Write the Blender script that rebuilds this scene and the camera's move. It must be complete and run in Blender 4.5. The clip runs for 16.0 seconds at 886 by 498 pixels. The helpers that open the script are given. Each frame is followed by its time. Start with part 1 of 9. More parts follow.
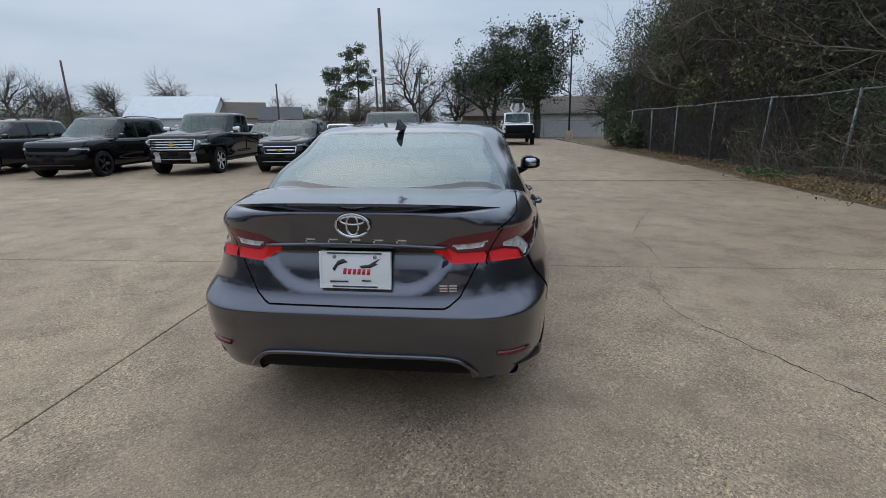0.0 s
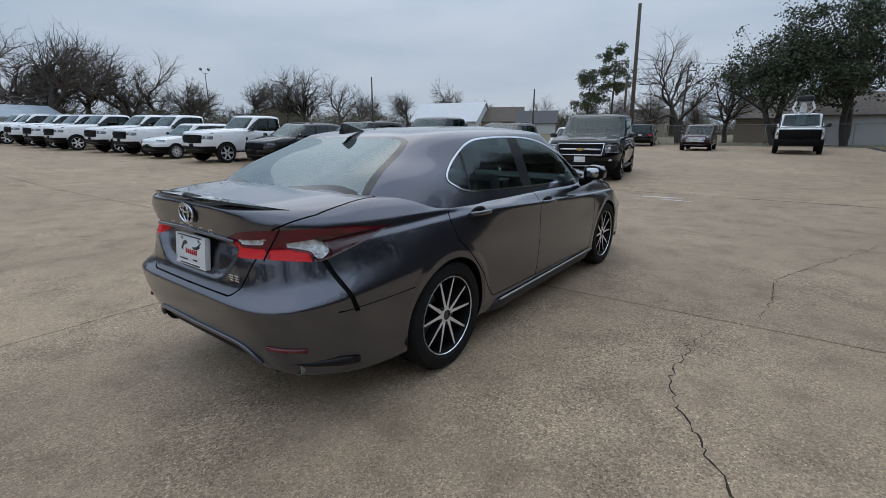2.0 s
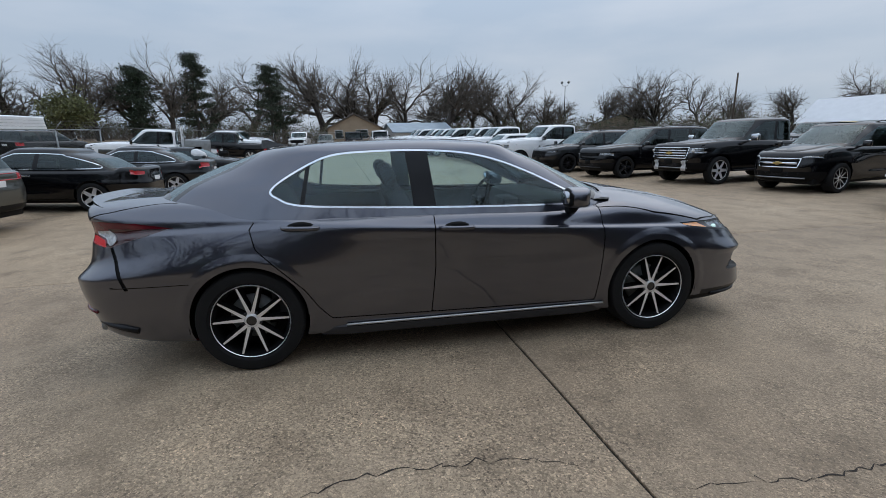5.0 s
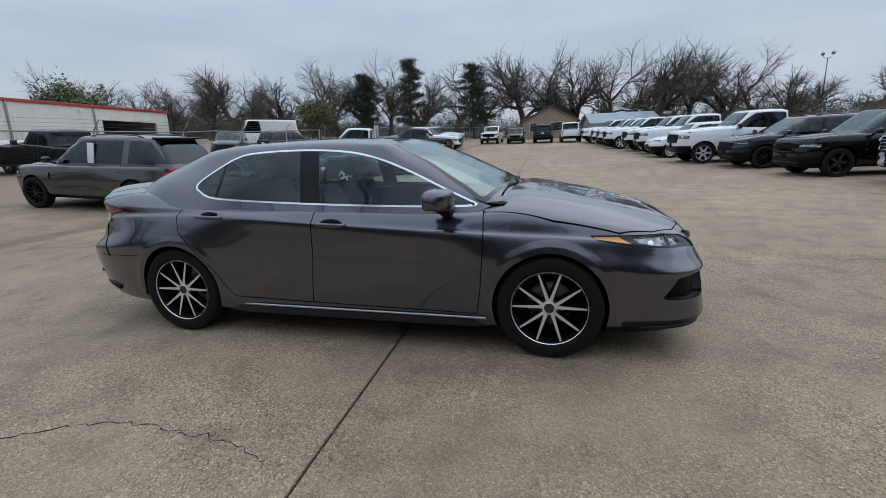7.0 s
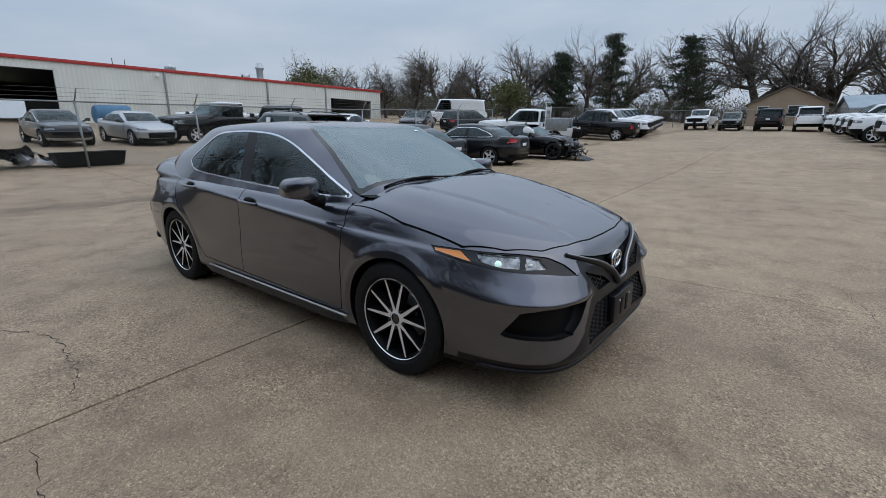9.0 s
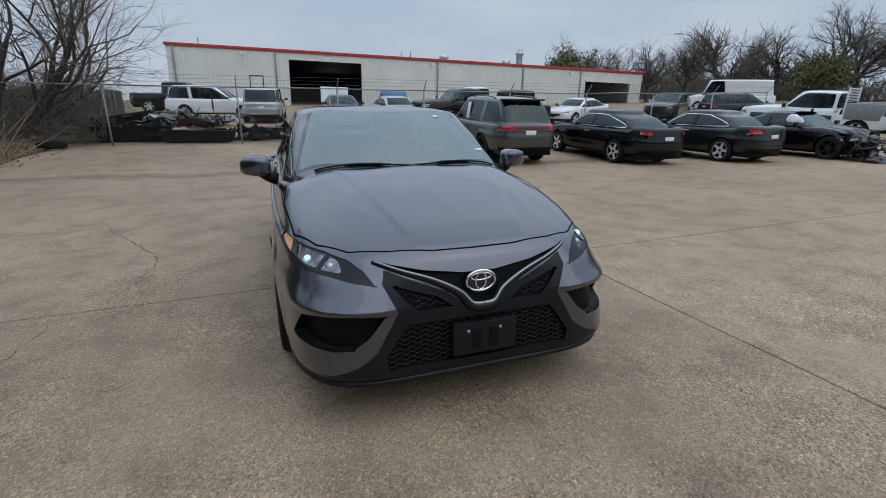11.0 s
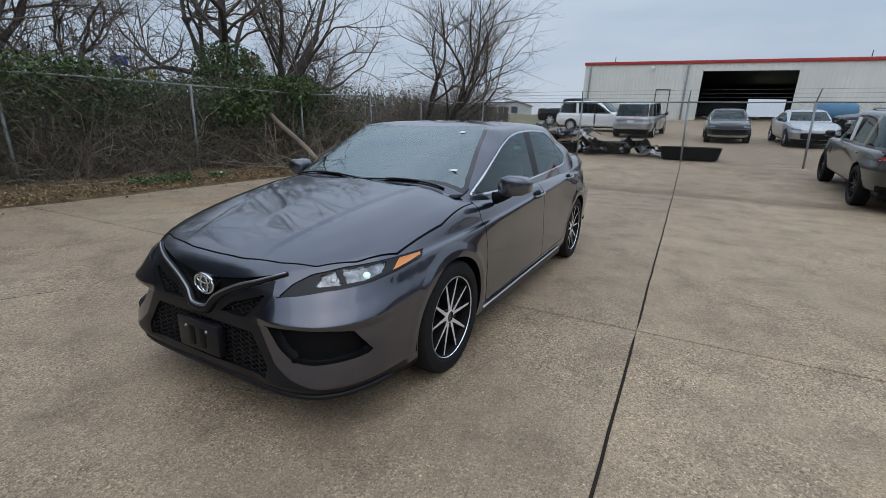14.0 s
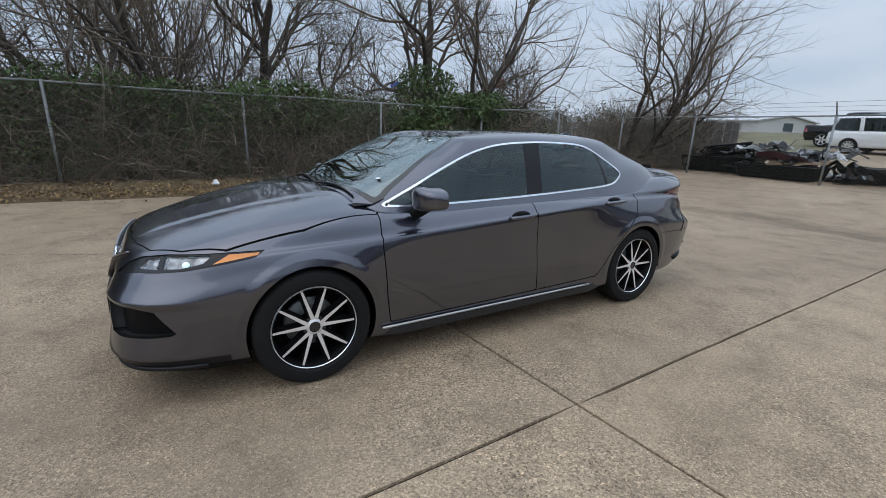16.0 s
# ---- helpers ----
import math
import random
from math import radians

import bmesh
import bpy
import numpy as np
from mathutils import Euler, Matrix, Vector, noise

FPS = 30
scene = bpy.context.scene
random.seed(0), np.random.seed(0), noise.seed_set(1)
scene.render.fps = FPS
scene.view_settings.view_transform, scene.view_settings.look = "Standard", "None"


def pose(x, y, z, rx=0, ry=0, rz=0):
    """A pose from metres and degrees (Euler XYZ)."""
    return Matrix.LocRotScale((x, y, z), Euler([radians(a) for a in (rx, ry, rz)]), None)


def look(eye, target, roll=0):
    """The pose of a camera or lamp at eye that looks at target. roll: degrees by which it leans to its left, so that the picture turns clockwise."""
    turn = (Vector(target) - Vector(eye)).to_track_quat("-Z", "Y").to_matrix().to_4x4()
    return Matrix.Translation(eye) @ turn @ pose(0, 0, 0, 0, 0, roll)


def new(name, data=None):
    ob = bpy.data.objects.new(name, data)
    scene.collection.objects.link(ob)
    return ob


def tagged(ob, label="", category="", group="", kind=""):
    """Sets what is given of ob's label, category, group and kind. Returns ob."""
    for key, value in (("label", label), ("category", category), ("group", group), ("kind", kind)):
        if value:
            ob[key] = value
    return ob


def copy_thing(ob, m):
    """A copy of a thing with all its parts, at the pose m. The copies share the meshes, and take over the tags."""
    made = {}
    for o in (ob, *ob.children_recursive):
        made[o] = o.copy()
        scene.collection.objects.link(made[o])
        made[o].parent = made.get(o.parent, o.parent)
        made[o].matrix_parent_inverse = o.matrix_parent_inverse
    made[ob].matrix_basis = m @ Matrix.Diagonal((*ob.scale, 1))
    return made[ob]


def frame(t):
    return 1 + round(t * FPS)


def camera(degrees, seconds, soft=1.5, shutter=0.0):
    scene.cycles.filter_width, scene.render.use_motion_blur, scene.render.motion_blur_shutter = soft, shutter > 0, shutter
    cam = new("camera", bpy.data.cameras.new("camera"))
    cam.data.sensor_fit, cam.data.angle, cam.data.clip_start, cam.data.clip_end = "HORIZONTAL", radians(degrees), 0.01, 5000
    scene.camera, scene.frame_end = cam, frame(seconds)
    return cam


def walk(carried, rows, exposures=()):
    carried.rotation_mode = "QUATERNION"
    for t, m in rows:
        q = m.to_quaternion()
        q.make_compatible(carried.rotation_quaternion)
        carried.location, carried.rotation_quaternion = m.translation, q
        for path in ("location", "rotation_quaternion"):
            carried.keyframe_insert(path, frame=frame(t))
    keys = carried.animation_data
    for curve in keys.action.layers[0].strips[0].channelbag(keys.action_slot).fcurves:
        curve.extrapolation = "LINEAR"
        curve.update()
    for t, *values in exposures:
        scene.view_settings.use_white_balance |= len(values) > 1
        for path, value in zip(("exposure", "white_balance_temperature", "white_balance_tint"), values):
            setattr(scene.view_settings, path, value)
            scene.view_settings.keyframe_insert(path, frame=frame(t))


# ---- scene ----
cam = camera(88.3, 16.0, soft=0.8)
PATH = [
    (0, (0.582, -4.284, 1.425), (0.375, -2.365, 0.902), -0.5),
    (0.5, (1.071, -4.2, 1.431), (0.603, -2.323, 0.924), -0.6),
    (1, (1.589, -4.021, 1.427), (0.856, -2.229, 0.928), -0.5),
    (1.5, (2.032, -3.819, 1.43), (1.088, -2.129, 0.924), -0.3),
    (2, (2.426, -3.486, 1.422), (1.257, -1.944, 0.918), -0.2),
    (2.5, (2.781, -3.147, 1.42), (1.43, -1.757, 0.927), -0.2),
    (3, (3.066, -2.685, 1.418), (1.538, -1.488, 0.934), -0.1),
    (3.5, (3.321, -2.243, 1.411), (1.664, -1.23, 0.934), -0.2),
    (4, (3.541, -1.725, 1.419), (1.769, -0.929, 0.94), -0.3),
    (4.2, (3.613, -1.529, 1.445), (1.804, -0.821, 0.97), -0.5),
    (6.3, (3.871, 0.713, 1.372), (1.934, 0.501, 0.92), -2.3),
    (6.5, (3.835, 0.919, 1.397), (1.91, 0.627, 0.942), -2.4),
    (7, (3.688, 1.488, 1.396), (1.809, 0.981, 0.936), -2.4),
    (7.5, (3.486, 1.918, 1.38), (1.666, 1.238, 0.904), -2.0),
    (8, (3.211, 2.397, 1.367), (1.479, 1.526, 0.877), -1.5),
    (8.2, (3.107, 2.571, 1.387), (1.413, 1.631, 0.891), -1.3),
    (10.3, (1.502, 3.911, 1.4), (0.494, 2.276, 0.841), 0.2),
    (10.5, (1.326, 4.018, 1.423), (0.414, 2.331, 0.857), 0.2),
    (11, (0.829, 4.14, 1.398), (0.187, 2.336, 0.822), 0.2),
    (11.5, (0.384, 4.215, 1.387), (-0.007, 2.342, 0.803), 0.1),
    (12, (-0.149, 4.263, 1.413), (-0.244, 2.352, 0.83), 0.1),
    (12.5, (-0.613, 4.175, 1.422), (-0.454, 2.268, 0.842), 0.3),
    (13, (-1.152, 4.062, 1.434), (-0.707, 2.198, 0.861), 0.7),
    (13.5, (-1.556, 3.865, 1.431), (-0.872, 2.07, 0.871), 1.1),
    (14, (-2.041, 3.604, 1.443), (-1.105, 1.921, 0.902), 1.2),
    (14.5, (-2.373, 3.292, 1.428), (-1.24, 1.732, 0.895), 1.5),
    (15, (-2.75, 2.898, 1.424), (-1.418, 1.502, 0.899), 1.6),
    (15.5, (-3.026, 2.527, 1.418), (-1.538, 1.293, 0.903), 1.8),
    (16, (-3.274, 2.083, 1.428), (-1.635, 1.05, 0.929), 1.9),
]
walk(cam, [(t, look(eye, target, roll)) for t, eye, target, roll in PATH], ((0.0, -0.06), (0.5, -0.14), (1.0, -0.2), (3.5, -0.18), (7.0, -0.1), (10.5, -0.16), (12.5, -0.1), (15.0, -0.04), (16.0, 0.08)))

from mathutils.bvhtree import BVHTree

scene.render.film_transparent = False

# ---- world and light: overcast, late winter ----
world = bpy.data.worlds.new("sky")
scene.world = world
world.use_nodes = True
wn, wl = world.node_tree.nodes, world.node_tree.links
wbg = wn["Background"]
sky = wn.new("ShaderNodeTexSky")
sky.sky_type = "NISHITA"
sky.sun_disc = False
sky.sun_elevation, sky.sun_rotation = radians(58), radians(-35)
sky.air_density, sky.dust_density, sky.ozone_density = 1.0, 3.0, 1.0
# a thin, even cloud layer over the sky, with soft patches
wco = wn.new("ShaderNodeTexCoord")
wmap = wn.new("ShaderNodeMapping")
wmap.inputs["Scale"].default_value = (1.2, 1.2, 5.0)
wnoise = wn.new("ShaderNodeTexNoise")
wnoise.inputs["Scale"].default_value = 2.3
wnoise.inputs["Detail"].default_value = 7.0
wramp = wn.new("ShaderNodeValToRGB")
wramp.color_ramp.elements[0].position, wramp.color_ramp.elements[0].color = 0.36, (5.3, 6.5, 8.1, 1)
wramp.color_ramp.elements[1].position, wramp.color_ramp.elements[1].color = 0.64, (6.55, 7.5, 8.85, 1)
wmix = wn.new("ShaderNodeMixRGB")
wmix.inputs[0].default_value = 0.86
wl.new(wco.outputs["Generated"], wmap.inputs["Vector"])
wl.new(wmap.outputs["Vector"], wnoise.inputs["Vector"])
wl.new(wnoise.outputs["Fac"], wramp.inputs["Fac"])
wl.new(sky.outputs["Color"], wmix.inputs[1])
wl.new(wramp.outputs["Color"], wmix.inputs[2])
# an overcast sky is brighter overhead than near the horizon
wsep = wn.new("ShaderNodeSeparateXYZ")
wl.new(wco.outputs["Generated"], wsep.inputs["Vector"])
wup = wn.new("ShaderNodeMapRange")
wup.interpolation_type = "SMOOTHSTEP"
wup.inputs["From Min"].default_value, wup.inputs["From Max"].default_value = 0.12, 0.75
wup.inputs["To Min"].default_value, wup.inputs["To Max"].default_value = 1.0, 1.9
wl.new(wsep.outputs["Z"], wup.inputs["Value"])
wover = wn.new("ShaderNodeMixRGB")
wover.blend_type = "MULTIPLY"
wover.inputs[0].default_value = 1.0
wl.new(wmix.outputs["Color"], wover.inputs[1])
wl.new(wup.outputs["Result"], wover.inputs[2])
wl.new(wover.outputs["Color"], wbg.inputs["Color"])
wbg.inputs["Strength"].default_value = 0.09

sun_data = bpy.data.lights.new("sun", "SUN")
sun_data.energy, sun_data.angle, sun_data.color = 0.5, radians(80), (1.0, 0.985, 0.965)
sun = new("sun", sun_data)
sun.matrix_world = look((0, 0, 40), (14, -20, 0))
tagged(sun, "soft overcast daylight", "light", kind="structure")


# ---- materials ----
def mat(name, color, rough=0.6, metal=0.0, var=0.12, scale=8.0, bump=0.0, bscale=60.0, coat=0.0, spec=0.5, rnd=0.0, fine=0.0):
    """A principled material with broad and fine variation of colour, and relief."""
    m = bpy.data.materials.new(name)
    m.use_nodes = True
    n, l = m.node_tree.nodes, m.node_tree.links
    b = n["Principled BSDF"]
    b.inputs["Roughness"].default_value = rough
    b.inputs["Metallic"].default_value = metal
    b.inputs["Specular IOR Level"].default_value = spec
    b.inputs["Coat Weight"].default_value = coat
    b.inputs["Coat Roughness"].default_value = 0.03
    b.inputs["Base Color"].default_value = (*color, 1)
    if var or bump:
        co = n.new("ShaderNodeTexCoord")
    if var:
        t = n.new("ShaderNodeTexNoise")
        t.inputs["Scale"].default_value, t.inputs["Detail"].default_value = scale, 6.0
        l.new(co.outputs["Object"], t.inputs["Vector"])
        h = n.new("ShaderNodeMapRange")
        h.inputs["From Min"].default_value, h.inputs["From Max"].default_value = 0.25, 0.75
        h.inputs["To Min"].default_value, h.inputs["To Max"].default_value = 1 - var, 1 + var
        l.new(t.outputs["Fac"], h.inputs["Value"])
        mul = n.new("ShaderNodeMixRGB")
        mul.blend_type = "MULTIPLY"
        mul.inputs[0].default_value = 1.0
        mul.inputs[1].default_value = (*color, 1)
        l.new(h.outputs["Result"], mul.inputs[2])
        out = mul.outputs["Color"]
        if rnd:
            oi = n.new("ShaderNodeObjectInfo")
            h2 = n.new("ShaderNodeMapRange")
            h2.inputs["To Min"].default_value, h2.inputs["To Max"].default_value = 1 - rnd, 1 + rnd
            l.new(oi.outputs["Random"], h2.inputs["Value"])
            mul2 = n.new("ShaderNodeMixRGB")
            mul2.blend_type = "MULTIPLY"
            mul2.inputs[0].default_value = 1.0
            l.new(out, mul2.inputs[1])
            l.new(h2.outputs["Result"], mul2.inputs[2])
            out = mul2.outputs["Color"]
        if fine:
            gi = n.new("ShaderNodeNewGeometry")
            h3 = n.new("ShaderNodeMapRange")
            h3.inputs["To Min"].default_value, h3.inputs["To Max"].default_value = 1 - fine, 1 + fine
            l.new(gi.outputs["Random Per Island"], h3.inputs["Value"])
            mul3 = n.new("ShaderNodeMixRGB")
            mul3.blend_type = "MULTIPLY"
            mul3.inputs[0].default_value = 1.0
            l.new(out, mul3.inputs[1])
            l.new(h3.outputs["Result"], mul3.inputs[2])
            out = mul3.outputs["Color"]
        l.new(out, b.inputs["Base Color"])
    if bump:
        t2 = n.new("ShaderNodeTexNoise")
        t2.inputs["Scale"].default_value, t2.inputs["Detail"].default_value = bscale, 4.0
        l.new(co.outputs["Object"], t2.inputs["Vector"])
        bp = n.new("ShaderNodeBump")
        bp.inputs["Strength"].default_value, bp.inputs["Distance"].default_value = bump, 0.02
        l.new(t2.outputs["Fac"], bp.inputs["Height"])
        l.new(bp.outputs["Normal"], b.inputs["Normal"])
    return m


def paint_mat(name, color, metal=0.5, rough=0.35, dust=0.06, coat=1.0, spec=0.5):
    """Car paint: metallic flakes under a clear coat, with a little dust."""
    m = mat(name, color, rough, metal, var=dust, scale=3.0, coat=coat, spec=spec)
    m.node_tree.nodes["Principled BSDF"].inputs["Coat IOR"].default_value = 1.85 if metal > 0.9 else 1.5
    return m


def glass_mat(name, tint, opacity=0.35, rough=0.0, ior=1.6):
    m = bpy.data.materials.new(name)
    m.use_nodes = True
    n, l = m.node_tree.nodes, m.node_tree.links
    n.remove(n["Principled BSDF"])
    tr = n.new("ShaderNodeBsdfTransparent")
    tr.inputs["Color"].default_value = (*tint, 1)
    gl = n.new("ShaderNodeBsdfGlossy")
    gl.inputs["Roughness"].default_value = rough
    gl.inputs["Color"].default_value = (0.85, 0.97, 0.98, 1)
    fr = n.new("ShaderNodeFresnel")
    fr.inputs["IOR"].default_value = ior
    mp = n.new("ShaderNodeMapRange")
    mp.inputs["From Min"].default_value, mp.inputs["From Max"].default_value = 0.0, 1.0
    mp.inputs["To Min"].default_value, mp.inputs["To Max"].default_value = opacity, 1.0
    mx = n.new("ShaderNodeMixShader")
    l.new(fr.outputs["Fac"], mp.inputs["Value"])
    l.new(mp.outputs["Result"], mx.inputs["Fac"])
    l.new(tr.outputs["BSDF"], mx.inputs[1])
    l.new(gl.outputs["BSDF"], mx.inputs[2])
    l.new(mx.outputs["Shader"], n["Material Output"].inputs["Surface"])
    return m


def emit_mat(name, color, strength):
    m = bpy.data.materials.new(name)
    m.use_nodes = True
    b = m.node_tree.nodes["Principled BSDF"]
    b.inputs["Base Color"].default_value = (*color, 1)
    b.inputs["Emission Color"].default_value = (*color, 1)
    b.inputs["Emission Strength"].default_value = strength
    return m


M_PAINT = paint_mat("dark grey metallic paint", (0.057, 0.060, 0.083), 0.92, 0.32)
M_GLASS = glass_mat("car glass", (0.74, 0.90, 0.92), 0.02, ior=1.5)
M_SCREEN = glass_mat("coated screen glass", (0.55, 0.72, 0.72), 0.17, ior=1.7)
M_REARSCREEN = glass_mat("coated rear glass", (0.50, 0.63, 0.64), 0.14, ior=1.6)
M_DARKGLASS = glass_mat("tinted glass", (0.16, 0.21, 0.22), 0.015, ior=1.48)
M_RUBBER = mat("tyre rubber", (0.011, 0.011, 0.0115), 0.75, var=0.15, spec=0.2, bump=0.15, bscale=120)
M_BLACK = mat("black plastic", (0.006, 0.006, 0.0065), 0.5, var=0.1, spec=0.12)
M_GLOSSBLACK = mat("gloss black", (0.012, 0.012, 0.013), 0.12, var=0.0, coat=0.6)
M_GREYPLASTIC = mat("dark grey plastic", (0.02, 0.02, 0.023), 0.38, var=0.06, spec=0.35)
M_CHROME = mat("chrome", (0.72, 0.74, 0.77), 0.12, 1.0, var=0.0)
M_ALLOY = mat("machined alloy", (0.84, 0.84, 0.86), 0.32, 0.6, var=0.05)
M_STEEL = mat("galvanised steel", (0.27, 0.285, 0.29), 0.55, 0.7, var=0.15)
M_WHITE = paint_mat("white vehicle paint", (0.78, 0.79, 0.8), 0.0, 0.35)
M_BLACKPAINT = paint_mat("black vehicle paint", (0.003, 0.003, 0.004), 0.0, 0.4, coat=1.0, spec=0.0)
M_GREYPAINT = paint_mat("grey vehicle paint", (0.07, 0.074, 0.068), 0.6, 0.3, coat=1.0, spec=0.3)
M_CHARCOAL = paint_mat("charcoal vehicle paint", (0.014, 0.015, 0.017), 0.5, 0.35, coat=1.0, spec=0.08)
M_SILVER = paint_mat("silver vehicle paint", (0.45, 0.46, 0.47), 0.7, 0.35)
M_MAROON = paint_mat("maroon vehicle paint", (0.05, 0.015, 0.018), 0.5, 0.35)
M_RED = mat("red lamp lens", (0.42, 0.008, 0.014), 0.12, var=0.0, coat=0.8)
M_DEEPRED = mat("dark red lamp lens", (0.12, 0.006, 0.015), 0.12, var=0.25, scale=14, coat=0.3)
# a weak glow is added to the red brake lenses to brighten them
M_REDGLOW = emit_mat("glowing red lens", (0.46, 0.008, 0.012), 0.25)
M_SMOKERED = mat("smoked red lens", (0.045, 0.005, 0.008), 0.12, var=0.4, scale=20, coat=0.8)
M_CLEARLENS = mat("clear ribbed lens", (0.58, 0.59, 0.60), 0.22, 0.3, var=0.45, scale=40, bump=0.35, bscale=90, coat=0.6)
M_AMBER = mat("amber lens", (0.66, 0.21, 0.02), 0.15, var=0.0, coat=0.6)
M_LENS = mat("clear lamp lens", (0.20, 0.21, 0.22), 0.10, 0.95, var=0.6, scale=22, bump=0.25, bscale=30, coat=0.35)
M_LAMPBLACK = mat("dark lamp housing", (0.012, 0.012, 0.014), 0.22, var=0.1, spec=0.3)
M_LAMPLIT = emit_mat("lit headlamp", (0.72, 1.0, 0.95), 0.45)
M_INTERIOR = mat("dark cloth", (0.055, 0.056, 0.060), 0.8, var=0.2, bump=0.1)
M_TRIM = mat("satin black trim", (0.009, 0.009, 0.011), 0.35, var=0.1, spec=0.25)
M_DASH = mat("dark dashboard plastic", (0.035, 0.035, 0.037), 0.6, var=0.1)
M_SATIN = mat("satin metal", (0.30, 0.31, 0.33), 0.30, 0.9, var=0.05)
M_PLATE = mat("white plate", (0.75, 0.76, 0.77), 0.35, var=0.04)


# ---- mesh helpers ----
def part(name, bm, material, parent=None, label="", smooth=True, sharp=0.6):
    """Links a bmesh as one mesh object under a thing or a part."""
    me = bpy.data.meshes.new(name)
    if smooth:
        for f in bm.faces:
            f.smooth = True
        for e in bm.edges:
            if len(e.link_faces) == 2 and e.calc_face_angle(0.0) > sharp:
                e.smooth = False
    bm.to_mesh(me)
    bm.free()
    if isinstance(material, (list, tuple)):
        for mm in material:
            me.materials.append(mm)
    else:
        me.materials.append(material)
    ob = new(name, me)
    if parent is not None:
        ob.parent = parent
    if label:
        ob["label"] = label
    return ob


def thing(name, label, category, m=None, group="", kind=""):
    ob = new(name)
    ob.empty_display_size = 0.1
    if m is not None:
        ob.matrix_basis = m
    return tagged(ob, label, category, group, kind)


def box(bm, x0, y0, z0, x1, y1, z1, bevel=0.0, m=None):
    r = bmesh.ops.create_cube(bm, size=1.0)
    vs = r["verts"]
    for v in vs:
        v.co = Vector(((x0 + x1) / 2 + v.co.x * (x1 - x0), (y0 + y1) / 2 + v.co.y * (y1 - y0), (z0 + z1) / 2 + v.co.z * (z1 - z0)))
    if bevel:
        es = {e for v in vs for e in v.link_edges}
        rr = bmesh.ops.bevel(bm, geom=list(es), offset=bevel, segments=2, affect="EDGES", profile=0.5)
        vs = list({v for f in rr["faces"] for v in f.verts} | {v for v in vs if v.is_valid})
    if m is not None:
        for v in vs:
            v.co = m @ v.co
    return vs


def tube(bm, pts, radii, sides=6, cap=True):
    """A tapered tube along points."""
    pts = [Vector(p) for p in pts]
    if not isinstance(radii, (list, tuple)):
        radii = [radii] * len(pts)
    rings = []
    ref = Vector((0.3, 0.2, 1.0)).normalized()
    for i, p in enumerate(pts):
        d = (pts[min(i + 1, len(pts) - 1)] - pts[max(i - 1, 0)])
        if d.length < 1e-9:
            d = Vector((0, 0, 1))
        d.normalize()
        a = d.cross(ref if abs(d.dot(ref)) < 0.95 else Vector((1, 0, 0))).normalized()
        b = d.cross(a)
        rings.append([bm.verts.new(p + (a * math.cos(t) + b * math.sin(t)) * radii[i]) for t in [2 * math.pi * k / sides for k in range(sides)]])
    for r0, r1 in zip(rings, rings[1:]):
        for k in range(sides):
            bm.faces.new((r0[k], r0[(k + 1) % sides], r1[(k + 1) % sides], r1[k]))
    if cap:
        bm.faces.new(rings[0][::-1])
        bm.faces.new(rings[-1])


def disc(bm, axis_m, profile, sides=32):
    """A body of revolution about the local x axis: profile of (x, radius)."""
    rings = []
    for x, r in profile:
        if r < 1e-6:
            rings.append([bm.verts.new(axis_m @ Vector((x, 0, 0)))])
        else:
            rings.append([bm.verts.new(axis_m @ Vector((x, r * math.cos(2 * math.pi * k / sides), r * math.sin(2 * math.pi * k / sides)))) for k in range(sides)])
    for a, b in zip(rings, rings[1:]):
        for k in range(sides):
            k2 = (k + 1) % sides
            if len(a) == 1 and len(b) == 1:
                continue
            if len(a) == 1:
                bm.faces.new((a[0], b[k2], b[k]))
            elif len(b) == 1:
                bm.faces.new((a[k], a[k2], b[0]))
            else:
                bm.faces.new((a[k], a[k2], b[k2], b[k]))


def pchip(pairs, q):
    """Smooth monotone interpolation through (a, b) pairs."""
    xs = np.array([p[0] for p in pairs], float)
    ys = np.array([p[1] for p in pairs], float)
    q = np.clip(np.asarray(q, float), xs[0], xs[-1])
    if len(xs) == 1:
        return np.full_like(q, ys[0])
    h = np.diff(xs)
    d = np.diff(ys) / h
    s = np.zeros_like(xs)
    s[0], s[-1] = d[0], d[-1]
    for i in range(1, len(xs) - 1):
        s[i] = 0 if d[i - 1] * d[i] <= 0 else 2 * d[i - 1] * d[i] / (d[i - 1] + d[i])
    i = np.clip(np.searchsorted(xs, q) - 1, 0, len(xs) - 2)
    t = (q - xs[i]) / h[i]
    return ((1 + 2 * t) * (1 - t) ** 2 * ys[i] + t * (1 - t) ** 2 * h[i] * s[i] + t * t * (3 - 2 * t) * ys[i + 1] + t * t * (t - 1) * h[i] * s[i + 1])


def half_outline(W, yr, yf, nr, nf, n, y0=0.0):
    """Half a rounded plan outline: from the rear centre round the right side to the front centre, n points on each half."""
    out = []
    for L, e, rear in ((y0 - yr, nr, True), (yf - y0, nf, False)):
        th = np.linspace(0, math.pi / 2, 600)
        x = W * np.abs(np.sin(th)) ** (2 / e)
        y = L * np.abs(np.cos(th)) ** (2 / e)
        a = np.concatenate([[0], np.cumsum(np.hypot(np.diff(x), np.diff(y)))])
        q = np.linspace(0, a[-1], n)
        xi, yi = np.interp(q, a, x), np.interp(q, a, y)
        if rear:
            out += list(zip(xi, y0 - yi))
        else:
            out += list(zip(xi[::-1], y0 + yi[::-1]))[1:]
    return np.array(out)


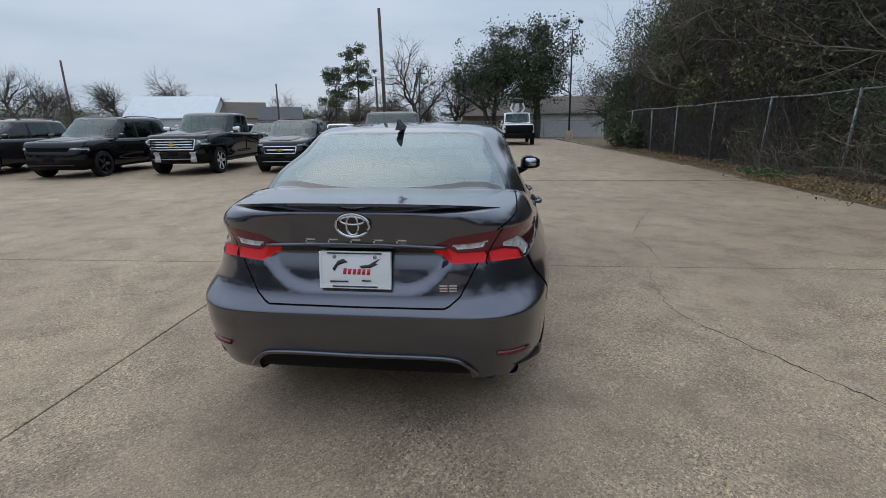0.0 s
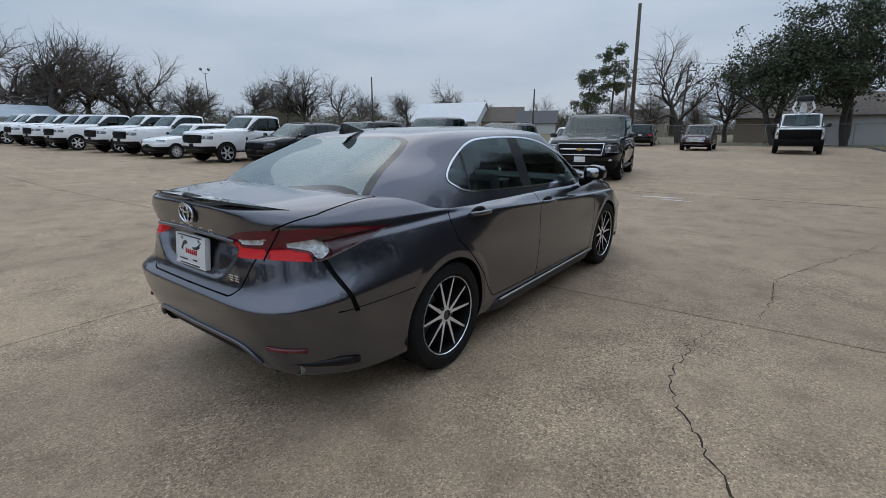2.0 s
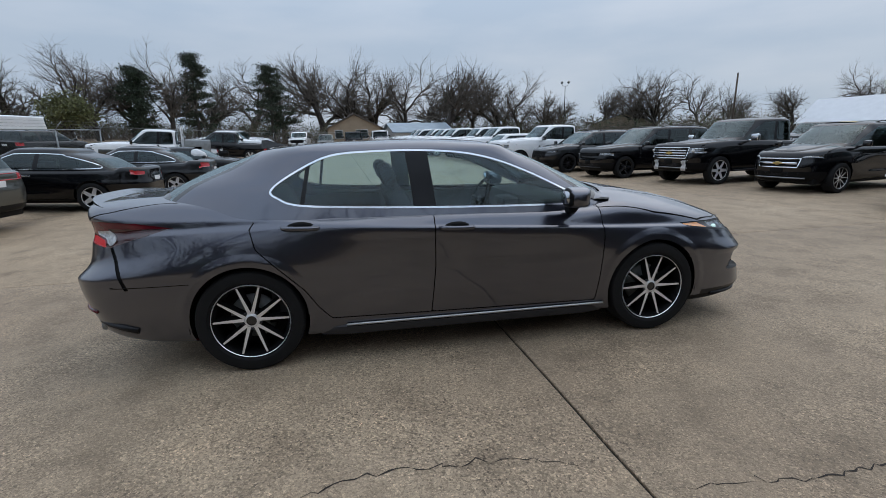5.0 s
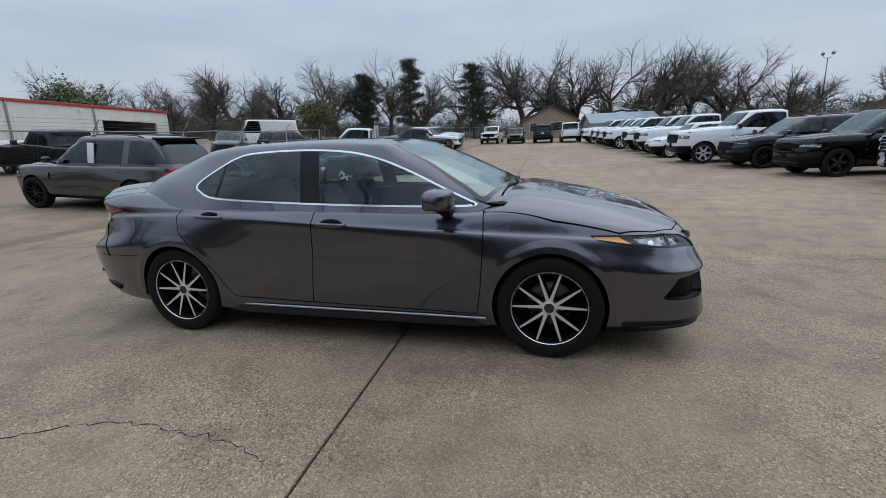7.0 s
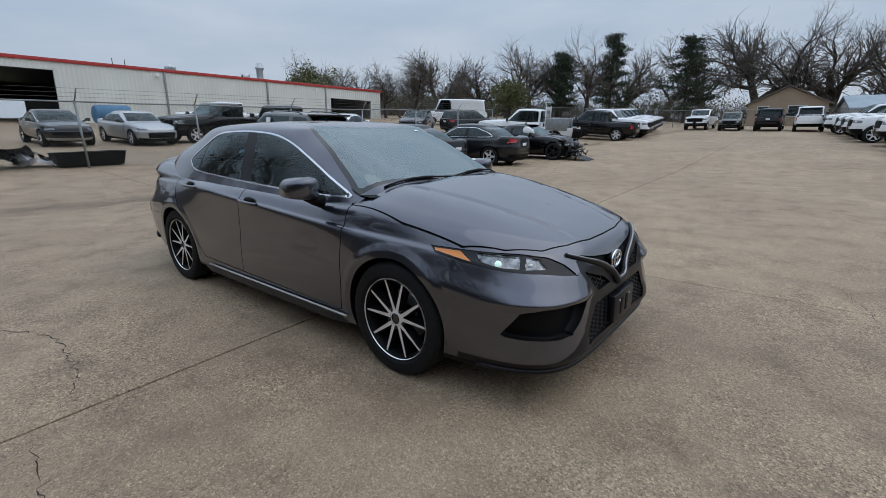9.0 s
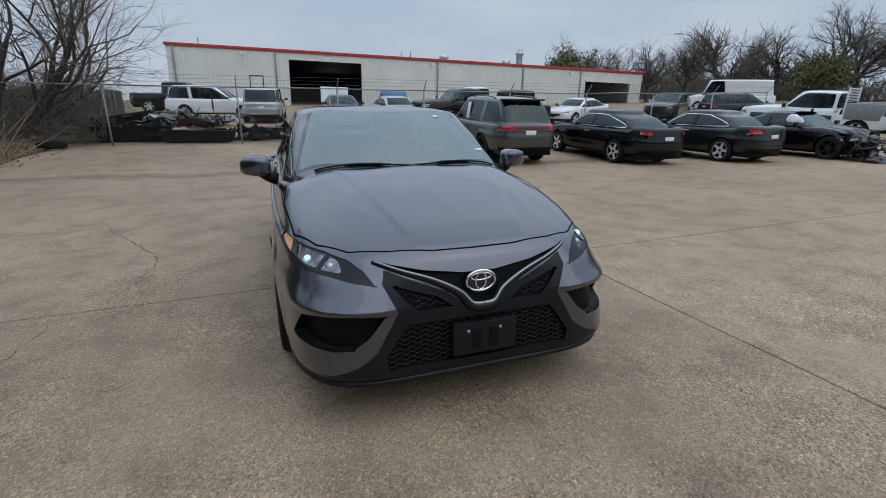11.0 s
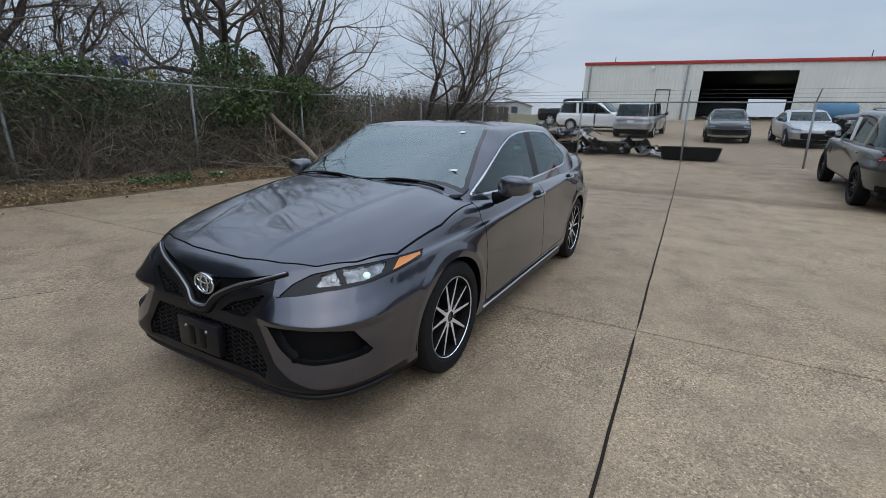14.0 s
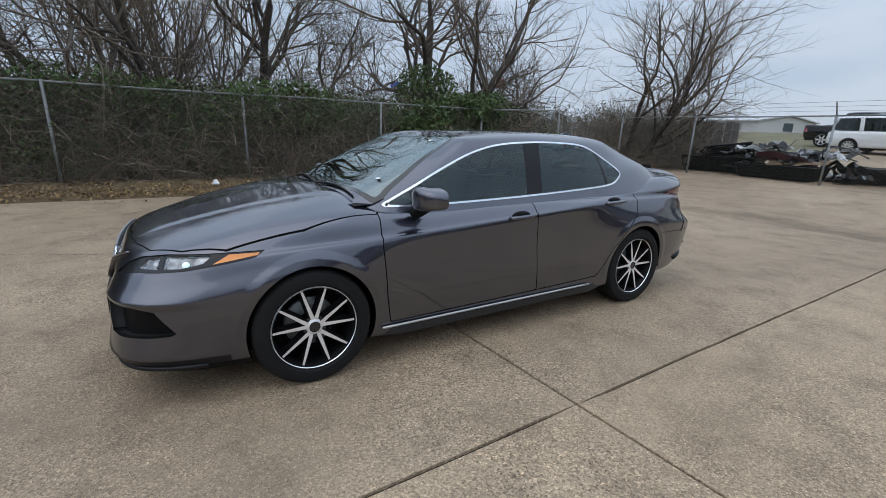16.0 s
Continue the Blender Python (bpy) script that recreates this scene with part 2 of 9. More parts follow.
def ring_surface(rings, n=70, sub=6, y0=0.0):
    """Rings of (W, rear y, front y, rear exponent, front exponent, z pairs over y [, x offset pairs over y]), from the bottom
    up, joined into one smooth symmetric skin. Returns a bmesh."""
    R = []
    for r in rings:
        W, yr, yf, nr, nf, zp = r[:6]
        if W > 0.001:
            o = half_outline(W, yr, yf, nr, nf, n, y0)
        else:
            o = np.stack([np.zeros(2 * n - 1), np.concatenate([np.linspace(yr, y0, n), np.linspace(y0, yf, n)[1:]])], 1)
        z = pchip(zp, o[:, 1])
        if len(r) > 6:
            o[:, 0] += pchip(r[6], o[:, 1]) * np.minimum(1, o[:, 0] / max(W, 1e-6)) ** 4
        R.append(np.stack([o[:, 0], o[:, 1], z], 1))
    R = np.array(R)
    rows = []
    K = len(R)
    for k in range(K - 1):
        p0, p1, p2, p3 = R[max(k - 1, 0)], R[k], R[k + 1], R[min(k + 2, K - 1)]
        if k == K - 2 and rings[-1][0] <= 0.001:
            p3 = p1 * np.array([-1.0, 1.0, 1.0])
        m1, m2 = (p2 - p0) * 0.5, (p3 - p1) * 0.5
        # limit the tangents so that close rings make creases and no loops
        c = np.linalg.norm(p2 - p1, axis=1, keepdims=True)
        for m in (m1, m2):
            ln = np.linalg.norm(m, axis=1, keepdims=True) + 1e-9
            m *= np.minimum(1, 1.0 * c / ln)
        for j in range(sub):
            t = j / sub
            rows.append((2 * t ** 3 - 3 * t * t + 1) * p1 + (t ** 3 - 2 * t * t + t) * m1 + (-2 * t ** 3 + 3 * t * t) * p2 + (t ** 3 - t * t) * m2)
    rows.append(R[-1])
    bm = bmesh.new()
    S = 2 * n - 1
    closed_top = rings[-1][0] <= 0.001
    vr = []
    for i, row in enumerate(rows):
        last = i == len(rows) - 1 and closed_top
        right = [bm.verts.new(p) for p in row]
        if last:
            left = right
        else:
            left = [right[j] if j in (0, S - 1) else bm.verts.new((-row[j][0], row[j][1], row[j][2])) for j in range(S)]
        vr.append((right, left))
    for (a, al), (b, bl) in zip(vr, vr[1:]):
        for j in range(S - 1):
            for p, q, flip in ((a, b, False), (al, bl, True)):
                f = [p[j], p[j + 1], q[j + 1], q[j]]
                g = []
                for v in f:
                    if v not in g:
                        g.append(v)
                if len(g) > 2:
                    try:
                        bm.faces.new(g[::-1] if flip else g)
                    except ValueError:
                        pass
    return bm


def poly_sd(poly, P):
    """Signed distance of points to a closed polygon, negative inside."""
    poly = np.array(poly, float)
    P = np.asarray(P, float)
    d = np.full(len(P), 1e9)
    inside = np.zeros(len(P), bool)
    for i in range(len(poly)):
        a, b = poly[i], poly[(i + 1) % len(poly)]
        e = b - a
        w = P - a
        t = np.clip((w @ e) / max(e @ e, 1e-12), 0, 1)
        d = np.minimum(d, np.linalg.norm(w - t[:, None] * e, axis=1))
        c = (a[1] > P[:, 1]) != (b[1] > P[:, 1])
        with np.errstate(divide="ignore", invalid="ignore"):
            xi = (b[0] - a[0]) * (P[:, 1] - a[1]) / (b[1] - a[1]) + a[0]
        inside ^= c & (P[:, 0] < xi)
    return np.where(inside, -d, d)


def line_d(line, P):
    """Distance of points to an open line."""
    line = np.array(line, float)
    P = np.asarray(P, float)
    d = np.full(len(P), 1e9)
    for a, b in zip(line, line[1:]):
        e = b - a
        w = P - a
        t = np.clip((w @ e) / max(e @ e, 1e-12), 0, 1)
        d = np.minimum(d, np.linalg.norm(w - t[:, None] * e, axis=1))
    return d


def smooth_poly(pts, n=6, closed=True):
    """A rounded outline through control points."""
    pts = [np.array(p, float) for p in pts]
    out = []
    N = len(pts)
    for i in range(N if closed else N - 1):
        p0, p1, p2, p3 = (pts[(i + k - 1) % N] if closed else pts[min(max(i + k - 1, 0), N - 1)] for k in range(4))
        for j in range(n):
            t = j / n
            out.append(0.5 * (2 * p1 + (p2 - p0) * t + (2 * p0 - 5 * p1 + 4 * p2 - p3) * t * t + (3 * p1 - p0 - 3 * p2 + p3) * t ** 3))
    if not closed:
        out.append(pts[-1])
    return [tuple(p) for p in out]


def cut(bm, fn):
    """Cuts the skin exactly where fn, a function of an array of places, is zero."""
    bm.verts.ensure_lookup_table()
    vs = list(bm.verts)
    val = fn(np.array([v.co[:] for v in vs]))
    V = {}
    for v, f in zip(vs, val):
        V[v] = 0.0 if abs(f) < 4e-4 else float(f)
    for e in list(bm.edges):
        a, b = e.verts
        fa, fb = V[a], V[b]
        if fa * fb < 0:
            ne, nv = bmesh.utils.edge_split(e, a, fa / (fa - fb))
            V[nv] = 0.0
    for f in list(bm.faces):
        zs = [v for v in f.verts if V[v] == 0.0]
        if len(zs) < 2 or len(f.verts) < 4:
            continue
        signs = {V[v] > 0 for v in f.verts if V[v] != 0.0}
        if len(signs) < 2:
            continue
        done = False
        for i in range(len(zs)):
            for j in range(i + 1, len(zs)):
                if not done and not any(zs[j] in e.verts for e in zs[i].link_edges if f in e.link_faces):
                    try:
                        bmesh.utils.face_split(f, zs[i], zs[j])
                        done = True
                    except ValueError:
                        pass


def take(bm, pred, depth=0.0, keep=False):
    """Lifts the faces that pred picks out of bm into a bmesh of their own; pred gets an array of face centres and one of
    normals. depth: how far they sink along their normals, with walls round them."""
    fs = list(bm.faces)
    if not fs:
        return bmesh.new()
    C = np.array([f.calc_center_median()[:] for f in fs])
    N = np.array([f.normal[:] for f in fs])
    ok = pred(C, N)
    sel = [f for f, k in zip(fs, ok) if k]
    ss = set(sel)
    out = bmesh.new()
    vm = {}
    vn = {}
    if depth:
        for f in sel:
            for v in f.verts:
                vn[v] = vn.get(v, Vector()) + f.normal
    for f in sel:
        for v in f.verts:
            if v not in vm:
                vm[v] = out.verts.new(v.co - (vn[v].normalized() * depth if depth else Vector()))
        try:
            out.faces.new([vm[v] for v in f.verts])
        except ValueError:
            pass
    if depth:
        top = {}
        for f in sel:
            for l in f.loops:
                e = l.edge
                if all(g in ss for g in e.link_faces) and len(e.link_faces) > 1:
                    continue
                a, b = l.vert, l.link_loop_next.vert
                for v in (a, b):
                    if v not in top:
                        top[v] = out.verts.new(v.co)
                try:
                    out.faces.new((top[a], top[b], vm[b], vm[a]))
                except ValueError:
                    pass
    if not keep and sel:
        bmesh.ops.delete(bm, geom=sel, context="FACES")
    return out


def islands(bm):
    """Splits a bmesh into one bmesh for each joined piece."""
    left = set(bm.faces)
    out = []
    bmesh.ops.remove_doubles(bm, verts=bm.verts[:], dist=1e-5)
    left = set(bm.faces)
    while left:
        stack = [left.pop()]
        piece = [stack[0]]
        while stack:
            f = stack.pop()
            for v in f.verts:
                for g in v.link_faces:
                    if g in left:
                        left.discard(g)
                        stack.append(g)
                        piece.append(g)
        b2 = bmesh.new()
        vm = {}
        for f in piece:
            for v in f.verts:
                if v not in vm:
                    vm[v] = b2.verts.new(v.co)
            b2.faces.new([vm[v] for v in f.verts])
        out.append(b2)
    bm.free()
    return out


def thicken(bm, d):
    """Gives a skin thickness d inwards at its open edges by a turned-in lip."""
    bm.normal_update()
    es = [e for e in bm.edges if len(e.link_faces) == 1]
    nm = {}
    for e in es:
        for v in e.verts:
            if v not in nm:
                nm[v] = bm.verts.new(v.co - v.normal * d)
    for e in es:
        a, b = e.verts
        l = e.link_loops[0]
        if l.vert != a:
            a, b = b, a
        try:
            bm.faces.new((b, a, nm[a], nm[b]))
        except ValueError:
            pass


def sheet_xz(bm, poly, y, thick=0.004):
    """A flat plate with outline poly (x, z), standing at y."""
    a = [bm.verts.new((p[0], y, p[1])) for p in poly]
    b = [bm.verts.new((p[0], y + thick, p[1])) for p in poly]
    bm.faces.new(a)
    bm.faces.new(b[::-1])
    for i in range(len(a)):
        j = (i + 1) % len(a)
        bm.faces.new((a[i], b[i], b[j], a[j]))


def fix_normals(bm):
    bmesh.ops.recalc_face_normals(bm, faces=bm.faces[:])


# ---- wheels ----
def wheel_parts(parent, at, r, width, rim_r, spokes=10, side=1, style="machined", rim_mat=None, detail=True):
    """A wheel: tyre, rim with spokes, hub cap. side: 1 on the right of the vehicle, -1 on its left."""
    w = new("wheel")
    w.parent = parent
    w.empty_display_size = 0.1
    w.matrix_basis = Matrix.Translation(at) @ (Matrix.Identity(4) if side > 0 else pose(0, 0, 0, 0, 0, 180))
    sd = 48 if detail else 28
    bm = bmesh.new()
    h = width / 2
    I = Matrix.Identity(4)
    b = r - rim_r
    disc(bm, I, [(-h * 0.8, rim_r), (-h, rim_r + b * 0.35), (-h * 0.95, r - b * 0.2), (-h * 0.75, r), (h * 0.75, r), (h * 0.93, r - b * 0.14),
                 (h, rim_r + b * 0.55), (h * 0.97, rim_r + b * 0.2), (h * 0.8, rim_r - 0.002)], sd)
    fix_normals(bm)
    tyre = part("tyre", bm, M_RUBBER, w)
    bm = bmesh.new()
    rm = rim_mat or M_ALLOY
    # barrel and lip
    disc(bm, I, [(h * 0.78, rim_r + 0.002), (h * 0.9, rim_r - 0.002), (h * 0.86, rim_r - (0.006 if style == "machined" else 0.013)), (h * 0.6, rim_r - 0.022), (-h * 0.7, rim_r - 0.03), (-h * 0.7, 0.05)], sd)
    for f in bm.faces:
        f.material_index = 1
    for f in bm.faces:
        c = f.calc_center_median()
        if math.hypot(c.y, c.z) > rim_r - 0.0135 and c.x > h * 0.8:
            f.material_index = 0
    xo = h * 0.66
    for k in range(spokes):
        if style == "machined":
            pair = 1 if k % 2 else -1
            a0 = 2 * math.pi * (k // 2) / (spokes / 2) + math.pi / 2
            ai, ao = a0 + pair * 0.17, a0 + pair * 0.295
            wi, wo = 0.0115, 0.0062
        else:
            ai = ao = 2 * math.pi * k / spokes
            wi, wo = (0.05, 0.035) if spokes <= 6 else (0.03, 0.024)
        ri = 0.044 if style == "machined" else 0.05
        pi = Vector((xo + 0.004, math.cos(ai) * ri, math.sin(ai) * ri))
        po = Vector((xo + 0.012, math.cos(ao) * (rim_r - 0.012), math.sin(ao) * (rim_r - 0.012)))
        d = (po - pi).normalized()
        s = Vector((1, 0, 0)).cross(d).normalized()
        q = [pi - s * wi, pi + s * wi, po + s * wo, po - s * wo]
        top = [bm.verts.new(p) for p in q]
        base = [bm.verts.new(p + Vector((-0.05, 0, 0)) + (s * 0.012 if i in (1, 2) else s * -0.012)) for i, p in enumerate(q)]
        f = bm.faces.new(top)
        f.material_index = 0
        for i in range(4):
            g = bm.faces.new((top[i], base[i], base[(i + 1) % 4], top[(i + 1) % 4]))
            g.material_index = 1
    fix_normals(bm)
    rim = part("rim", bm, [rm, M_BLACK], w, "machined silver spokes over gloss black wells" if style == "machined" else "")
    bm = bmesh.new()
    hc = 0.80 if style == "machined" else 1.0
    disc(bm, I, [(xo - 0.03, 0.064 * hc), (xo + 0.0, 0.06 * hc), (xo + 0.006, 0.05 * hc), (xo + 0.008, 0.040 * hc), (xo + 0.002, 0.038 * hc), (xo + 0.004, 0.0)], 20)
    fix_normals(bm)
    for f in bm.faces:
        c = f.calc_center_median()
        f.material_index = 1 if math.hypot(c.y, c.z) < 0.039 * hc else 0
    part("hub_cap", bm, [rm, M_GLOSSBLACK], w)
    if detail:
        for k in range(5):
            bm = bmesh.new()
            a = 2 * math.pi * (k + 0.5) / 5
            disc(bm, Matrix.Translation((0, math.cos(a + math.pi / 10) * 0.058, math.sin(a + math.pi / 10) * 0.058)), [(xo - 0.01, 0.009), (xo + 0.007, 0.009), (xo + 0.009, 0.0)], 8)
            part("lug_nut", bm, M_GREYPLASTIC, w)
        bm = bmesh.new()
        disc(bm, I, [(-0.02, 0.06), (-0.02, 0.145), (-0.03, 0.15), (-0.045, 0.145), (-0.045, 0.06)], 32)
        part("brake_disc", bm, M_STEEL, w)
        bm = bmesh.new()
        box(bm, -0.07, 0.09, -0.06, 0.0, 0.16, 0.06, 0.012)
        part("caliper", bm, M_BLACK, w)
    return w

# ---- ground ----
SLOT_ROT = 2.2


def ground_z(x, y):
    west = 0.0225 * max(0.0, min(-x, 75.0) - 13.0)
    return max(0.0, 0.054 * (-7.5 - max(y, -55.0))) + west


def concrete_mat():
    m = bpy.data.materials.new("worn exposed aggregate concrete")
    m.use_nodes = True
    n, l = m.node_tree.nodes, m.node_tree.links
    b = n["Principled BSDF"]
    co = n.new("ShaderNodeNewGeometry")

    def noise_node(scale, detail=6.0, rough=0.6):
        t = n.new("ShaderNodeTexNoise")
        t.inputs["Scale"].default_value, t.inputs["Detail"].default_value, t.inputs["Roughness"].default_value = scale, detail, rough
        l.new(co.outputs["Position"], t.inputs["Vector"])
        return t

    def ramp(src, stops):
        r = n.new("ShaderNodeValToRGB")
        while len(r.color_ramp.elements) < len(stops):
            r.color_ramp.elements.new(0.5)
        for e, (p, c) in zip(r.color_ramp.elements, stops):
            e.position, e.color = p, (*c, 1)
        l.new(src, r.inputs["Fac"])
        return r.outputs["Color"]

    def mix(kind, fac, a, c):
        x = n.new("ShaderNodeMixRGB")
        x.blend_type = kind
        if isinstance(fac, float):
            x.inputs[0].default_value = fac
        else:
            l.new(fac, x.inputs[0])
        for i, s in ((1, a), (2, c)):
            if isinstance(s, tuple):
                x.inputs[i].default_value = (*s, 1)
            else:
                l.new(s, x.inputs[i])
        return x.outputs["Color"]

    broad = noise_node(0.35, 5.0)
    mid = noise_node(2.3, 6.0, 0.65)
    vo = n.new("ShaderNodeTexVoronoi")
    vo.inputs["Scale"].default_value = 105.0
    l.new(co.outputs["Position"], vo.inputs["Vector"])
    vo2 = n.new("ShaderNodeTexVoronoi")
    vo2.inputs["Scale"].default_value = 210.0
    l.new(co.outputs["Position"], vo2.inputs["Vector"])
    base = ramp(broad.outputs["Fac"], [(0.3, (0.300, 0.226, 0.152)), (0.55, (0.356, 0.272, 0.184)), (0.75, (0.394, 0.309, 0.214))])
    worn = ramp(mid.outputs["Fac"], [(0.32, (0.70, 0.69, 0.68)), (0.52, (1, 1, 1)), (0.75, (1.14, 1.12, 1.1))])
    c1 = mix("MULTIPLY", 1.0, base, worn)
    peb = ramp(vo.outputs["Color"], [(0.0, (0.25, 0.23, 0.22)), (0.3, (0.75, 0.74, 0.73)), (0.5, (1.0, 1.0, 1.0)), (0.72, (1.2, 1.18, 1.16)), (1.0, (2.1, 2.05, 2.0))])
    # the fine skin is worn off in patches, where the stones show
    patch = ramp(noise_node(0.8, 4.0).outputs["Fac"], [(0.40, (0.38, 0.38, 0.38)), (0.62, (1.0, 1.0, 1.0))])
    c2 = mix("MULTIPLY", patch, c1, peb)
    peb2 = ramp(vo2.outputs["Color"], [(0.0, (0.3, 0.28, 0.27)), (0.25, (0.85, 0.85, 0.85)), (0.75, (1.05, 1.05, 1.05)), (0.9, (1.6, 1.57, 1.53)), (1.0, (2.2, 2.15, 2.1))])
    c3 = mix("MULTIPLY", 0.75, c2, peb2)
    stain = ramp(noise_node(0.16, 3.0, 0.5).outputs["Fac"], [(0.34, (0.72, 0.7, 0.7)), (0.5, (1, 1, 1))])
    c4 = mix("MULTIPLY", 0.4, c3, stain)
    oi = n.new("ShaderNodeObjectInfo")
    tone = ramp(oi.outputs["Random"], [(0.0, (0.93, 0.93, 0.94)), (1.0, (1.06, 1.05, 1.03))])
    c5 = mix("MULTIPLY", 1.0, c4, tone)
    # a damp, dirty run along the foot of the slope, and rusty drips
    sep = n.new("ShaderNodeSeparateXYZ")
    l.new(co.outputs["Position"], sep.inputs["Vector"])
    wob = n.new("ShaderNodeMath")
    wob.operation = "MULTIPLY_ADD"
    l.new(noise_node(0.5, 4.0).outputs["Fac"], wob.inputs[0])
    wob.inputs[1].default_value = 1.6
    l.new(sep.outputs["Y"], wob.inputs[2])
    dist = n.new("ShaderNodeMath")
    dist.operation = "ADD"
    l.new(wob.outputs["Value"], dist.inputs[0])
    dist.inputs[1].default_value = 6.75
    ab = n.new("ShaderNodeMath")
    ab.operation = "ABSOLUTE"
    l.new(dist.outputs["Value"], ab.inputs[0])
    damp = ramp(ab.outputs["Value"], [(0.0, (0.62, 0.61, 0.60)), (0.28, (0.80, 0.79, 0.78)), (0.5, (1, 1, 1))])
    c5 = mix("MULTIPLY", 1.0, c5, damp)
    rust = ramp(noise_node(0.27, 5.0, 0.7).outputs["Fac"], [(0.62, (1, 1, 1)), (0.72, (1.12, 0.98, 0.84))])
    c5 = mix("MULTIPLY", 0.8, c5, rust)
    l.new(c5, b.inputs["Base Color"])
    b.inputs["Roughness"].default_value = 0.72
    b.inputs["Specular IOR Level"].default_value = 0.35
    bp = n.new("ShaderNodeBump")
    bp.inputs["Strength"].default_value, bp.inputs["Distance"].default_value = 0.5, 0.004
    l.new(vo.outputs["Distance"], bp.inputs["Height"])
    bp2 = n.new("ShaderNodeBump")
    bp2.inputs["Strength"].default_value, bp2.inputs["Distance"].default_value = 0.4, 0.01
    l.new(mid.outputs["Fac"], bp2.inputs["Height"])
    l.new(bp.outputs["Normal"], bp2.inputs["Normal"])
    l.new(bp2.outputs["Normal"], b.inputs["Normal"])
    return m


M_CONCRETE = concrete_mat()
M_JOINT = mat("dark joint filler", (0.024, 0.018, 0.013), 0.9, var=0.3, scale=4)
M_SOIL = mat("dry grass and soil", (0.16, 0.14, 0.075), 0.95, var=0.45, scale=0.6, bump=0.5, bscale=8)
M_LITTER = mat("leaf litter and soil", (0.115, 0.080, 0.042), 0.95, var=0.5, scale=3.0, bump=0.8, bscale=25)

# one wide sheet to the horizon
bm = bmesh.new()
ys = [-1500, -300, -60, -50, -40, -30, -20, -14, -10, -7.5, 0, 20, 50, 120, 300, 1500]
xs = [-1500, -400, -150, -75, -40, -13, 0, 9, 20, 60, 300, 1500]
gv = [[bm.verts.new((x, y, ground_z(x, y) - 0.03)) for x in xs] for y in ys]
for j in range(len(ys) - 1):
    for i in range(len(xs) - 1):
        bm.faces.new((gv[j][i], gv[j][i + 1], gv[j + 1][i + 1], gv[j + 1][i]))
ground = part("ground", bm, M_SOIL, smooth=False)
tagged(ground, "dry winter grass and soil around the paved lot", "ground", kind="structure")

pavement = thing("pavement", "tan exposed-aggregate concrete slabs with dark joints and cracks", "pavement", kind="structure")
bm = bmesh.new()
gx = [-125, -75, -40, -13, 7.32]
gy = [-58, -40, -20, -7.5, 46]
vv = [[bm.verts.new((x, y, ground_z(x, y) - 0.016)) for x in gx] for y in gy]
for j in range(len(gy) - 1):
    for i in range(len(gx) - 1):
        bm.faces.new((vv[j][i], vv[j][i + 1], vv[j + 1][i + 1], vv[j + 1][i]))
part("joint_bed", bm, M_JOINT, pavement, smooth=False)


def wobble(t, k):
    return 0.006 * noise.noise(Vector((t * 1.7, k * 9.1, 0.5))) + 0.004 * noise.noise(Vector((t * 6.0, k * 3.3, 4.5)))


def lot_point(u, v):
    """Slab frame to the world: u across, v along, turned a little against the car."""
    a = radians(SLOT_ROT)
    return (-1.8 + u * math.cos(a) - v * math.sin(a) * 0.75, 0.25 + u * math.sin(a) + v * math.cos(a))


def slab(u0, v0, u1, v1, k):
    bm = bmesh.new()
    g = 0.0085
    near = abs(u0) < 14 and abs(v0) < 17
    n = 30 if near else 4
    us = [u0 + (u1 - u0) * i / n for i in range(n + 1)]
    vs = [v0 + (v1 - v0) * i / n for i in range(n + 1)]
    loop = [(u, v0 + g + wobble(u, v0)) for u in us] + [(u1 - g + wobble(v, u1), v) for v in vs[1:-1]] + [(u, v1 - g + wobble(u, v1)) for u in us[::-1]] + [(u0 + g + wobble(v, u0), v) for v in vs[-2:0:-1]]
    top, low, edge = [], [], []
    cu, cv = (u0 + u1) / 2, (v0 + v1) / 2
    for u, v in loop:
        x, y = lot_point(u, v)
        x = min(x, 7.3 + 0.16 * noise.noise(Vector((y * 0.6, 2.0, 0))))
        z = ground_z(x, y)
        d = Vector((cu - u, cv - v)).normalized() * 0.006
        x2, y2 = lot_point(u + d.x, v + d.y)
        x2 = min(x2, x)
        top.append(bm.verts.new((x2, y2, z)))
        edge.append(bm.verts.new((x, y, z - 0.004)))
        low.append(bm.verts.new((x, y, z - 0.05)))
    f = bm.faces.new(top)
    N = len(top)
    for i in range(N):
        j = (i + 1) % N
        bm.faces.new((edge[i], edge[j], top[j], top[i]))
        bm.faces.new((low[i], low[j], edge[j], edge[i]))
    if f.normal.z < 0:
        for q in bm.faces:
            q.normal_flip()
    return part("slab", bm, M_CONCRETE, pavement, smooth=False)


us = [-11.4 * k for k in range(10, 0, -1)] + [0, 9.7]
vs_ = [-52.5, -45, -37.5, -30, -22.5, -15, -7.55, 0, 7.6, 14.9, 22.2, 29.7, 37.2, 44.2]
for i in range(len(us) - 1):
    for j in range(len(vs_) - 1):
        slab(us[i], vs_[j], us[i + 1], vs_[j + 1], i * 20 + j)


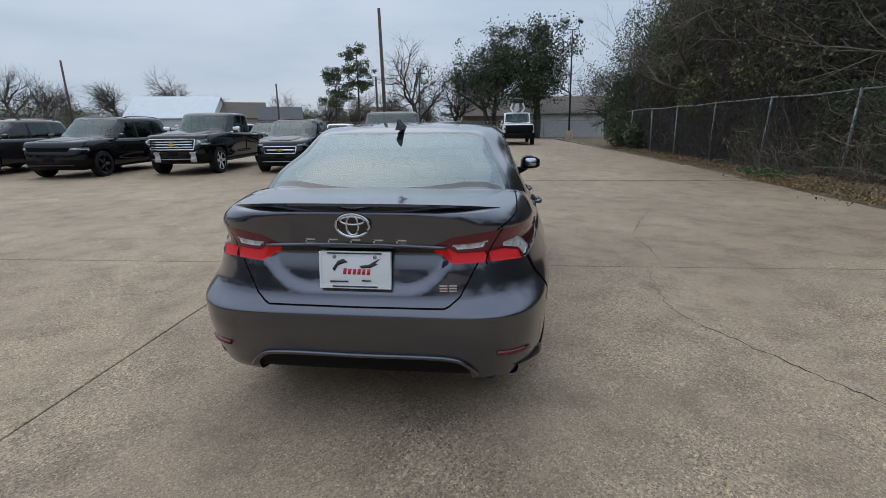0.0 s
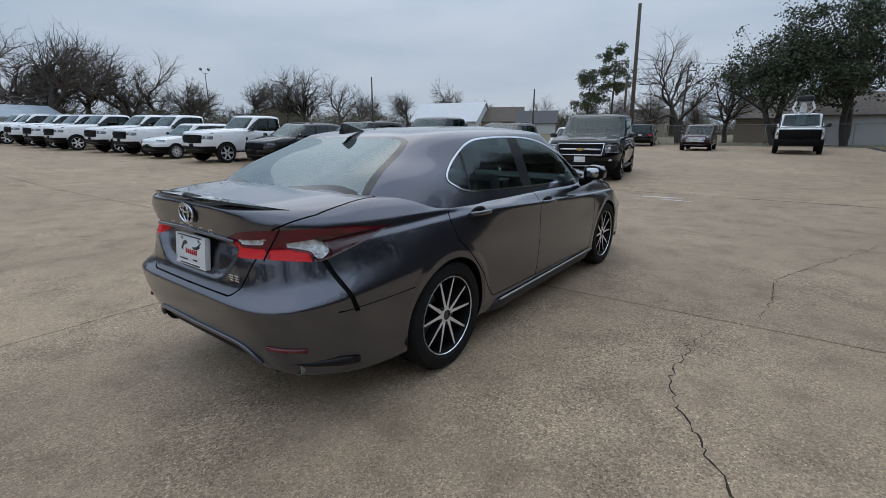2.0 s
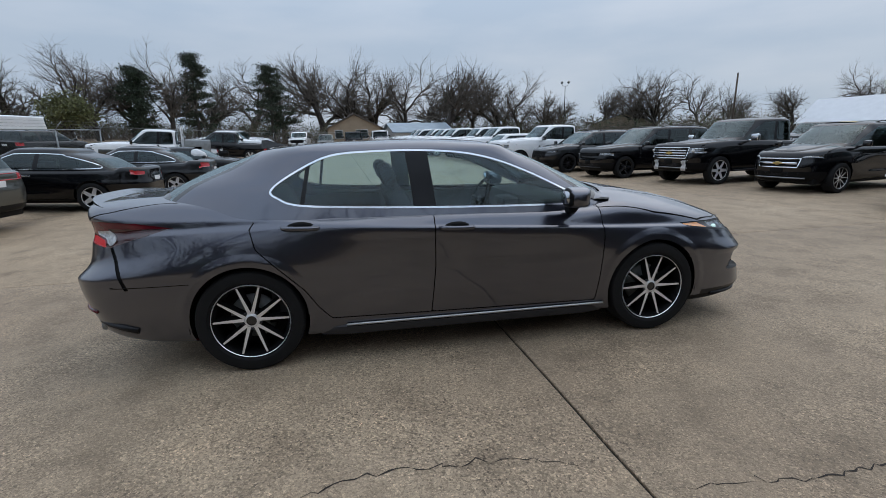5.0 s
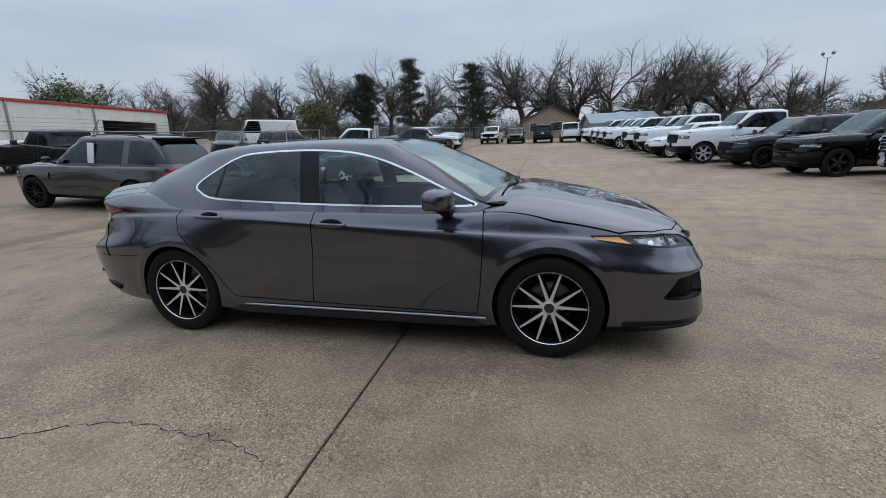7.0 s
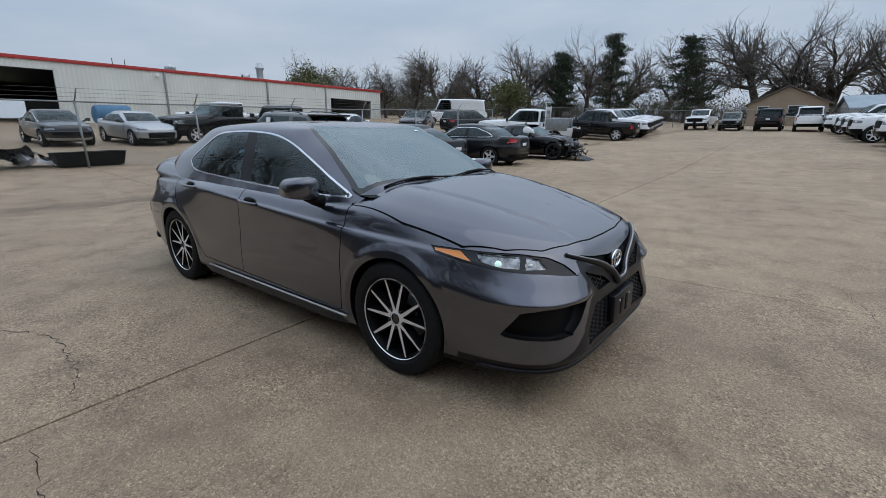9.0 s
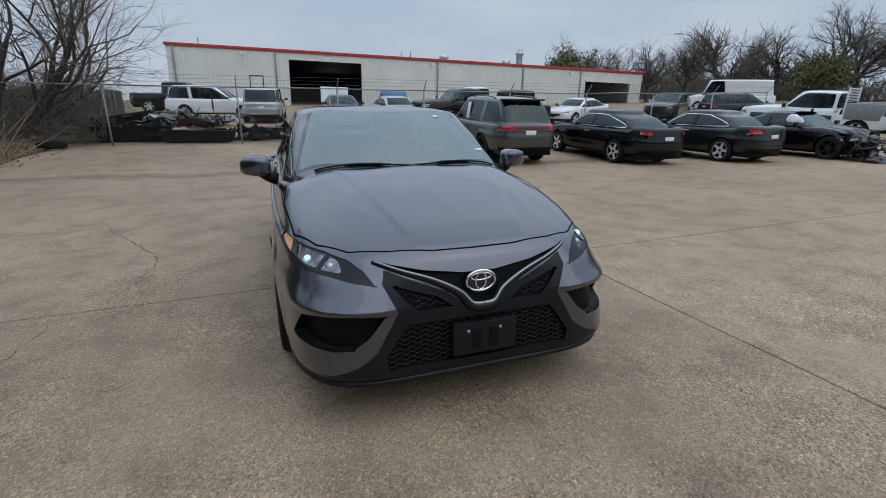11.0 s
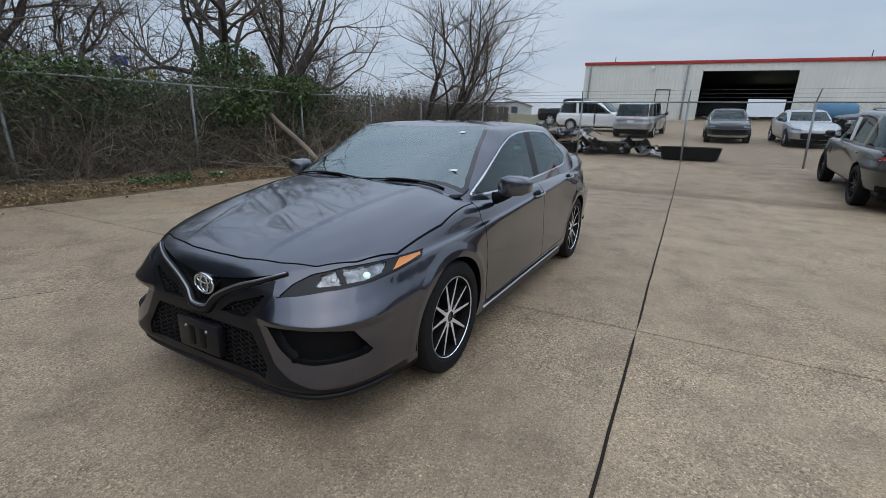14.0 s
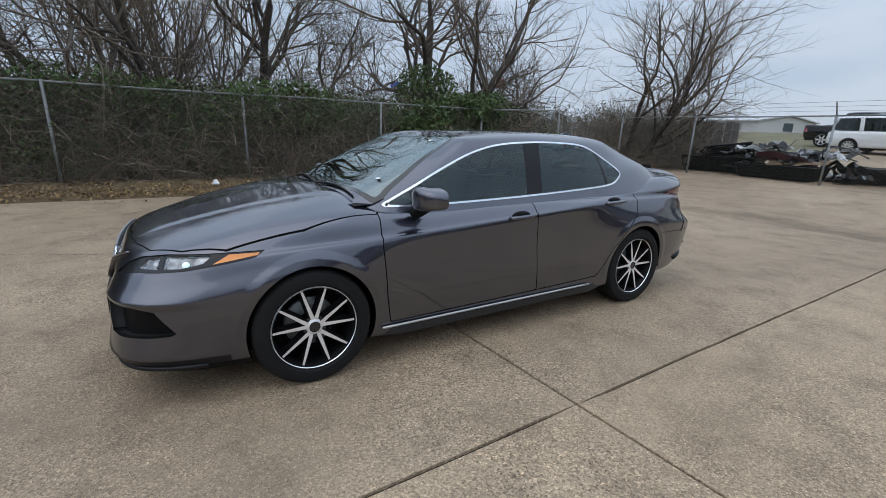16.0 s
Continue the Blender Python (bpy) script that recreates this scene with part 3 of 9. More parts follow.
def crack(points, w, seed):
    """A jagged open crack along points."""
    rnd = random.Random(seed)
    bm = bmesh.new()
    P = []
    for a, b in zip(points, points[1:]):
        n = max(2, int(math.dist(a, b) / 0.035))
        for k in range(n):
            t = k / n
            P.append((a[0] + (b[0] - a[0]) * t + rnd.gauss(0, 0.011), a[1] + (b[1] - a[1]) * t + rnd.gauss(0, 0.011)))
    P.append(points[-1])
    prev = None
    for i, p in enumerate(P):
        q = P[min(i + 1, len(P) - 1)]
        o = P[max(i - 1, 0)]
        d = Vector((q[0] - o[0], q[1] - o[1])).normalized()
        ww = w * rnd.uniform(0.1, 0.85) * min(1, 4 * min(i, len(P) - 1 - i) / len(P) + 0.15)
        z = ground_z(p[0], p[1]) + 0.0012
        r = [bm.verts.new((p[0] - d.y * ww * s, p[1] + d.x * ww * s, z)) for s in (0.5, -0.5)]
        if prev:
            bm.faces.new((prev[0], prev[1], r[1], r[0]))
        prev = r
    fix_normals(bm)
    part("crack", bm, M_JOINT, pavement, "jagged dark crack", smooth=False)


crack([(3.55, 4.55), (3.2, 3.6), (2.75, 2.6), (2.47, 1.87), (2.44, 1.5), (2.46, 1.18), (2.40, 0.75), (2.37, 0.46)], 0.016, 1)
crack([(2.24, 0.32), (2.09, 0.02), (2.05, -0.38), (2.04, -0.65), (2.05, -0.87), (2.2, -1.15), (2.33, -1.42), (2.55, -1.80), (2.75, -2.1), (3.1, -2.9)], 0.017, 2)
crack([(-2.7, 3.42), (-1.5, 3.77), (-0.87, 3.92), (0.1, 4.3), (0.6, 5.1)], 0.008, 3)
crack([(3.9, 0.2), (4.6, -1.4), (4.4, -2.6), (5.1, -4.0)], 0.008, 4)
crack([(3.0, 2.2), (3.9, 2.5), (4.8, 2.3), (6.0, 2.9)], 0.006, 5)
crack([(-5.0, -2.0), (-5.8, -3.4), (-5.6, -4.6)], 0.007, 6)

# the wide, broken joint across the lot's upper end
for x0, x1, w, sd in ((-1.6, 1.6, 0.05, 21), (1.4, 4.2, 0.10, 22), (4.0, 7.2, 0.11, 23)):
    crack([(x, 7.87 + 0.0384 * (x + 1.8)) for x in (x0, x0 + 0.25 * (x1 - x0), (x0 + x1) / 2, x0 + 0.75 * (x1 - x0), x1)], w, sd)
M_CHALK = mat("worn white paint", (0.62, 0.60, 0.56), 0.8, var=0.4, scale=9)
for x0, y0, ln, wd, a in ((0.2, 7.2, 0.9, 0.10, 8), (0.6, 6.9, 0.6, 0.06, -5)):
    bm = bmesh.new()
    prev = None
    ca, sa = math.cos(radians(a)), math.sin(radians(a))
    for k in range(15):
        u = ln * (k / 14 - 0.5)
        w = wd * (0.25 + 0.75 * math.sin(math.pi * (k + 0.5) / 15)) * (0.7 + 0.5 * noise.noise(Vector((k * 0.9, x0, y0))))
        r = [bm.verts.new((x0 + u * ca - q * sa, y0 + u * sa + q * ca, 0.003)) for q in (-w, w)]
        if prev:
            bm.faces.new((prev[0], prev[1], r[1], r[0]))
        prev = r
    fix_normals(bm)
    part("paint_smear", bm, M_CHALK, pavement, "worn white paint smear", smooth=False)

# raised strip of soil, leaves and twigs along the fence
bm = bmesh.new()
rows = []
for j in range(170):
    y = -16 + j * 0.36
    row = []
    for i in range(16):
        x = 7.05 + 0.22 * noise.noise(Vector((y * 0.5, 0, 3))) + (0.55 if y > 9 else 0.0) + i * (0.25 if i < 10 else 0.9)
        h = ground_z(x, y) + 0.02 + min(1, i / 6) * 0.20 * (1 if y < 8 else 0.5) + 0.05 * noise.noise(Vector((x * 1.5, y * 1.5, 0))) * min(1, i)
        row.append(bm.verts.new((x, y, h - (0.06 if i == 0 else 0))))
    rows.append(row)
for a, b in zip(rows, rows[1:]):
    for i in range(15):
        bm.faces.new((a[i], a[i + 1], b[i + 1], b[i]))
fix_normals(bm)
verge = part("verge", bm, M_LITTER)
tagged(verge, "strip of brown leaf litter and soil below the fence", "soil", kind="structure")

# ---- the grey sedan ----
AX, WR = 1.4125, 0.335


def side_yz(C):
    return C[:, 1:3]


def sedan_body_rings():
    return [
        (0.70, -2.20, 2.20, 6, 6, [(-2.4, 0.27), (-1.0, 0.19), (1.0, 0.185), (2.3, 0.19)]),
        (0.868, -2.40, 2.32, 6.4, 6.3, [(-2.45, 0.30), (-1.95, 0.225), (-1.0, 0.20), (1.0, 0.19), (1.9, 0.185), (2.35, 0.205)]),
        (0.898, -2.455, 2.368, 6.6, 6.5, [(-2.5, 0.40), (-1.9, 0.33), (-1.0, 0.275), (1.0, 0.265), (1.9, 0.24), (2.4, 0.245)]),
        (0.912, -2.495, 2.374, 6.6, 6.4, [(-2.5, 0.53), (-1.6, 0.47), (1.0, 0.43), (2.4, 0.40)]),
        (0.918, -2.51, 2.368, 6.5, 6.2, [(-2.5, 0.622), (-1.6, 0.60), (0.0, 0.57), (1.3, 0.57), (2.4, 0.49)],
         [(-2.2, 0.0), (-1.4, 0.012), (-0.6, -0.006), (0.6, -0.006), (1.4, 0.010), (2.0, 0.0)]),
        (0.918, -2.508, 2.362, 6.4, 6.0, [(-2.5, 0.640), (-1.6, 0.70), (0.0, 0.66), (1.3, 0.65), (2.4, 0.54)],
         [(-2.2, 0.0), (-1.4, 0.014), (-0.6, -0.010), (0.6, -0.010), (1.4, 0.012), (2.0, 0.0)]),
        (0.908, -2.462, 2.345, 5.4, 5.4, [(-2.5, 0.70), (-1.6, 0.83), (0.0, 0.80), (1.3, 0.745), (2.4, 0.60)],
         [(-2.45, -0.024), (-2.1, -0.008), (-1.4, 0.002), (-0.6, -0.004), (0.6, 0.0), (2.0, 0.0)]),
        (0.902, -2.446, 2.325, 4.9, 5.0, [(-2.5, 0.82), (-1.9, 0.905), (-1.3, 0.915), (0.0, 0.862), (1.0, 0.808), (1.7, 0.77), (2.4, 0.66)],
         [(-2.45, -0.046), (-2.1, -0.016), (-1.4, -0.020), (-0.6, 0.0), (0.6, 0.0), (1.4, -0.010), (2.0, -0.006)]),
        (0.884, -2.432, 2.315, 4.9, 4.8, [(-2.5, 0.90), (-1.9, 0.935), (-1.3, 0.945), (0.0, 0.88), (1.0, 0.825), (1.7, 0.79), (2.4, 0.685)],
         [(-2.45, -0.050), (-2.1, -0.016), (-1.4, -0.026), (-0.6, 0.0), (0.6, 0.0), (1.4, -0.014), (2.0, -0.006)]),
        (0.838, -2.436, 2.275, 5.6, 4.4, [(-2.45, 1.02), (-1.9, 0.995), (-1.5, 0.982), (-1.25, 0.972), (-1.0, 0.958), (0.0, 0.938), (0.9, 0.915), (1.15, 0.92), (1.7, 0.86), (2.3, 0.76)]),
        (0.755, -2.44, 2.22, 5.4, 4.0, [(-2.45, 1.070), (-2.1, 1.074), (-1.9, 1.082), (-1.6, 1.066), (-1.2, 1.01), (0.0, 0.965), (0.9, 0.955), (1.15, 0.975), (1.6, 0.925), (2.25, 0.80)]),
        (0.56, -2.415, 2.07, 5.0, 3.6, [(-2.42, 1.088), (-1.9, 1.112), (-1.2, 1.03), (0.9, 1.02), (1.15, 1.035), (1.6, 0.975), (2.1, 0.855)]),
        (0.0, -2.35, 1.90, 2, 2, [(-2.35, 1.100), (-1.9, 1.122), (0.9, 1.045), (1.15, 1.05), (1.5, 1.002), (1.9, 0.916)]),
    ]


def sedan_cabin_rings():
    return [
        (0.838, -2.0, 1.16, 5.5, 6.0, [(-1.985, 1.104), (-1.9, 1.076), (-1.7, 1.024), (-1.5, 0.985), (-1.2, 0.945), (0.0, 0.915), (0.85, 0.895), (1.0, 0.94), (1.16, 1.03)],
         [(-1.8, 0.0), (-1.55, 0.012), (-1.3, 0.024), (-1.1, 0.016), (-0.9, 0.0)]),
        (0.776, -1.845, 0.97, 5.6, 6.0, [(-1.83, 1.192), (-1.2, 1.12), (0.0, 1.07), (0.75, 1.075), (0.97, 1.12)]),
        (0.717, -1.64, 0.66, 4.8, 6.0, [(-1.62, 1.285), (-1.1, 1.245), (0.0, 1.24), (0.5, 1.245), (0.66, 1.265)]),
        (0.652, -1.40, 0.385, 5.5, 6.5, [(-1.40, 1.365), (-0.9, 1.37), (-0.3, 1.382), (0.385, 1.375)]),
        (0.585, -1.335, 0.29, 6, 7, [(-1.335, 1.388), (-0.9, 1.416), (-0.3, 1.426), (0.29, 1.402)]),
        (0.40, -1.24, 0.18, 5, 6, [(-1.24, 1.412), (-0.8, 1.438), (-0.3, 1.445), (0.18, 1.428)]),
        (0.0, -1.15, 0.08, 2, 2, [(-1.15, 1.425), (-0.7, 1.447), (-0.3, 1.452), (0.08, 1.440)]),
    ]


SIDE_GLASS = smooth_poly([(-1.225, 1.15), (-1.19, 1.10), (-1.05, 1.052), (-0.6, 1.022), (0.0, 0.998), (0.6, 0.985), (0.905, 0.985), (0.90, 1.0),
                          (0.72, 1.085), (0.50, 1.192), (0.26, 1.287), (0.02, 1.342), (-0.28, 1.364), (-0.6, 1.364), (-0.86, 1.342), (-1.06, 1.258)], 5)
REAR_DOOR = [(-1.235, 1.08), (-1.30, 1.02), (-1.365, 0.92), (-1.335, 0.80), (-1.20, 0.665), (-1.06, 0.52), (-0.985, 0.40), (-0.91, 0.315), (-0.25, 0.30), (-0.215, 0.62), (-0.20, 1.3), (-1.2, 1.3)]
FRONT_DOOR = [(-0.25, 0.30), (-0.215, 0.62), (-0.20, 1.3), (0.5, 1.3), (0.93, 1.02), (0.99, 0.97), (1.0, 0.75), (0.975, 0.45), (0.95, 0.28)]
TRUNK = [(-0.5, 0.663), (0.40, 0.668), (0.455, 0.71), (0.525, 0.845), (0.61, 0.99), (0.70, 1.045), (0.705, 1.075), (0.69, 1.3), (-0.5, 1.3)]
HOOD = [(0.72, 0.9), (0.80, 1.0), (0.822, 1.43), (0.79, 1.82), (0.70, 2.02), (0.575, 2.155), (0.413, 2.212), (0.20, 2.245), (-0.5, 2.256), (-0.5, 0.9)]
TAIL = [(0.32, 0.925), (0.42, 0.967), (0.53, 0.984), (0.68, 0.990), (0.90, 0.990), (1.15, 0.980), (1.40, 0.948), (1.25, 0.908), (1.10, 0.872), (1.0, 0.846), (0.93, 0.835), (0.73, 0.850), (0.58, 0.857), (0.42, 0.853), (0.36, 0.89)]
HEAD = [(0.485, 0.672), (0.525, 0.727), (0.585, 0.768), (0.76, 0.786), (1.0, 0.792), (1.18, 0.797), (1.36, 0.800), (1.33, 0.768), (1.12, 0.738), (0.935, 0.717), (0.67, 0.702), (0.57, 0.684)]
SLOT = [(-0.5, 0.694), (0.08, 0.696), (0.27, 0.722), (0.47, 0.766), (0.465, 0.756), (0.36, 0.728), (0.26, 0.698), (0.17, 0.655), (0.105, 0.61), (0.06, 0.56), (-0.5, 0.548)]
MESH_UP = [(0.42, 0.674), (0.30, 0.632), (0.215, 0.606), (0.145, 0.556), (0.31, 0.553), (0.365, 0.605)]
MESH_LO = [(-0.5, 0.495), (0.36, 0.496), (0.41, 0.43), (0.465, 0.35), (0.45, 0.298), (-0.5, 0.275)]
POCKET = [(0.453, 0.549), (0.61, 0.558), (0.74, 0.553), (0.80, 0.532), (0.87, 0.47), (0.925, 0.418), (0.90, 0.406), (0.80, 0.400), (0.68, 0.395), (0.60, 0.405), (0.53, 0.455)]
PLATE_REC = [(-0.5, 0.926), (0.40, 0.926), (0.425, 0.86), (0.375, 0.785), (0.315, 0.735), (0.24, 0.715), (-0.5, 0.708)]
VALANCE = [(-0.5, 0.428), (0.36, 0.430), (0.43, 0.418), (0.50, 0.355), (0.52, 0.2), (-0.5, 0.2)]
CLEAR_IN = [(0.415, 0.938), (0.605, 0.947), (0.58, 0.912), (0.44, 0.908)]
CLEAR_OUT = [(0.715, 0.928), (0.90, 0.940), (0.985, 0.905), (1.0, 0.872), (0.955, 0.842), (0.905, 0.846), (0.88, 0.880), (0.73, 0.902)]
RED_IN = [(0.345, 0.925), (0.395, 0.932), (0.435, 0.902), (0.60, 0.902), (0.60, 0.84), (0.30, 0.84)]
RED_OUT = [(0.61, 0.900), (0.72, 0.902), (0.865, 0.880), (0.89, 0.845), (0.89, 0.82), (0.61, 0.82)]


def q_rear(C):
    return np.stack([np.abs(C[:, 0]) + np.maximum(0, C[:, 1] + 2.40), C[:, 2]], 1)


def q_front(C):
    return np.stack([np.abs(C[:, 0]) + np.maximum(0, 2.17 - C[:, 1]), C[:, 2]], 1)


def axz(C):
    return np.stack([np.abs(C[:, 0]), C[:, 2]], 1)


def axy(C):
    return np.stack([np.abs(C[:, 0]), C[:, 1]], 1)


def in_zone(f, zone):
    """A signed function that counts only within a zone."""
    return lambda C: np.where(zone(C), f(C), 1.0)


Z_SIDE = lambda C: np.abs(C[:, 0]) > 0.5
Z_FRONT = lambda C: C[:, 1] > 1.6
Z_REAR = lambda C: C[:, 1] < -1.75


def recess_panel(bm, sd, zone, gap=0.0035):
    cut(bm, lambda C: np.where(zone(C), sd(C) - gap, 1.0))
    cut(bm, lambda C: np.where(zone(C), sd(C) + gap, 1.0))


def strip_cut(bm, f, w, zone):
    cut(bm, lambda C: np.where(zone(C), f(C) - w, 1.0))
    cut(bm, lambda C: np.where(zone(C), f(C) + w, 1.0))


def build_sedan():
    car = thing("car", "dark grey metallic four-door sedan with machined alloy wheels", "car")
    bm = ring_surface(sedan_body_rings(), 130, 11)
    fix_normals(bm)
    # the folded blades above and below the front pockets
    tri = lambda z, a, b, c: np.clip(np.minimum((z - a) / (b - a), (c - z) / (c - b)), 0, 1)
    vs = [v for v in bm.verts if v.co.y > 1.2]
    C = np.array([v.co[:] for v in vs])
    q = q_front(C)[:, 0]
    side = np.clip((q - 0.36) / 0.12, 0, 1) * np.clip((1.12 - q) / 0.42, 0, 1)
    push = (0.026 * tri(C[:, 2], 0.535, 0.572, 0.70) + 0.022 * tri(C[:, 2], 0.24, 0.285, 0.415)) * side
    for v, k in zip(vs, push):
        n = Vector((v.normal.x, v.normal.y, 0))
        if n.length > 0.01:
            v.co += n.normalized() * float(k)
    # flared lips round the wheel arches
    for s in (-1, 1):
        for d in (0.362, 0.402, 0.445):
            cut(bm, lambda C, s=s, d=d: np.where(np.abs(C[:, 0]) > 0.5, np.hypot(C[:, 1] - s * AX, C[:, 2] - 0.337) - d, 1.0))
        vs = [v for v in bm.verts if abs(v.co.x) > 0.6 and abs(v.co.y - s * AX) < 0.5 and v.co.z > 0.24]
        C = np.array([v.co[:] for v in vs])
        d = np.hypot(C[:, 1] - s * AX, C[:, 2] - 0.337)
        for v, k in zip(vs, np.clip(np.minimum((d - 0.345) / 0.057, (0.445 - d) / 0.043), 0, 1) * np.clip((C[:, 2] - 0.24) / 0.2, 0, 1)):
            v.co.x += math.copysign(0.006 * float(k), v.co.x)
    # raised middle of the hood between two fine creases
    line = lambda C: np.abs(C[:, 0]) - (0.30 + 0.24 * np.clip((2.15 - C[:, 1]) / 1.1, 0, 1))
    zone = lambda C: (C[:, 1] > 1.12) & (C[:, 2] > 0.78)
    for o in (0.012, -0.012):
        cut(bm, in_zone(lambda C, o=o: line(C) - o, zone))
    vs = [v for v in bm.verts if v.co.y > 1.12 and v.co.z > 0.78]
    C = np.array([v.co[:] for v in vs])
    fade = np.clip((C[:, 1] - 1.12) / 0.12, 0, 1) * np.clip((2.24 - C[:, 1]) / 0.15, 0, 1)
    for v, k in zip(vs, np.clip(0.5 - line(C) / 0.024, 0, 1) * fade * 0.010):
        v.co.z += float(k)
    # wheel arches
    for s in (-1, 1):
        fn = lambda C, s=s: np.where(np.abs(C[:, 0]) > 0.5, np.hypot(C[:, 1] - s * AX, C[:, 2] - 0.337) - 0.362, 1.0)
        cut(bm, fn)
        take(bm, lambda C, N, s=s: (np.abs(C[:, 0]) > 0.5) & (np.hypot(C[:, 1] - s * AX, C[:, 2] - 0.337) < 0.362)).free()
    # opening under the cabin
    hole = lambda C: (np.abs(C[:, 0]) / 0.745) ** 6 + np.where(C[:, 1] < 0, (np.abs(C[:, 1]) / 1.93) ** 7, (np.abs(C[:, 1]) / 1.08) ** 6)
    take(bm, lambda C, N: (hole(C) < 1) & (C[:, 2] > 0.9)).free()
    ref = BVHTree.FromBMesh(bm)
    sd_t = lambda C: poly_sd(TAIL, q_rear(C))
    sd_h = lambda C: poly_sd(HEAD, q_front(C))
    for zone, sd in ((Z_REAR, sd_t), (Z_FRONT, sd_h)):
        cut(bm, in_zone(sd, zone))
    cut(bm, in_zone(lambda C: poly_sd(TAIL, q_rear(C)) + 0.012, Z_REAR))
    zf = lambda C: (C[:, 1] > 1.7)
    for P in (SLOT, MESH_UP, MESH_LO):
        cut(bm, in_zone(lambda C, P=P: poly_sd(P, axz(C)), zf))
    cut(bm, in_zone(lambda C: poly_sd(POCKET, q_front(C)), zf))
    zr = lambda C: (C[:, 1] < -2.2)
    sd_p = lambda C: poly_sd(PLATE_REC, axz(C))
    for o in (0.002, -0.010, -0.022, -0.034, -0.046):
        cut(bm, in_zone(lambda C, o=o: sd_p(C) - o, zr))
    vs = [v for v in bm.verts if v.co.y < -2.2]
    for v, k in zip(vs, np.clip(-(sd_p(np.array([v.co[:] for v in vs])) - 0.002) / 0.048, 0, 1)):
        v.co.y += (0.026 + 0.10 * max(0.0, v.co.z - 0.76)) * float(k * k * (3 - 2 * k))
    cut(bm, in_zone(lambda C: poly_sd(VALANCE, axz(C)), zr))
    recess_panel(bm, lambda C: poly_sd(TRUNK, axz(C)), lambda C: C[:, 1] < -1.8)
    recess_panel(bm, lambda C: poly_sd(HOOD, axy(C)), lambda C: (C[:, 1] > 0.95) & (C[:, 2] > 0.7))
    zs = lambda C: (np.abs(C[:, 0]) > 0.6) & (C[:, 2] < 1.2)
    recess_panel(bm, lambda C: poly_sd(REAR_DOOR, side_yz(C)), zs)
    recess_panel(bm, lambda C: poly_sd(FRONT_DOOR, side_yz(C)), zs)
    zq = lambda C: (np.abs(C[:, 0]) > 0.7) & (C[:, 1] < -1.72) & (C[:, 1] > -2.2)
    bl = lambda C: C[:, 2] - (0.612 + 0.025 * (C[:, 1] + 1.7))
    strip_cut(bm, bl, 0.0025, zq)
    zk = lambda C: (np.abs(C[:, 0]) > 0.6) & (C[:, 1] < -1.9) & (C[:, 2] > 0.585) & (C[:, 2] < 0.865)
    sl = lambda C: (C[:, 1] + 2.20 + 0.35 * (C[:, 2] - 0.86)) * 0.94
    strip_cut(bm, sl, 0.012, lambda C: (np.abs(C[:, 0]) > 0.6) & (C[:, 1] < -1.9))
    cut(bm, in_zone(lambda C: C[:, 2] - 0.585, lambda C: (np.abs(C[:, 0]) > 0.6) & (C[:, 1] < -1.9)))
    fl = lambda C: (C[:, 2] - np.where(C[:, 1] > 0, 0.232 + 0.0 * C[:, 0], 0.0))
    cut(bm, in_zone(fl, lambda C: C[:, 1] > 1.65))
    bm.normal_update()

    def gapsel(sd, zone):
        return lambda C, N: zone(C) & (np.abs(sd(C)) < 0.0036)

    # lamps
    tail_all = take(bm, lambda C, N: Z_REAR(C) & (poly_sd(TAIL, q_rear(C)) < 0), 0.004)
    gapl = lambda C: q_rear(C)[:, 0] - 0.585 - 0.85 * (C[:, 2] - 0.857)
    for P in (CLEAR_IN, CLEAR_OUT, RED_IN, RED_OUT):
        cut(tail_all, lambda C, P=P: poly_sd(P, q_rear(C)) + 0.0045)
    for w in (0.005, -0.005):
        cut(tail_all, lambda C, w=w: gapl(C) - w)
    cut(tail_all, lambda C: C[:, 2] - 0.945)
    tail_all.normal_update()
    for sgn in (1, -1):
        lamp_c = take(tail_all, lambda C, N: C[:, 0] * sgn > 0)
        lamp_c.normal_update()
        gp_ = take(lamp_c, lambda C, N: np.abs(gapl(C)) < 0.005, 0.012)
        pick = lambda P, d: take(lamp_c, lambda C, N: poly_sd(P, q_rear(C)) < -0.0045, d)
        clear_in, clear_out, red_in, red_out = pick(CLEAR_IN, 0.006), pick(CLEAR_OUT, 0.006), pick(RED_IN, 0.003), pick(RED_OUT, 0.003)
        tip = take(lamp_c, lambda C, N: (C[:, 2] < 0.945) & (q_rear(C)[:, 0] > 0.9), 0.003)
        tl = part("tail_lamp", lamp_c, M_DEEPRED, car, "dark red tail lamp with clear and bright red lenses")
        part("brake_lens", red_in, M_REDGLOW, tl, "red lens brightened by an added glow")
        part("brake_lens", red_out, M_REDGLOW, tl, "red lens brightened by an added glow")
        part("reversing_lens", clear_in, M_CLEARLENS, tl, "clear silvery lens")
        part("turn_lens", clear_out, M_CLEARLENS, tl, "clear silvery lens")
        part("lamp_tip", tip, M_SMOKERED, tl, "smoked red lamp tip")
        part("lamp_gap", gp_, M_BLACK, tl)
    head_all = take(bm, lambda C, N: Z_FRONT(C) & (poly_sd(HEAD, q_front(C)) < 0), 0.006)
    am_line = lambda C: q_front(C)[:, 0] - (1.10 + 1.6 * (C[:, 2] - 0.75))
    cut(head_all, am_line)
    cut(head_all, lambda C: poly_sd(HEAD, q_front(C)) + 0.011)
    HL_IN = [(0.615, 0.715), (0.62, 0.756), (0.715, 0.774), (0.742, 0.719)]
    HL_OUT = [(0.775, 0.722), (0.748, 0.776), (1.06, 0.784), (1.03, 0.748), (0.90, 0.727)]
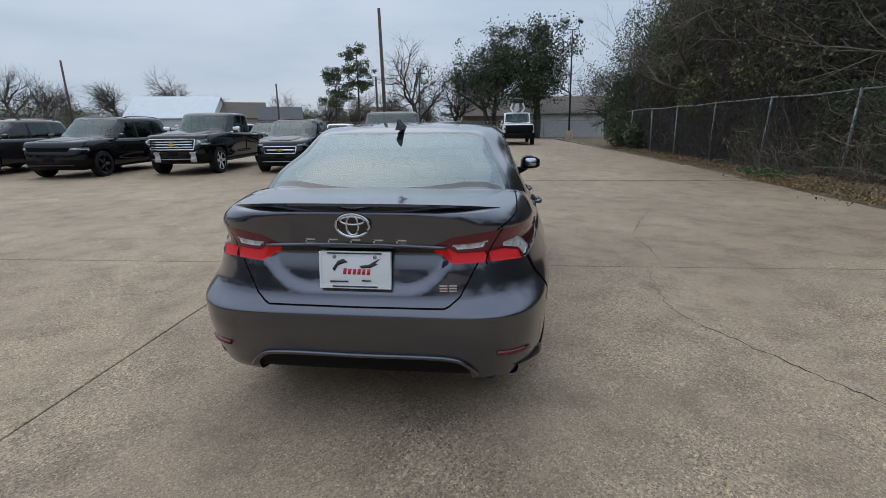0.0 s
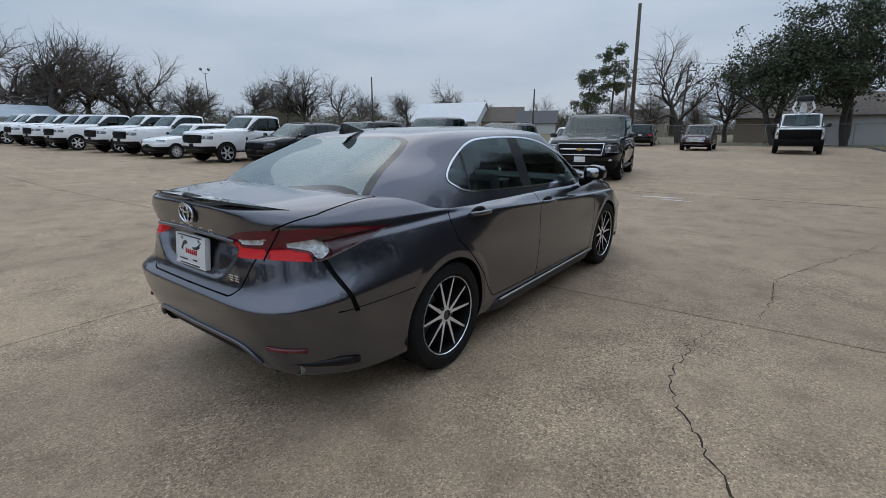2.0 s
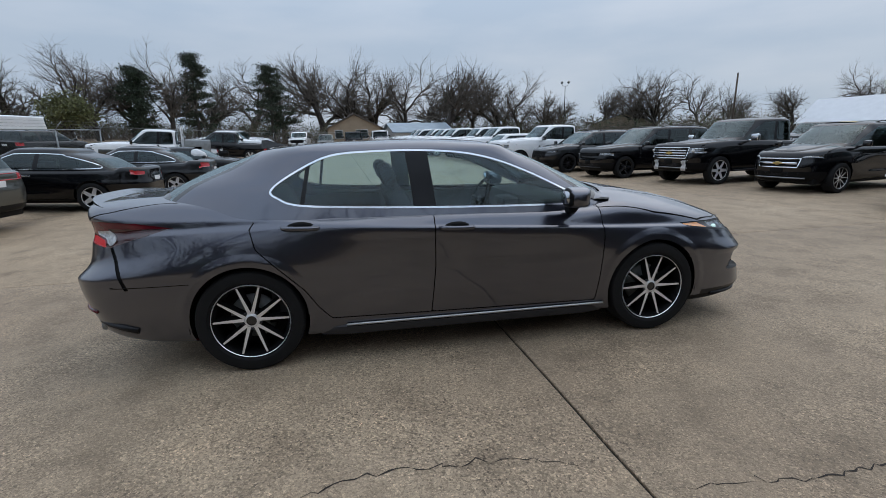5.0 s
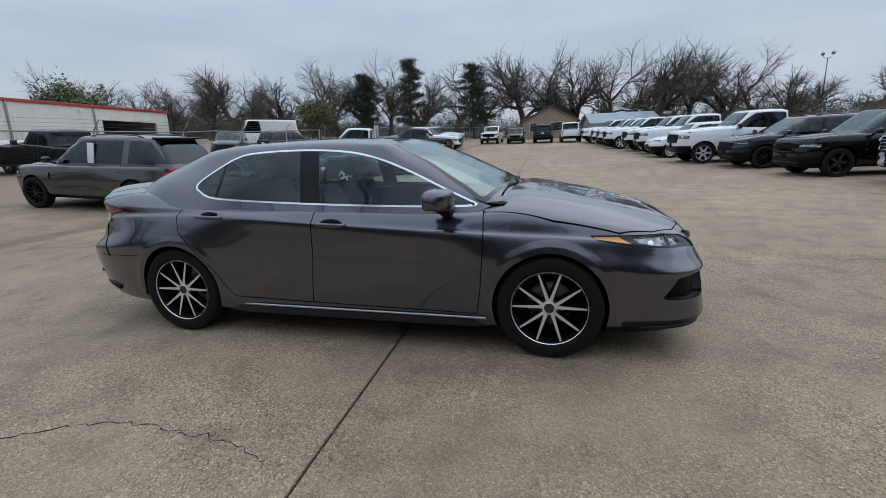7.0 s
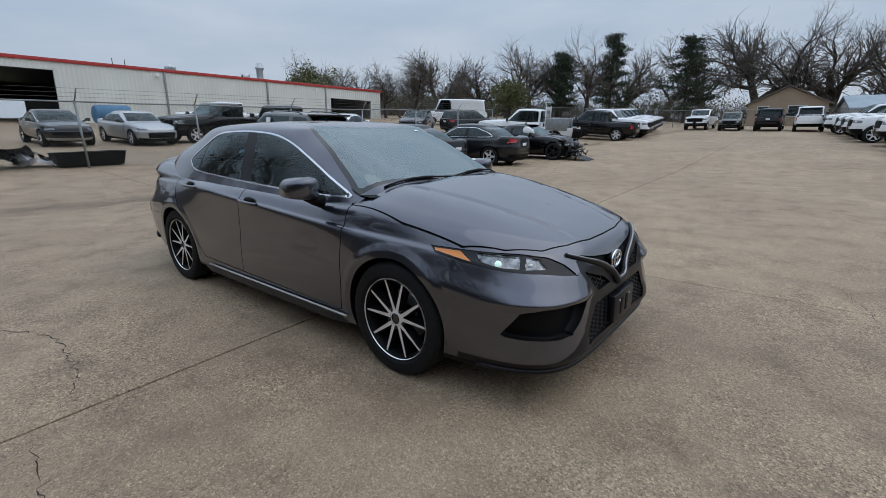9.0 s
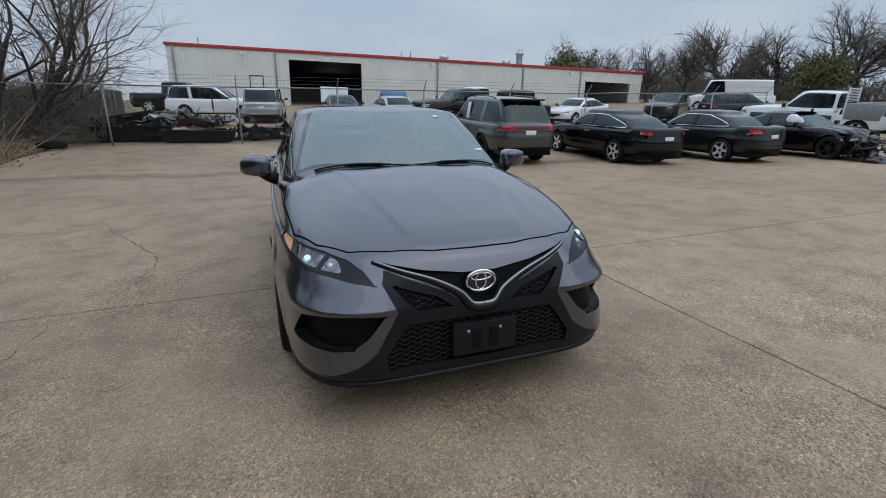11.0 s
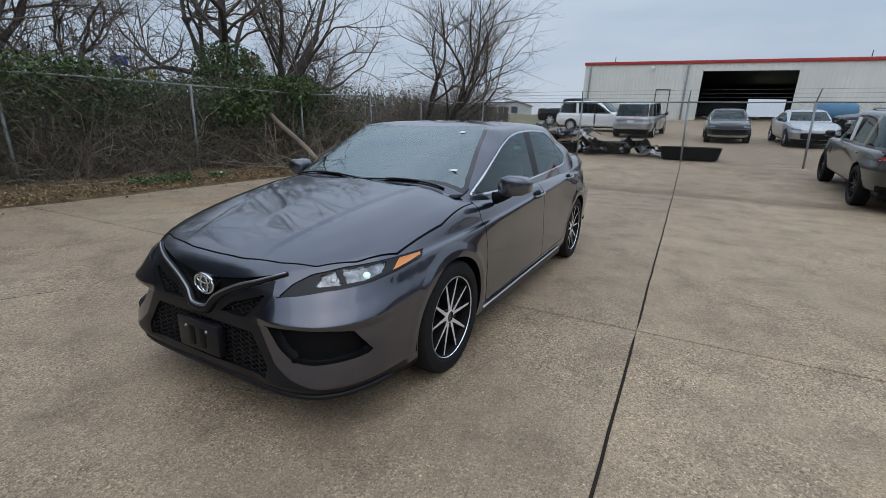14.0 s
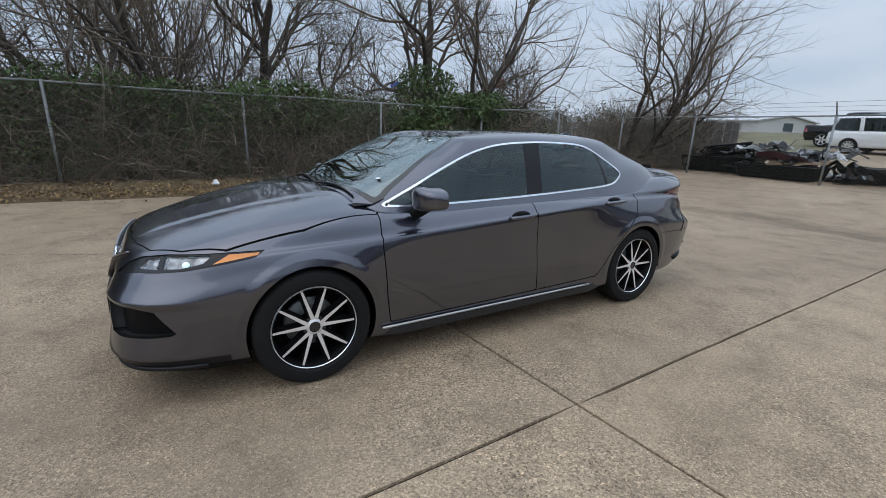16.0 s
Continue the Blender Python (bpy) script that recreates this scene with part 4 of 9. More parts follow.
    for P in (HL_IN, HL_OUT):
        cut(head_all, lambda C, P=P: poly_sd(P, q_front(C)))
    head_all.normal_update()
    for sgn in (1, -1):
        hl = take(head_all, lambda C, N: C[:, 0] * sgn > 0)
        am = take(hl, lambda C, N: (am_line(C) > 0) & (poly_sd(HEAD, q_front(C)) < -0.011))
        lens_in = take(hl, lambda C, N: poly_sd(HL_IN, q_front(C)) < 0, 0.012)
        lens_out = take(hl, lambda C, N: poly_sd(HL_OUT, q_front(C)) < 0, 0.016)
        h = part("headlamp", hl, M_LAMPBLACK, car, "dark headlamp housing")
        part("turn_lens", am, M_AMBER, h, "amber lens")
        part("inner_chamber", lens_in, M_LENS, h, "silvery reflector chamber")
        part("outer_chamber", lens_out, M_LENS, h, "silvery reflector chamber")
        for x, zz, rr, mt, nm, lb in ((0.757, 0.740, 0.018, M_LAMPLIT, "low_beam", "lit greenish white lamp"), (0.665, 0.732, 0.017, M_CLEARLENS, "high_beam", "clear projector lens")):
            hit = ref.ray_cast(Vector((sgn * x, 4, zz)), Vector((0, -1, 0)))[0]
            if hit is not None:
                b2 = bmesh.new()
                bmesh.ops.create_uvsphere(b2, u_segments=16, v_segments=10, radius=rr, matrix=Matrix.Translation(hit + Vector((-sgn * 0.012, -0.032, -0.004))))
                part(nm, b2, mt, h, lb)
    # grilles and pockets
    part("upper_slot", take(bm, lambda C, N: zf(C) & (poly_sd(SLOT, axz(C)) < 0), 0.035), M_BLACK, car)
    gus = [part("upper_grille", take(bm, lambda C, N: zf(C) & (C[:, 0] * sgn > 0) & (poly_sd(MESH_UP, axz(C)) < 0), 0.03), M_BLACK, car) for sgn in (1, -1)]
    gl = part("lower_grille", take(bm, lambda C, N: zf(C) & (poly_sd(MESH_LO, axz(C)) < 0), 0.03), M_BLACK, car)
    for sgn in (1, -1):
        part("air_pocket", take(bm, lambda C, N: zf(C) & (C[:, 0] * sgn > 0) & (poly_sd(POCKET, q_front(C)) < 0), 0.055), M_BLACK, car)
    for par, P, zr0, zr1, sgn in ((gus[0], MESH_UP, 0.55, 0.69, 1), (gus[1], MESH_UP, 0.55, 0.69, -1), (gl, MESH_LO, 0.285, 0.485, 0)):
        b2 = bmesh.new()
        z = zr0
        while z < zr1:
            run = []
            for i in range(-92, 93):
                x = i * 0.005
                zz = z + 0.006 * (1 if (i // 6) % 2 else -1)
                ok = poly_sd(P, np.array([[abs(x), zz]]))[0] < -0.004 and (sgn == 0 or x * sgn > 0)
                hit = ref.ray_cast(Vector((x, 4, zz)), Vector((0, -1, 0)))[0] if ok else None
                if hit is not None:
                    run.append(hit + Vector((0, -0.012, 0)))
                if (hit is None or i == 92) and len(run) > 1:
                    tube(b2, run, 0.0035, 4)
                    run = []
                elif hit is None:
                    run = []
            z += 0.024
        part("grille_insert", b2, M_TRIM, par)
    # dark diagonal trim round the lower grille, and the lip
    DIAG = [(-0.5, 0.555), (0.09, 0.56), (0.17, 0.622), (0.30, 0.675), (0.44, 0.735), (0.458, 0.68), (0.40, 0.558), (0.50, 0.385), (0.585, 0.326), (0.70, 0.285), (0.95, 0.262), (0.95, 0.232), (-0.5, 0.232)]
    cut(bm, in_zone(lambda C: poly_sd(DIAG, axz(C)), lambda C: C[:, 1] > 1.85))
    bm.normal_update()
    part("front_trim", take(bm, lambda C, N: (C[:, 1] > 1.85) & (poly_sd(DIAG, axz(C)) < 0)), M_TRIM, car, "dark lower bumper trim")
    part("front_lip", take(bm, lambda C, N: (C[:, 1] > 1.65) & (C[:, 2] < 0.232)), M_BLACK, car, "matt black front lip")
    b2 = bmesh.new()
    run = []
    for k in range(-40, 41):
        x = 0.85 * k / 40
        hit = ref.ray_cast(Vector((x, 4, 0.236)), Vector((0, -1, 0)))[0]
        if hit is not None:
            run.append(hit + Vector((0, -0.008, -0.010)))
    tube(b2, run, [0.020 - 0.007 * abs(2 * i_ / (len(run) - 1) - 1) for i_ in range(len(run))], 8)
    part("splitter", b2, M_TRIM, car, "satin black splitter edge")
    # V-shaped grille bar
    b2 = bmesh.new()
    edges = []
    for sgn in (1, -1):
        run = []
        for p in smooth_poly([(0.0, 0.538), (0.055, 0.548), (0.10, 0.60), (0.17, 0.645), (0.26, 0.687), (0.36, 0.721), (0.485, 0.765)], 6, False):
            hit = ref.ray_cast(Vector((sgn * p[0], 4, p[1])), Vector((0, -1, 0)))[0]
            if hit is not None:
                run.append(hit + Vector((0, 0.004, 0)))
        tube(b2, run, [0.027 - 0.017 * (i_ / len(run)) for i_ in range(len(run))], 10)
        edge = [p + Vector((0, 0.010, 0.020 - 0.013 * (i_ / len(run)))) for i_, p in enumerate(run)]
        edges.append(edge)
    gbar = part("grille_bar", b2, M_TRIM, car, "satin dark V-shaped grille bar")
    for edge in edges:
        b2 = bmesh.new()
        tube(b2, edge, [0.0095 - 0.005 * (i_ / len(edge)) for i_ in range(len(edge))], 8)
        part("bar_edge", b2, M_SATIN, gbar, "bright satin upper edge")
    # rear: plate recess, valance
    part("valance", take(bm, lambda C, N: zr(C) & (poly_sd(VALANCE, axz(C)) < 0), 0.02), M_BLACK, car, "black rear valance")
    # gaps
    for sd, zone in ((lambda C: poly_sd(TRUNK, axz(C)), lambda C: C[:, 1] < -1.8), (lambda C: poly_sd(HOOD, axy(C)), lambda C: (C[:, 1] > 0.95) & (C[:, 2] > 0.7)),
                     (lambda C: poly_sd(REAR_DOOR, side_yz(C)), zs), (lambda C: poly_sd(FRONT_DOOR, side_yz(C)), zs)):
        gs = gapsel(sd, zone)
        for sg in (1, -1):
            for b2 in islands(take(bm, lambda C, N: gs(C, N) & (C[:, 0] * sg >= 0), 0.012)):
                part("panel_gap", b2, M_BLACK, car)
    for b2 in islands(take(bm, lambda C, N: zq(C) & (np.abs(bl(C)) < 0.0025), 0.004)):
        part("panel_gap", b2, M_BLACK, car)
    for sgn in (1, -1):
        part("corner_vent", take(bm, lambda C, N: (C[:, 0] * sgn > 0) & zk(C) & (np.abs(sl(C)) < 0.012), 0.012), M_BLACK, car, "black slash vent")
    lid = part("trunk_lid", take(bm, lambda C, N: (C[:, 1] < -1.8) & (poly_sd(TRUNK, axz(C)) < 0)), M_PAINT, car)
    part("hood", take(bm, lambda C, N: (C[:, 1] > 0.95) & (C[:, 2] > 0.7) & (poly_sd(HOOD, axy(C)) < 0)), M_PAINT, car)
    doors = {}
    for nm, P in (("rear_door", REAR_DOOR), ("front_door", FRONT_DOOR)):
        for sgn in (1, -1):
            doors[nm, sgn] = part(nm, take(bm, lambda C, N: zs(C) & (C[:, 0] * sgn > 0) & (poly_sd(P, side_yz(C)) < 0)), M_PAINT, car)
    part("rear_bumper", take(bm, lambda C, N: (C[:, 1] < -1.72) & (C[:, 2] < 0.70)), M_PAINT, car)
    part("front_bumper", take(bm, lambda C, N: (C[:, 1] > 1.72) & (C[:, 2] < 0.80)), M_PAINT, car)
    thicken(bm, 0.03)
    part("body_shell", bm, M_PAINT, car)
    # cabin
    gb = ring_surface(sedan_cabin_rings(), 110, 10)
    fix_normals(gb)
    gref = BVHTree.FromBMesh(gb)
    zg = lambda C: np.abs(C[:, 0]) > 0.5
    sdg = lambda C: poly_sd(SIDE_GLASS, side_yz(C))
    cut(gb, in_zone(lambda C: sdg(C) - 0.012, zg))
    cut(gb, in_zone(sdg, zg))
    cut(gb, in_zone(lambda C: np.minimum(line_d([(-0.30, 1.42), (-0.25, 0.95)], side_yz(C)) - 0.075, 1.0), zg))
    cut(gb, in_zone(lambda C: line_d([(-0.985, 1.38), (-1.055, 1.0)], side_yz(C)) - 0.013, zg))
    # front and rear screens: by plan outline between base and roof edge
    WS = smooth_poly([(-0.5, 0.305), (-0.2, 0.305), (0.0, 0.305), (0.30, 0.29), (0.53, 0.245), (0.575, 0.30), (0.64, 0.56), (0.715, 0.86), (0.735, 0.985), (0.60, 1.06), (0.30, 1.115), (0.0, 1.13), (-0.2, 1.13), (-0.5, 1.13)], 4)
    RW = smooth_poly([(-0.5, -1.345), (-0.2, -1.345), (0.0, -1.345), (0.32, -1.335), (0.50, -1.325), (0.55, -1.375), (0.615, -1.60), (0.672, -1.80), (0.664, -1.885), (0.3, -1.995), (0.0, -2.015), (-0.2, -2.015), (-0.5, -2.015)], 4)
    zw = lambda C: C[:, 1] > 0.15
    zb = lambda C: C[:, 1] < -1.2
    for P, z in ((WS, zw), (RW, zb)):
        cut(gb, in_zone(lambda C, P=P: poly_sd(P, axy(C)), z))
        cut(gb, in_zone(lambda C, P=P: poly_sd(P, axy(C)) + (0.03 if P is WS else 0.036), z))
    gb.normal_update()
    part("windshield", take(gb, lambda C, N: zw(C) & (poly_sd(WS, axy(C)) < -0.03)), M_SCREEN, car, "pale reflecting windshield")
    part("rear_window", take(gb, lambda C, N: zb(C) & (poly_sd(RW, axy(C)) < -0.036)), M_REARSCREEN, car, "pale reflecting rear window")
    part("screen_border", take(gb, lambda C, N: zw(C) & (poly_sd(WS, axy(C)) < 0)), M_GLOSSBLACK, car)
    part("screen_border", take(gb, lambda C, N: zb(C) & (poly_sd(RW, axy(C)) < 0)), M_GLOSSBLACK, car)
    for sgn in (1, -1):
        sel = lambda C: zg(C) & (C[:, 0] * sgn > 0)
        bp = take(gb, lambda C, N: sel(C) & (sdg(C) < 0) & (line_d([(-0.30, 1.42), (-0.25, 0.95)], side_yz(C)) < 0.075))
        part("door_pillar", bp, M_TRIM, car)
        part("window_bar", take(gb, lambda C, N: sel(C) & (sdg(C) < 0) & (line_d([(-0.985, 1.38), (-1.055, 1.0)], side_yz(C)) < 0.013)), M_TRIM, car)
        part("front_door_window", take(gb, lambda C, N: sel(C) & (sdg(C) < 0) & (C[:, 1] > -0.25)), M_GLASS, doors["front_door", sgn])
        part("quarter_window", take(gb, lambda C, N: sel(C) & (sdg(C) < 0) & (C[:, 1] < -1.0)), M_GLASS, doors["rear_door", sgn])
        part("rear_door_window", take(gb, lambda C, N: sel(C) & (sdg(C) < 0)), M_GLASS, doors["rear_door", sgn])
        tr = take(gb, lambda C, N: sel(C) & (sdg(C) < 0.012))
        for v in tr.verts:
            v.co.x += 0.004 * sgn
        part("window_trim", tr, M_CHROME, car, "bright chrome window surround")
    part("roof", gb, M_PAINT, car)
    # wheels
    for sx in (1, -1):
        for sy in (1, -1):
            wheel_parts(car, Vector((sx * 0.80, sy * AX, WR)), WR, 0.225, 0.243, 10, sx)
    # wheel wells and floor
    for sx in (1, -1):
        for sy in (1, -1):
            bm = bmesh.new()
            n = 18
            prev = None
            for k in range(n + 1):
                a = math.pi * (k / n) * 1.1 - 0.05 * math.pi
                p = [bm.verts.new((sx * xx, sy * AX + math.cos(a) * 0.375, 0.337 + math.sin(a) * 0.375)) for xx in (0.885, 0.50)]
                if prev:
                    bm.faces.new((prev[0], prev[1], p[1], p[0]))
                prev = p
            box(bm, min(sx * 0.47, sx * 0.5), sy * AX - 0.36, 0.2, max(sx * 0.47, sx * 0.5), sy * AX + 0.36, 0.72)
            part("wheel_well", bm, M_BLACK, car)
    bm = bmesh.new()
    box(bm, -0.72, -2.1, 0.19, 0.72, 2.1, 0.24, 0.01)
    part("underbody", bm, M_BLACK, car)
    return car, ref, gref, lid, doors


car, CREF, GREF, trunk_lid, car_doors = build_sedan()

# ---- the sedan's fittings ----
def on_side(y, z, s, ref=None):
    """The place on the sedan's flank at y, z."""
    h = (ref or CREF).ray_cast(Vector((s * 3, y, z)), Vector((-s, 0, 0)))
    return h[0], h[1]


def on_rear(x, z):
    return CREF.ray_cast(Vector((x, -4, z)), Vector((0, 1, 0)))[0]


def rounded(w, h, r, n=5):
    out = []
    for cx, cy, a0 in ((w - r, h - r, 0), (-w + r, h - r, 90), (-w + r, -h + r, 180), (w - r, -h + r, 270)):
        for k in range(n + 1):
            a = radians(a0 + 90 * k / n)
            out.append((cx + r * math.cos(a), cy + r * math.sin(a)))
    return out


M_MIRROR = mat("mirror glass", (0.45, 0.47, 0.5), 0.03, 1.0, var=0.0)
for s in (1, -1):
    for nm, y, z in (("rear_door", -1.06, 0.918), ("front_door", -0.062, 0.870)):
        p, nn = on_side(y, z, s)
        bm = bmesh.new()
        pts = [p + Vector((s * o, dy, -dy * 0.045)) for dy, o in ((-0.115, -0.004), (-0.10, 0.022), (-0.06, 0.034), (0.0, 0.037), (0.06, 0.034), (0.10, 0.022), (0.115, -0.004))]
        tube(bm, pts, [0.010, 0.014, 0.015, 0.015, 0.015, 0.014, 0.010], 10)
        for v in bm.verts:
            v.co.x = p.x + (v.co.x - p.x) * 0.9
        hd = part("door_handle", bm, M_PAINT, car_doors[nm, s])
        # black bulge drawn in place of the shaded hollow behind the handle
        bm = bmesh.new()
        bmesh.ops.create_uvsphere(bm, u_segments=18, v_segments=8, radius=1.0, matrix=Matrix.Translation(p + Vector((-s * 0.012, 0, 0.004))) @ Matrix.Diagonal((0.016, 0.085, 0.033, 1)))
        part("handle_shade", bm, M_BLACK, hd, "black oval painted as the shade behind the handle")
    # mirror on a stalk
    bm = bmesh.new()
    rings = []
    for x, w, h, oy, oz in ((0.885, 0.05, 0.045, 0.01, -0.012), (0.905, 0.085, 0.062, 0.0, 0.0), (0.95, 0.100, 0.068, 0.0, 0.006), (1.0, 0.098, 0.065, -0.008, 0.006), (1.05, 0.082, 0.055, -0.02, 0.004), (1.08, 0.05, 0.036, -0.03, 0.0)):
        ring = []
        for px, pz in rounded(w, h, min(w, h) * 0.55, 4):
            ring.append(bm.verts.new((s * x, 0.735 + oy + px * (1.0 if px > 0 else 0.75), 1.035 + oz + pz)))
        rings.append(ring)
    for a, b in zip(rings, rings[1:]):
        for k in range(len(a)):
            bm.faces.new((a[k], a[(k + 1) % len(a)], b[(k + 1) % len(a)], b[k]))
    bm.faces.new(rings[0])
    bm.faces.new(rings[-1])
    fix_normals(bm)
    for f in bm.faces:
        c = f.calc_center_median()
        f.material_index = 1 if (f.normal.y < -0.6 or c.z < 0.975) else 0
    mir = part("door_mirror", bm, [M_PAINT, M_BLACK], car, "grey mirror housing on a black stalk", sharp=1.2)
    bm = bmesh.new()
    tube(bm, [(s * 0.845, 0.76, 0.945), (s * 0.90, 0.755, 0.96), (s * 0.945, 0.74, 0.995)], [0.045, 0.034, 0.04], 8)
    part("stalk", bm, M_BLACK, mir)
    bm = bmesh.new()
    sheet_xz(bm, [(s * 0.985 + px, 1.045 + pz) for px, pz in rounded(0.060, 0.042, 0.03)], 0.650, 0.008)
    part("mirror_glass", bm, M_MIRROR, mir, "silvery mirror glass")
    # side skirt with a bright upper edge
    bm = bmesh.new()
    prof = [(0.86, 0.185), (0.905, 0.19), (0.915, 0.215), (0.912, 0.245), (0.885, 0.262)]
    prev = None
    for k in range(25):
        y = -0.985 + 2.0 * k / 24
        e = min(1, min(k, 24 - k) / 2.0)
        ring = [bm.verts.new((s * (0.86 + (x - 0.86) * (0.3 + 0.7 * e)), y, z + 0.008 * (1 - (y + 1))* 0.4)) for x, z in prof]
        if prev:
            for a in range(4):
                bm.faces.new((prev[a], prev[a + 1], ring[a + 1], ring[a]))
        prev = ring
    fix_normals(bm)
    part("side_skirt", bm, M_GREYPLASTIC, car, "dark side skirt")
    bm = bmesh.new()
    pts = []
    for k in range(20):
        y = -0.82 + 1.83 * k / 19
        p, nn = on_side(y, 0.272 + 0.004 * math.sin(k), s)
        pts.append(Vector((s * 0.912, y, 0.262 - 0.0035 * (y + 0.8))))
    tube(bm, pts, 0.0085, 6)
    part("skirt_edge", bm, M_SILVER, car, "bright strip along the sill")
    # rear reflectors
    bm = bmesh.new()
    pts = [on_rear(s * x, 0.452 - 0.1 * (x - 0.62)) for x in (0.62, 0.66, 0.70, 0.74, 0.765)]
    pts = [p + Vector((0, -0.002, 0)) for p in pts if p is not None]
    tube(bm, pts, 0.012, 6)
    part("reflector", bm, M_DEEPRED, car, "red bumper reflector")
    # rear bumper corner fin
    bm = bmesh.new()
    p = on_rear(s * 0.74, 0.36)
    if p is not None:
        run = []
        for x, z in ((0.66, 0.362), (0.72, 0.358), (0.77, 0.35), (0.81, 0.338), (0.835, 0.318)):
            h = on_rear(s * x, max(z, 0.32))
            if h is not None:
                run.append(Vector((h.x, h.y + 0.008, z)))
        tube(bm, run, [0.007, 0.012, 0.018, 0.026, 0.022][:len(run)], 6)
        part("bumper_fin", bm, M_TRIM, car, "black corner fin")

# valance trim: grey lip over the black centre
bm = bmesh.new()
pts = []
for x, z in smooth_poly([(-0.53, 0.335), (-0.49, 0.385), (-0.43, 0.42), (-0.3, 0.429), (0, 0.426), (0.3, 0.429), (0.43, 0.42), (0.49, 0.385), (0.53, 0.335)], 5, False):
    p = on_rear(x, max(z, 0.31))
    if p is not None:
        pts.append(Vector((p.x, p.y - 0.006, z)))
tube(bm, pts, 0.011, 6)
part("valance_lip", bm, M_PAINT, car, "satin lip over the rear valance")
# twin exhaust tips
for x in (0.585, 0.685):
    bm = bmesh.new()
    yb = -2.385 if x < 0.6 else -2.345
    disc(bm, pose(x, 0, 0.332, 0, 0, 90), [(yb, 0.036), (yb - 0.004, 0.039), (yb, 0.042), (yb + 0.16, 0.041)], 24)
    fix_normals(bm)
    ex = part("exhaust_tip", bm, M_STEEL if x > 0.6 else M_GREYPLASTIC, car, "round polished exhaust tip" if x > 0.6 else "dark round exhaust tip")
    bm = bmesh.new()
    disc(bm, pose(x, 0, 0.332, 0, 0, 90), [(yb + 0.002, 0.036), (yb + 0.12, 0.034), (yb + 0.12, 0.0)], 20)
    fix_normals(bm)
    part("bore", bm, M_BLACK, ex)

# tail spoiler
bm = bmesh.new()
rows = []
for k in range(41):
    x = -0.62 + 1.24 * k / 40
    e = abs(x) / 0.62
    yo = 0.21 * e ** 3
    zo = -0.046 * e ** 3
    rows.append([bm.verts.new((x, y + yo, z + zo)) for y, z in ((-2.22, 1.086), (-2.34, 1.098), (-2.43, 1.111), (-2.478, 1.118), (-2.480, 1.107), (-2.44, 1.078), (-2.41, 1.062))])
for a, b in zip(rows, rows[1:]):
    for i in range(6):
        f = bm.faces.new((a[i], a[i + 1], b[i + 1], b[i]))
        f.material_index = 1 if i >= 3 else 0
bm.faces.new(rows[0])
bm.faces.new(rows[-1])
fix_normals(bm)
part("spoiler", bm, [M_PAINT, M_GLOSSBLACK], car, "tail lip spoiler with a black underside")

# oval emblems: plain chrome rings
def emblem(parent, p, ny, sw=0.078, sh=0.053):
    b = bmesh.new()
    for rx, rz, cx, cz, rad in ((sw, sh, 0, 0, 0.0075), (sw * 0.36, sh * 0.86, 0, 0, 0.0055), (sw * 0.72, sh * 0.34, 0, sh * 0.42, 0.005)):
        pts = [p + Vector((cx + rx * math.cos(2 * math.pi * k / 32), ny * 0.012, cz + rz * math.sin(2 * math.pi * k / 32))) for k in range(33)]
        tube(b, pts, rad, 6, False)
    e = part("emblem", b, M_CHROME, parent, "oval chrome emblem")
    b = bmesh.new()
    disc(b, pose(p.x, p.y + ny * 0.004, p.z, 0, 0, 90 * ny), [(-0.07, 1.0), (0.004, 1.0), (0.005, 0.0)], 32)
    for v in b.verts:
        v.co.x = p.x + (v.co.x - p.x) * sw
        v.co.z = p.z + (v.co.z - p.z) * sh
    fix_normals(b)
    part("emblem_back", b, M_GLOSSBLACK, e)


emblem(car, on_rear(0, 1.02), -1, 0.072, 0.049)
emblem(car, Vector((0, 2.322, 0.652)), 1, 0.072, 0.049)
bm = bmesh.new()
run = []
for k in range(25):
    x = -0.40 + 0.8 * k / 24
    p = on_rear(x, 0.946)
    if p is not None:
        run.append(Vector((x, p.y - 0.004, 0.934 - 0.012 * (x / 0.4) ** 2)))
tube(bm, run, 0.009, 6)
part("garnish", bm, M_PAINT, trunk_lid, "body-coloured ledge over the plate")
# lettering strip on the lid: plain bars
for k in range(5):
    x = -0.195 + k * 0.1
    p = on_rear(x, 0.946)
    for dx, dz, w, h in ((0, 0.008, 0.022, 0.003), (0, -0.008, 0.022, 0.003), (-0.019, 0, 0.003, 0.01)):
        bm = bmesh.new()
        box(bm, x + dx - w, p.y - 0.004, 0.946 + dz - h, x + dx + w, p.y + 0.004, 0.946 + dz + h)
        part("letter_bar", bm, M_CHROME, trunk_lid)
for x in (0.385, 0.425):
    p = on_rear(x, 0.75)
    for dz in (-0.012, 0, 0.012):
        bm = bmesh.new()
        box(bm, x - 0.017, p.y - 0.005, 0.75 + dz - 0.003, x + 0.017, p.y + 0.004, 0.75 + dz + 0.003)
        part("badge_bar", bm, M_CHROME, trunk_lid)

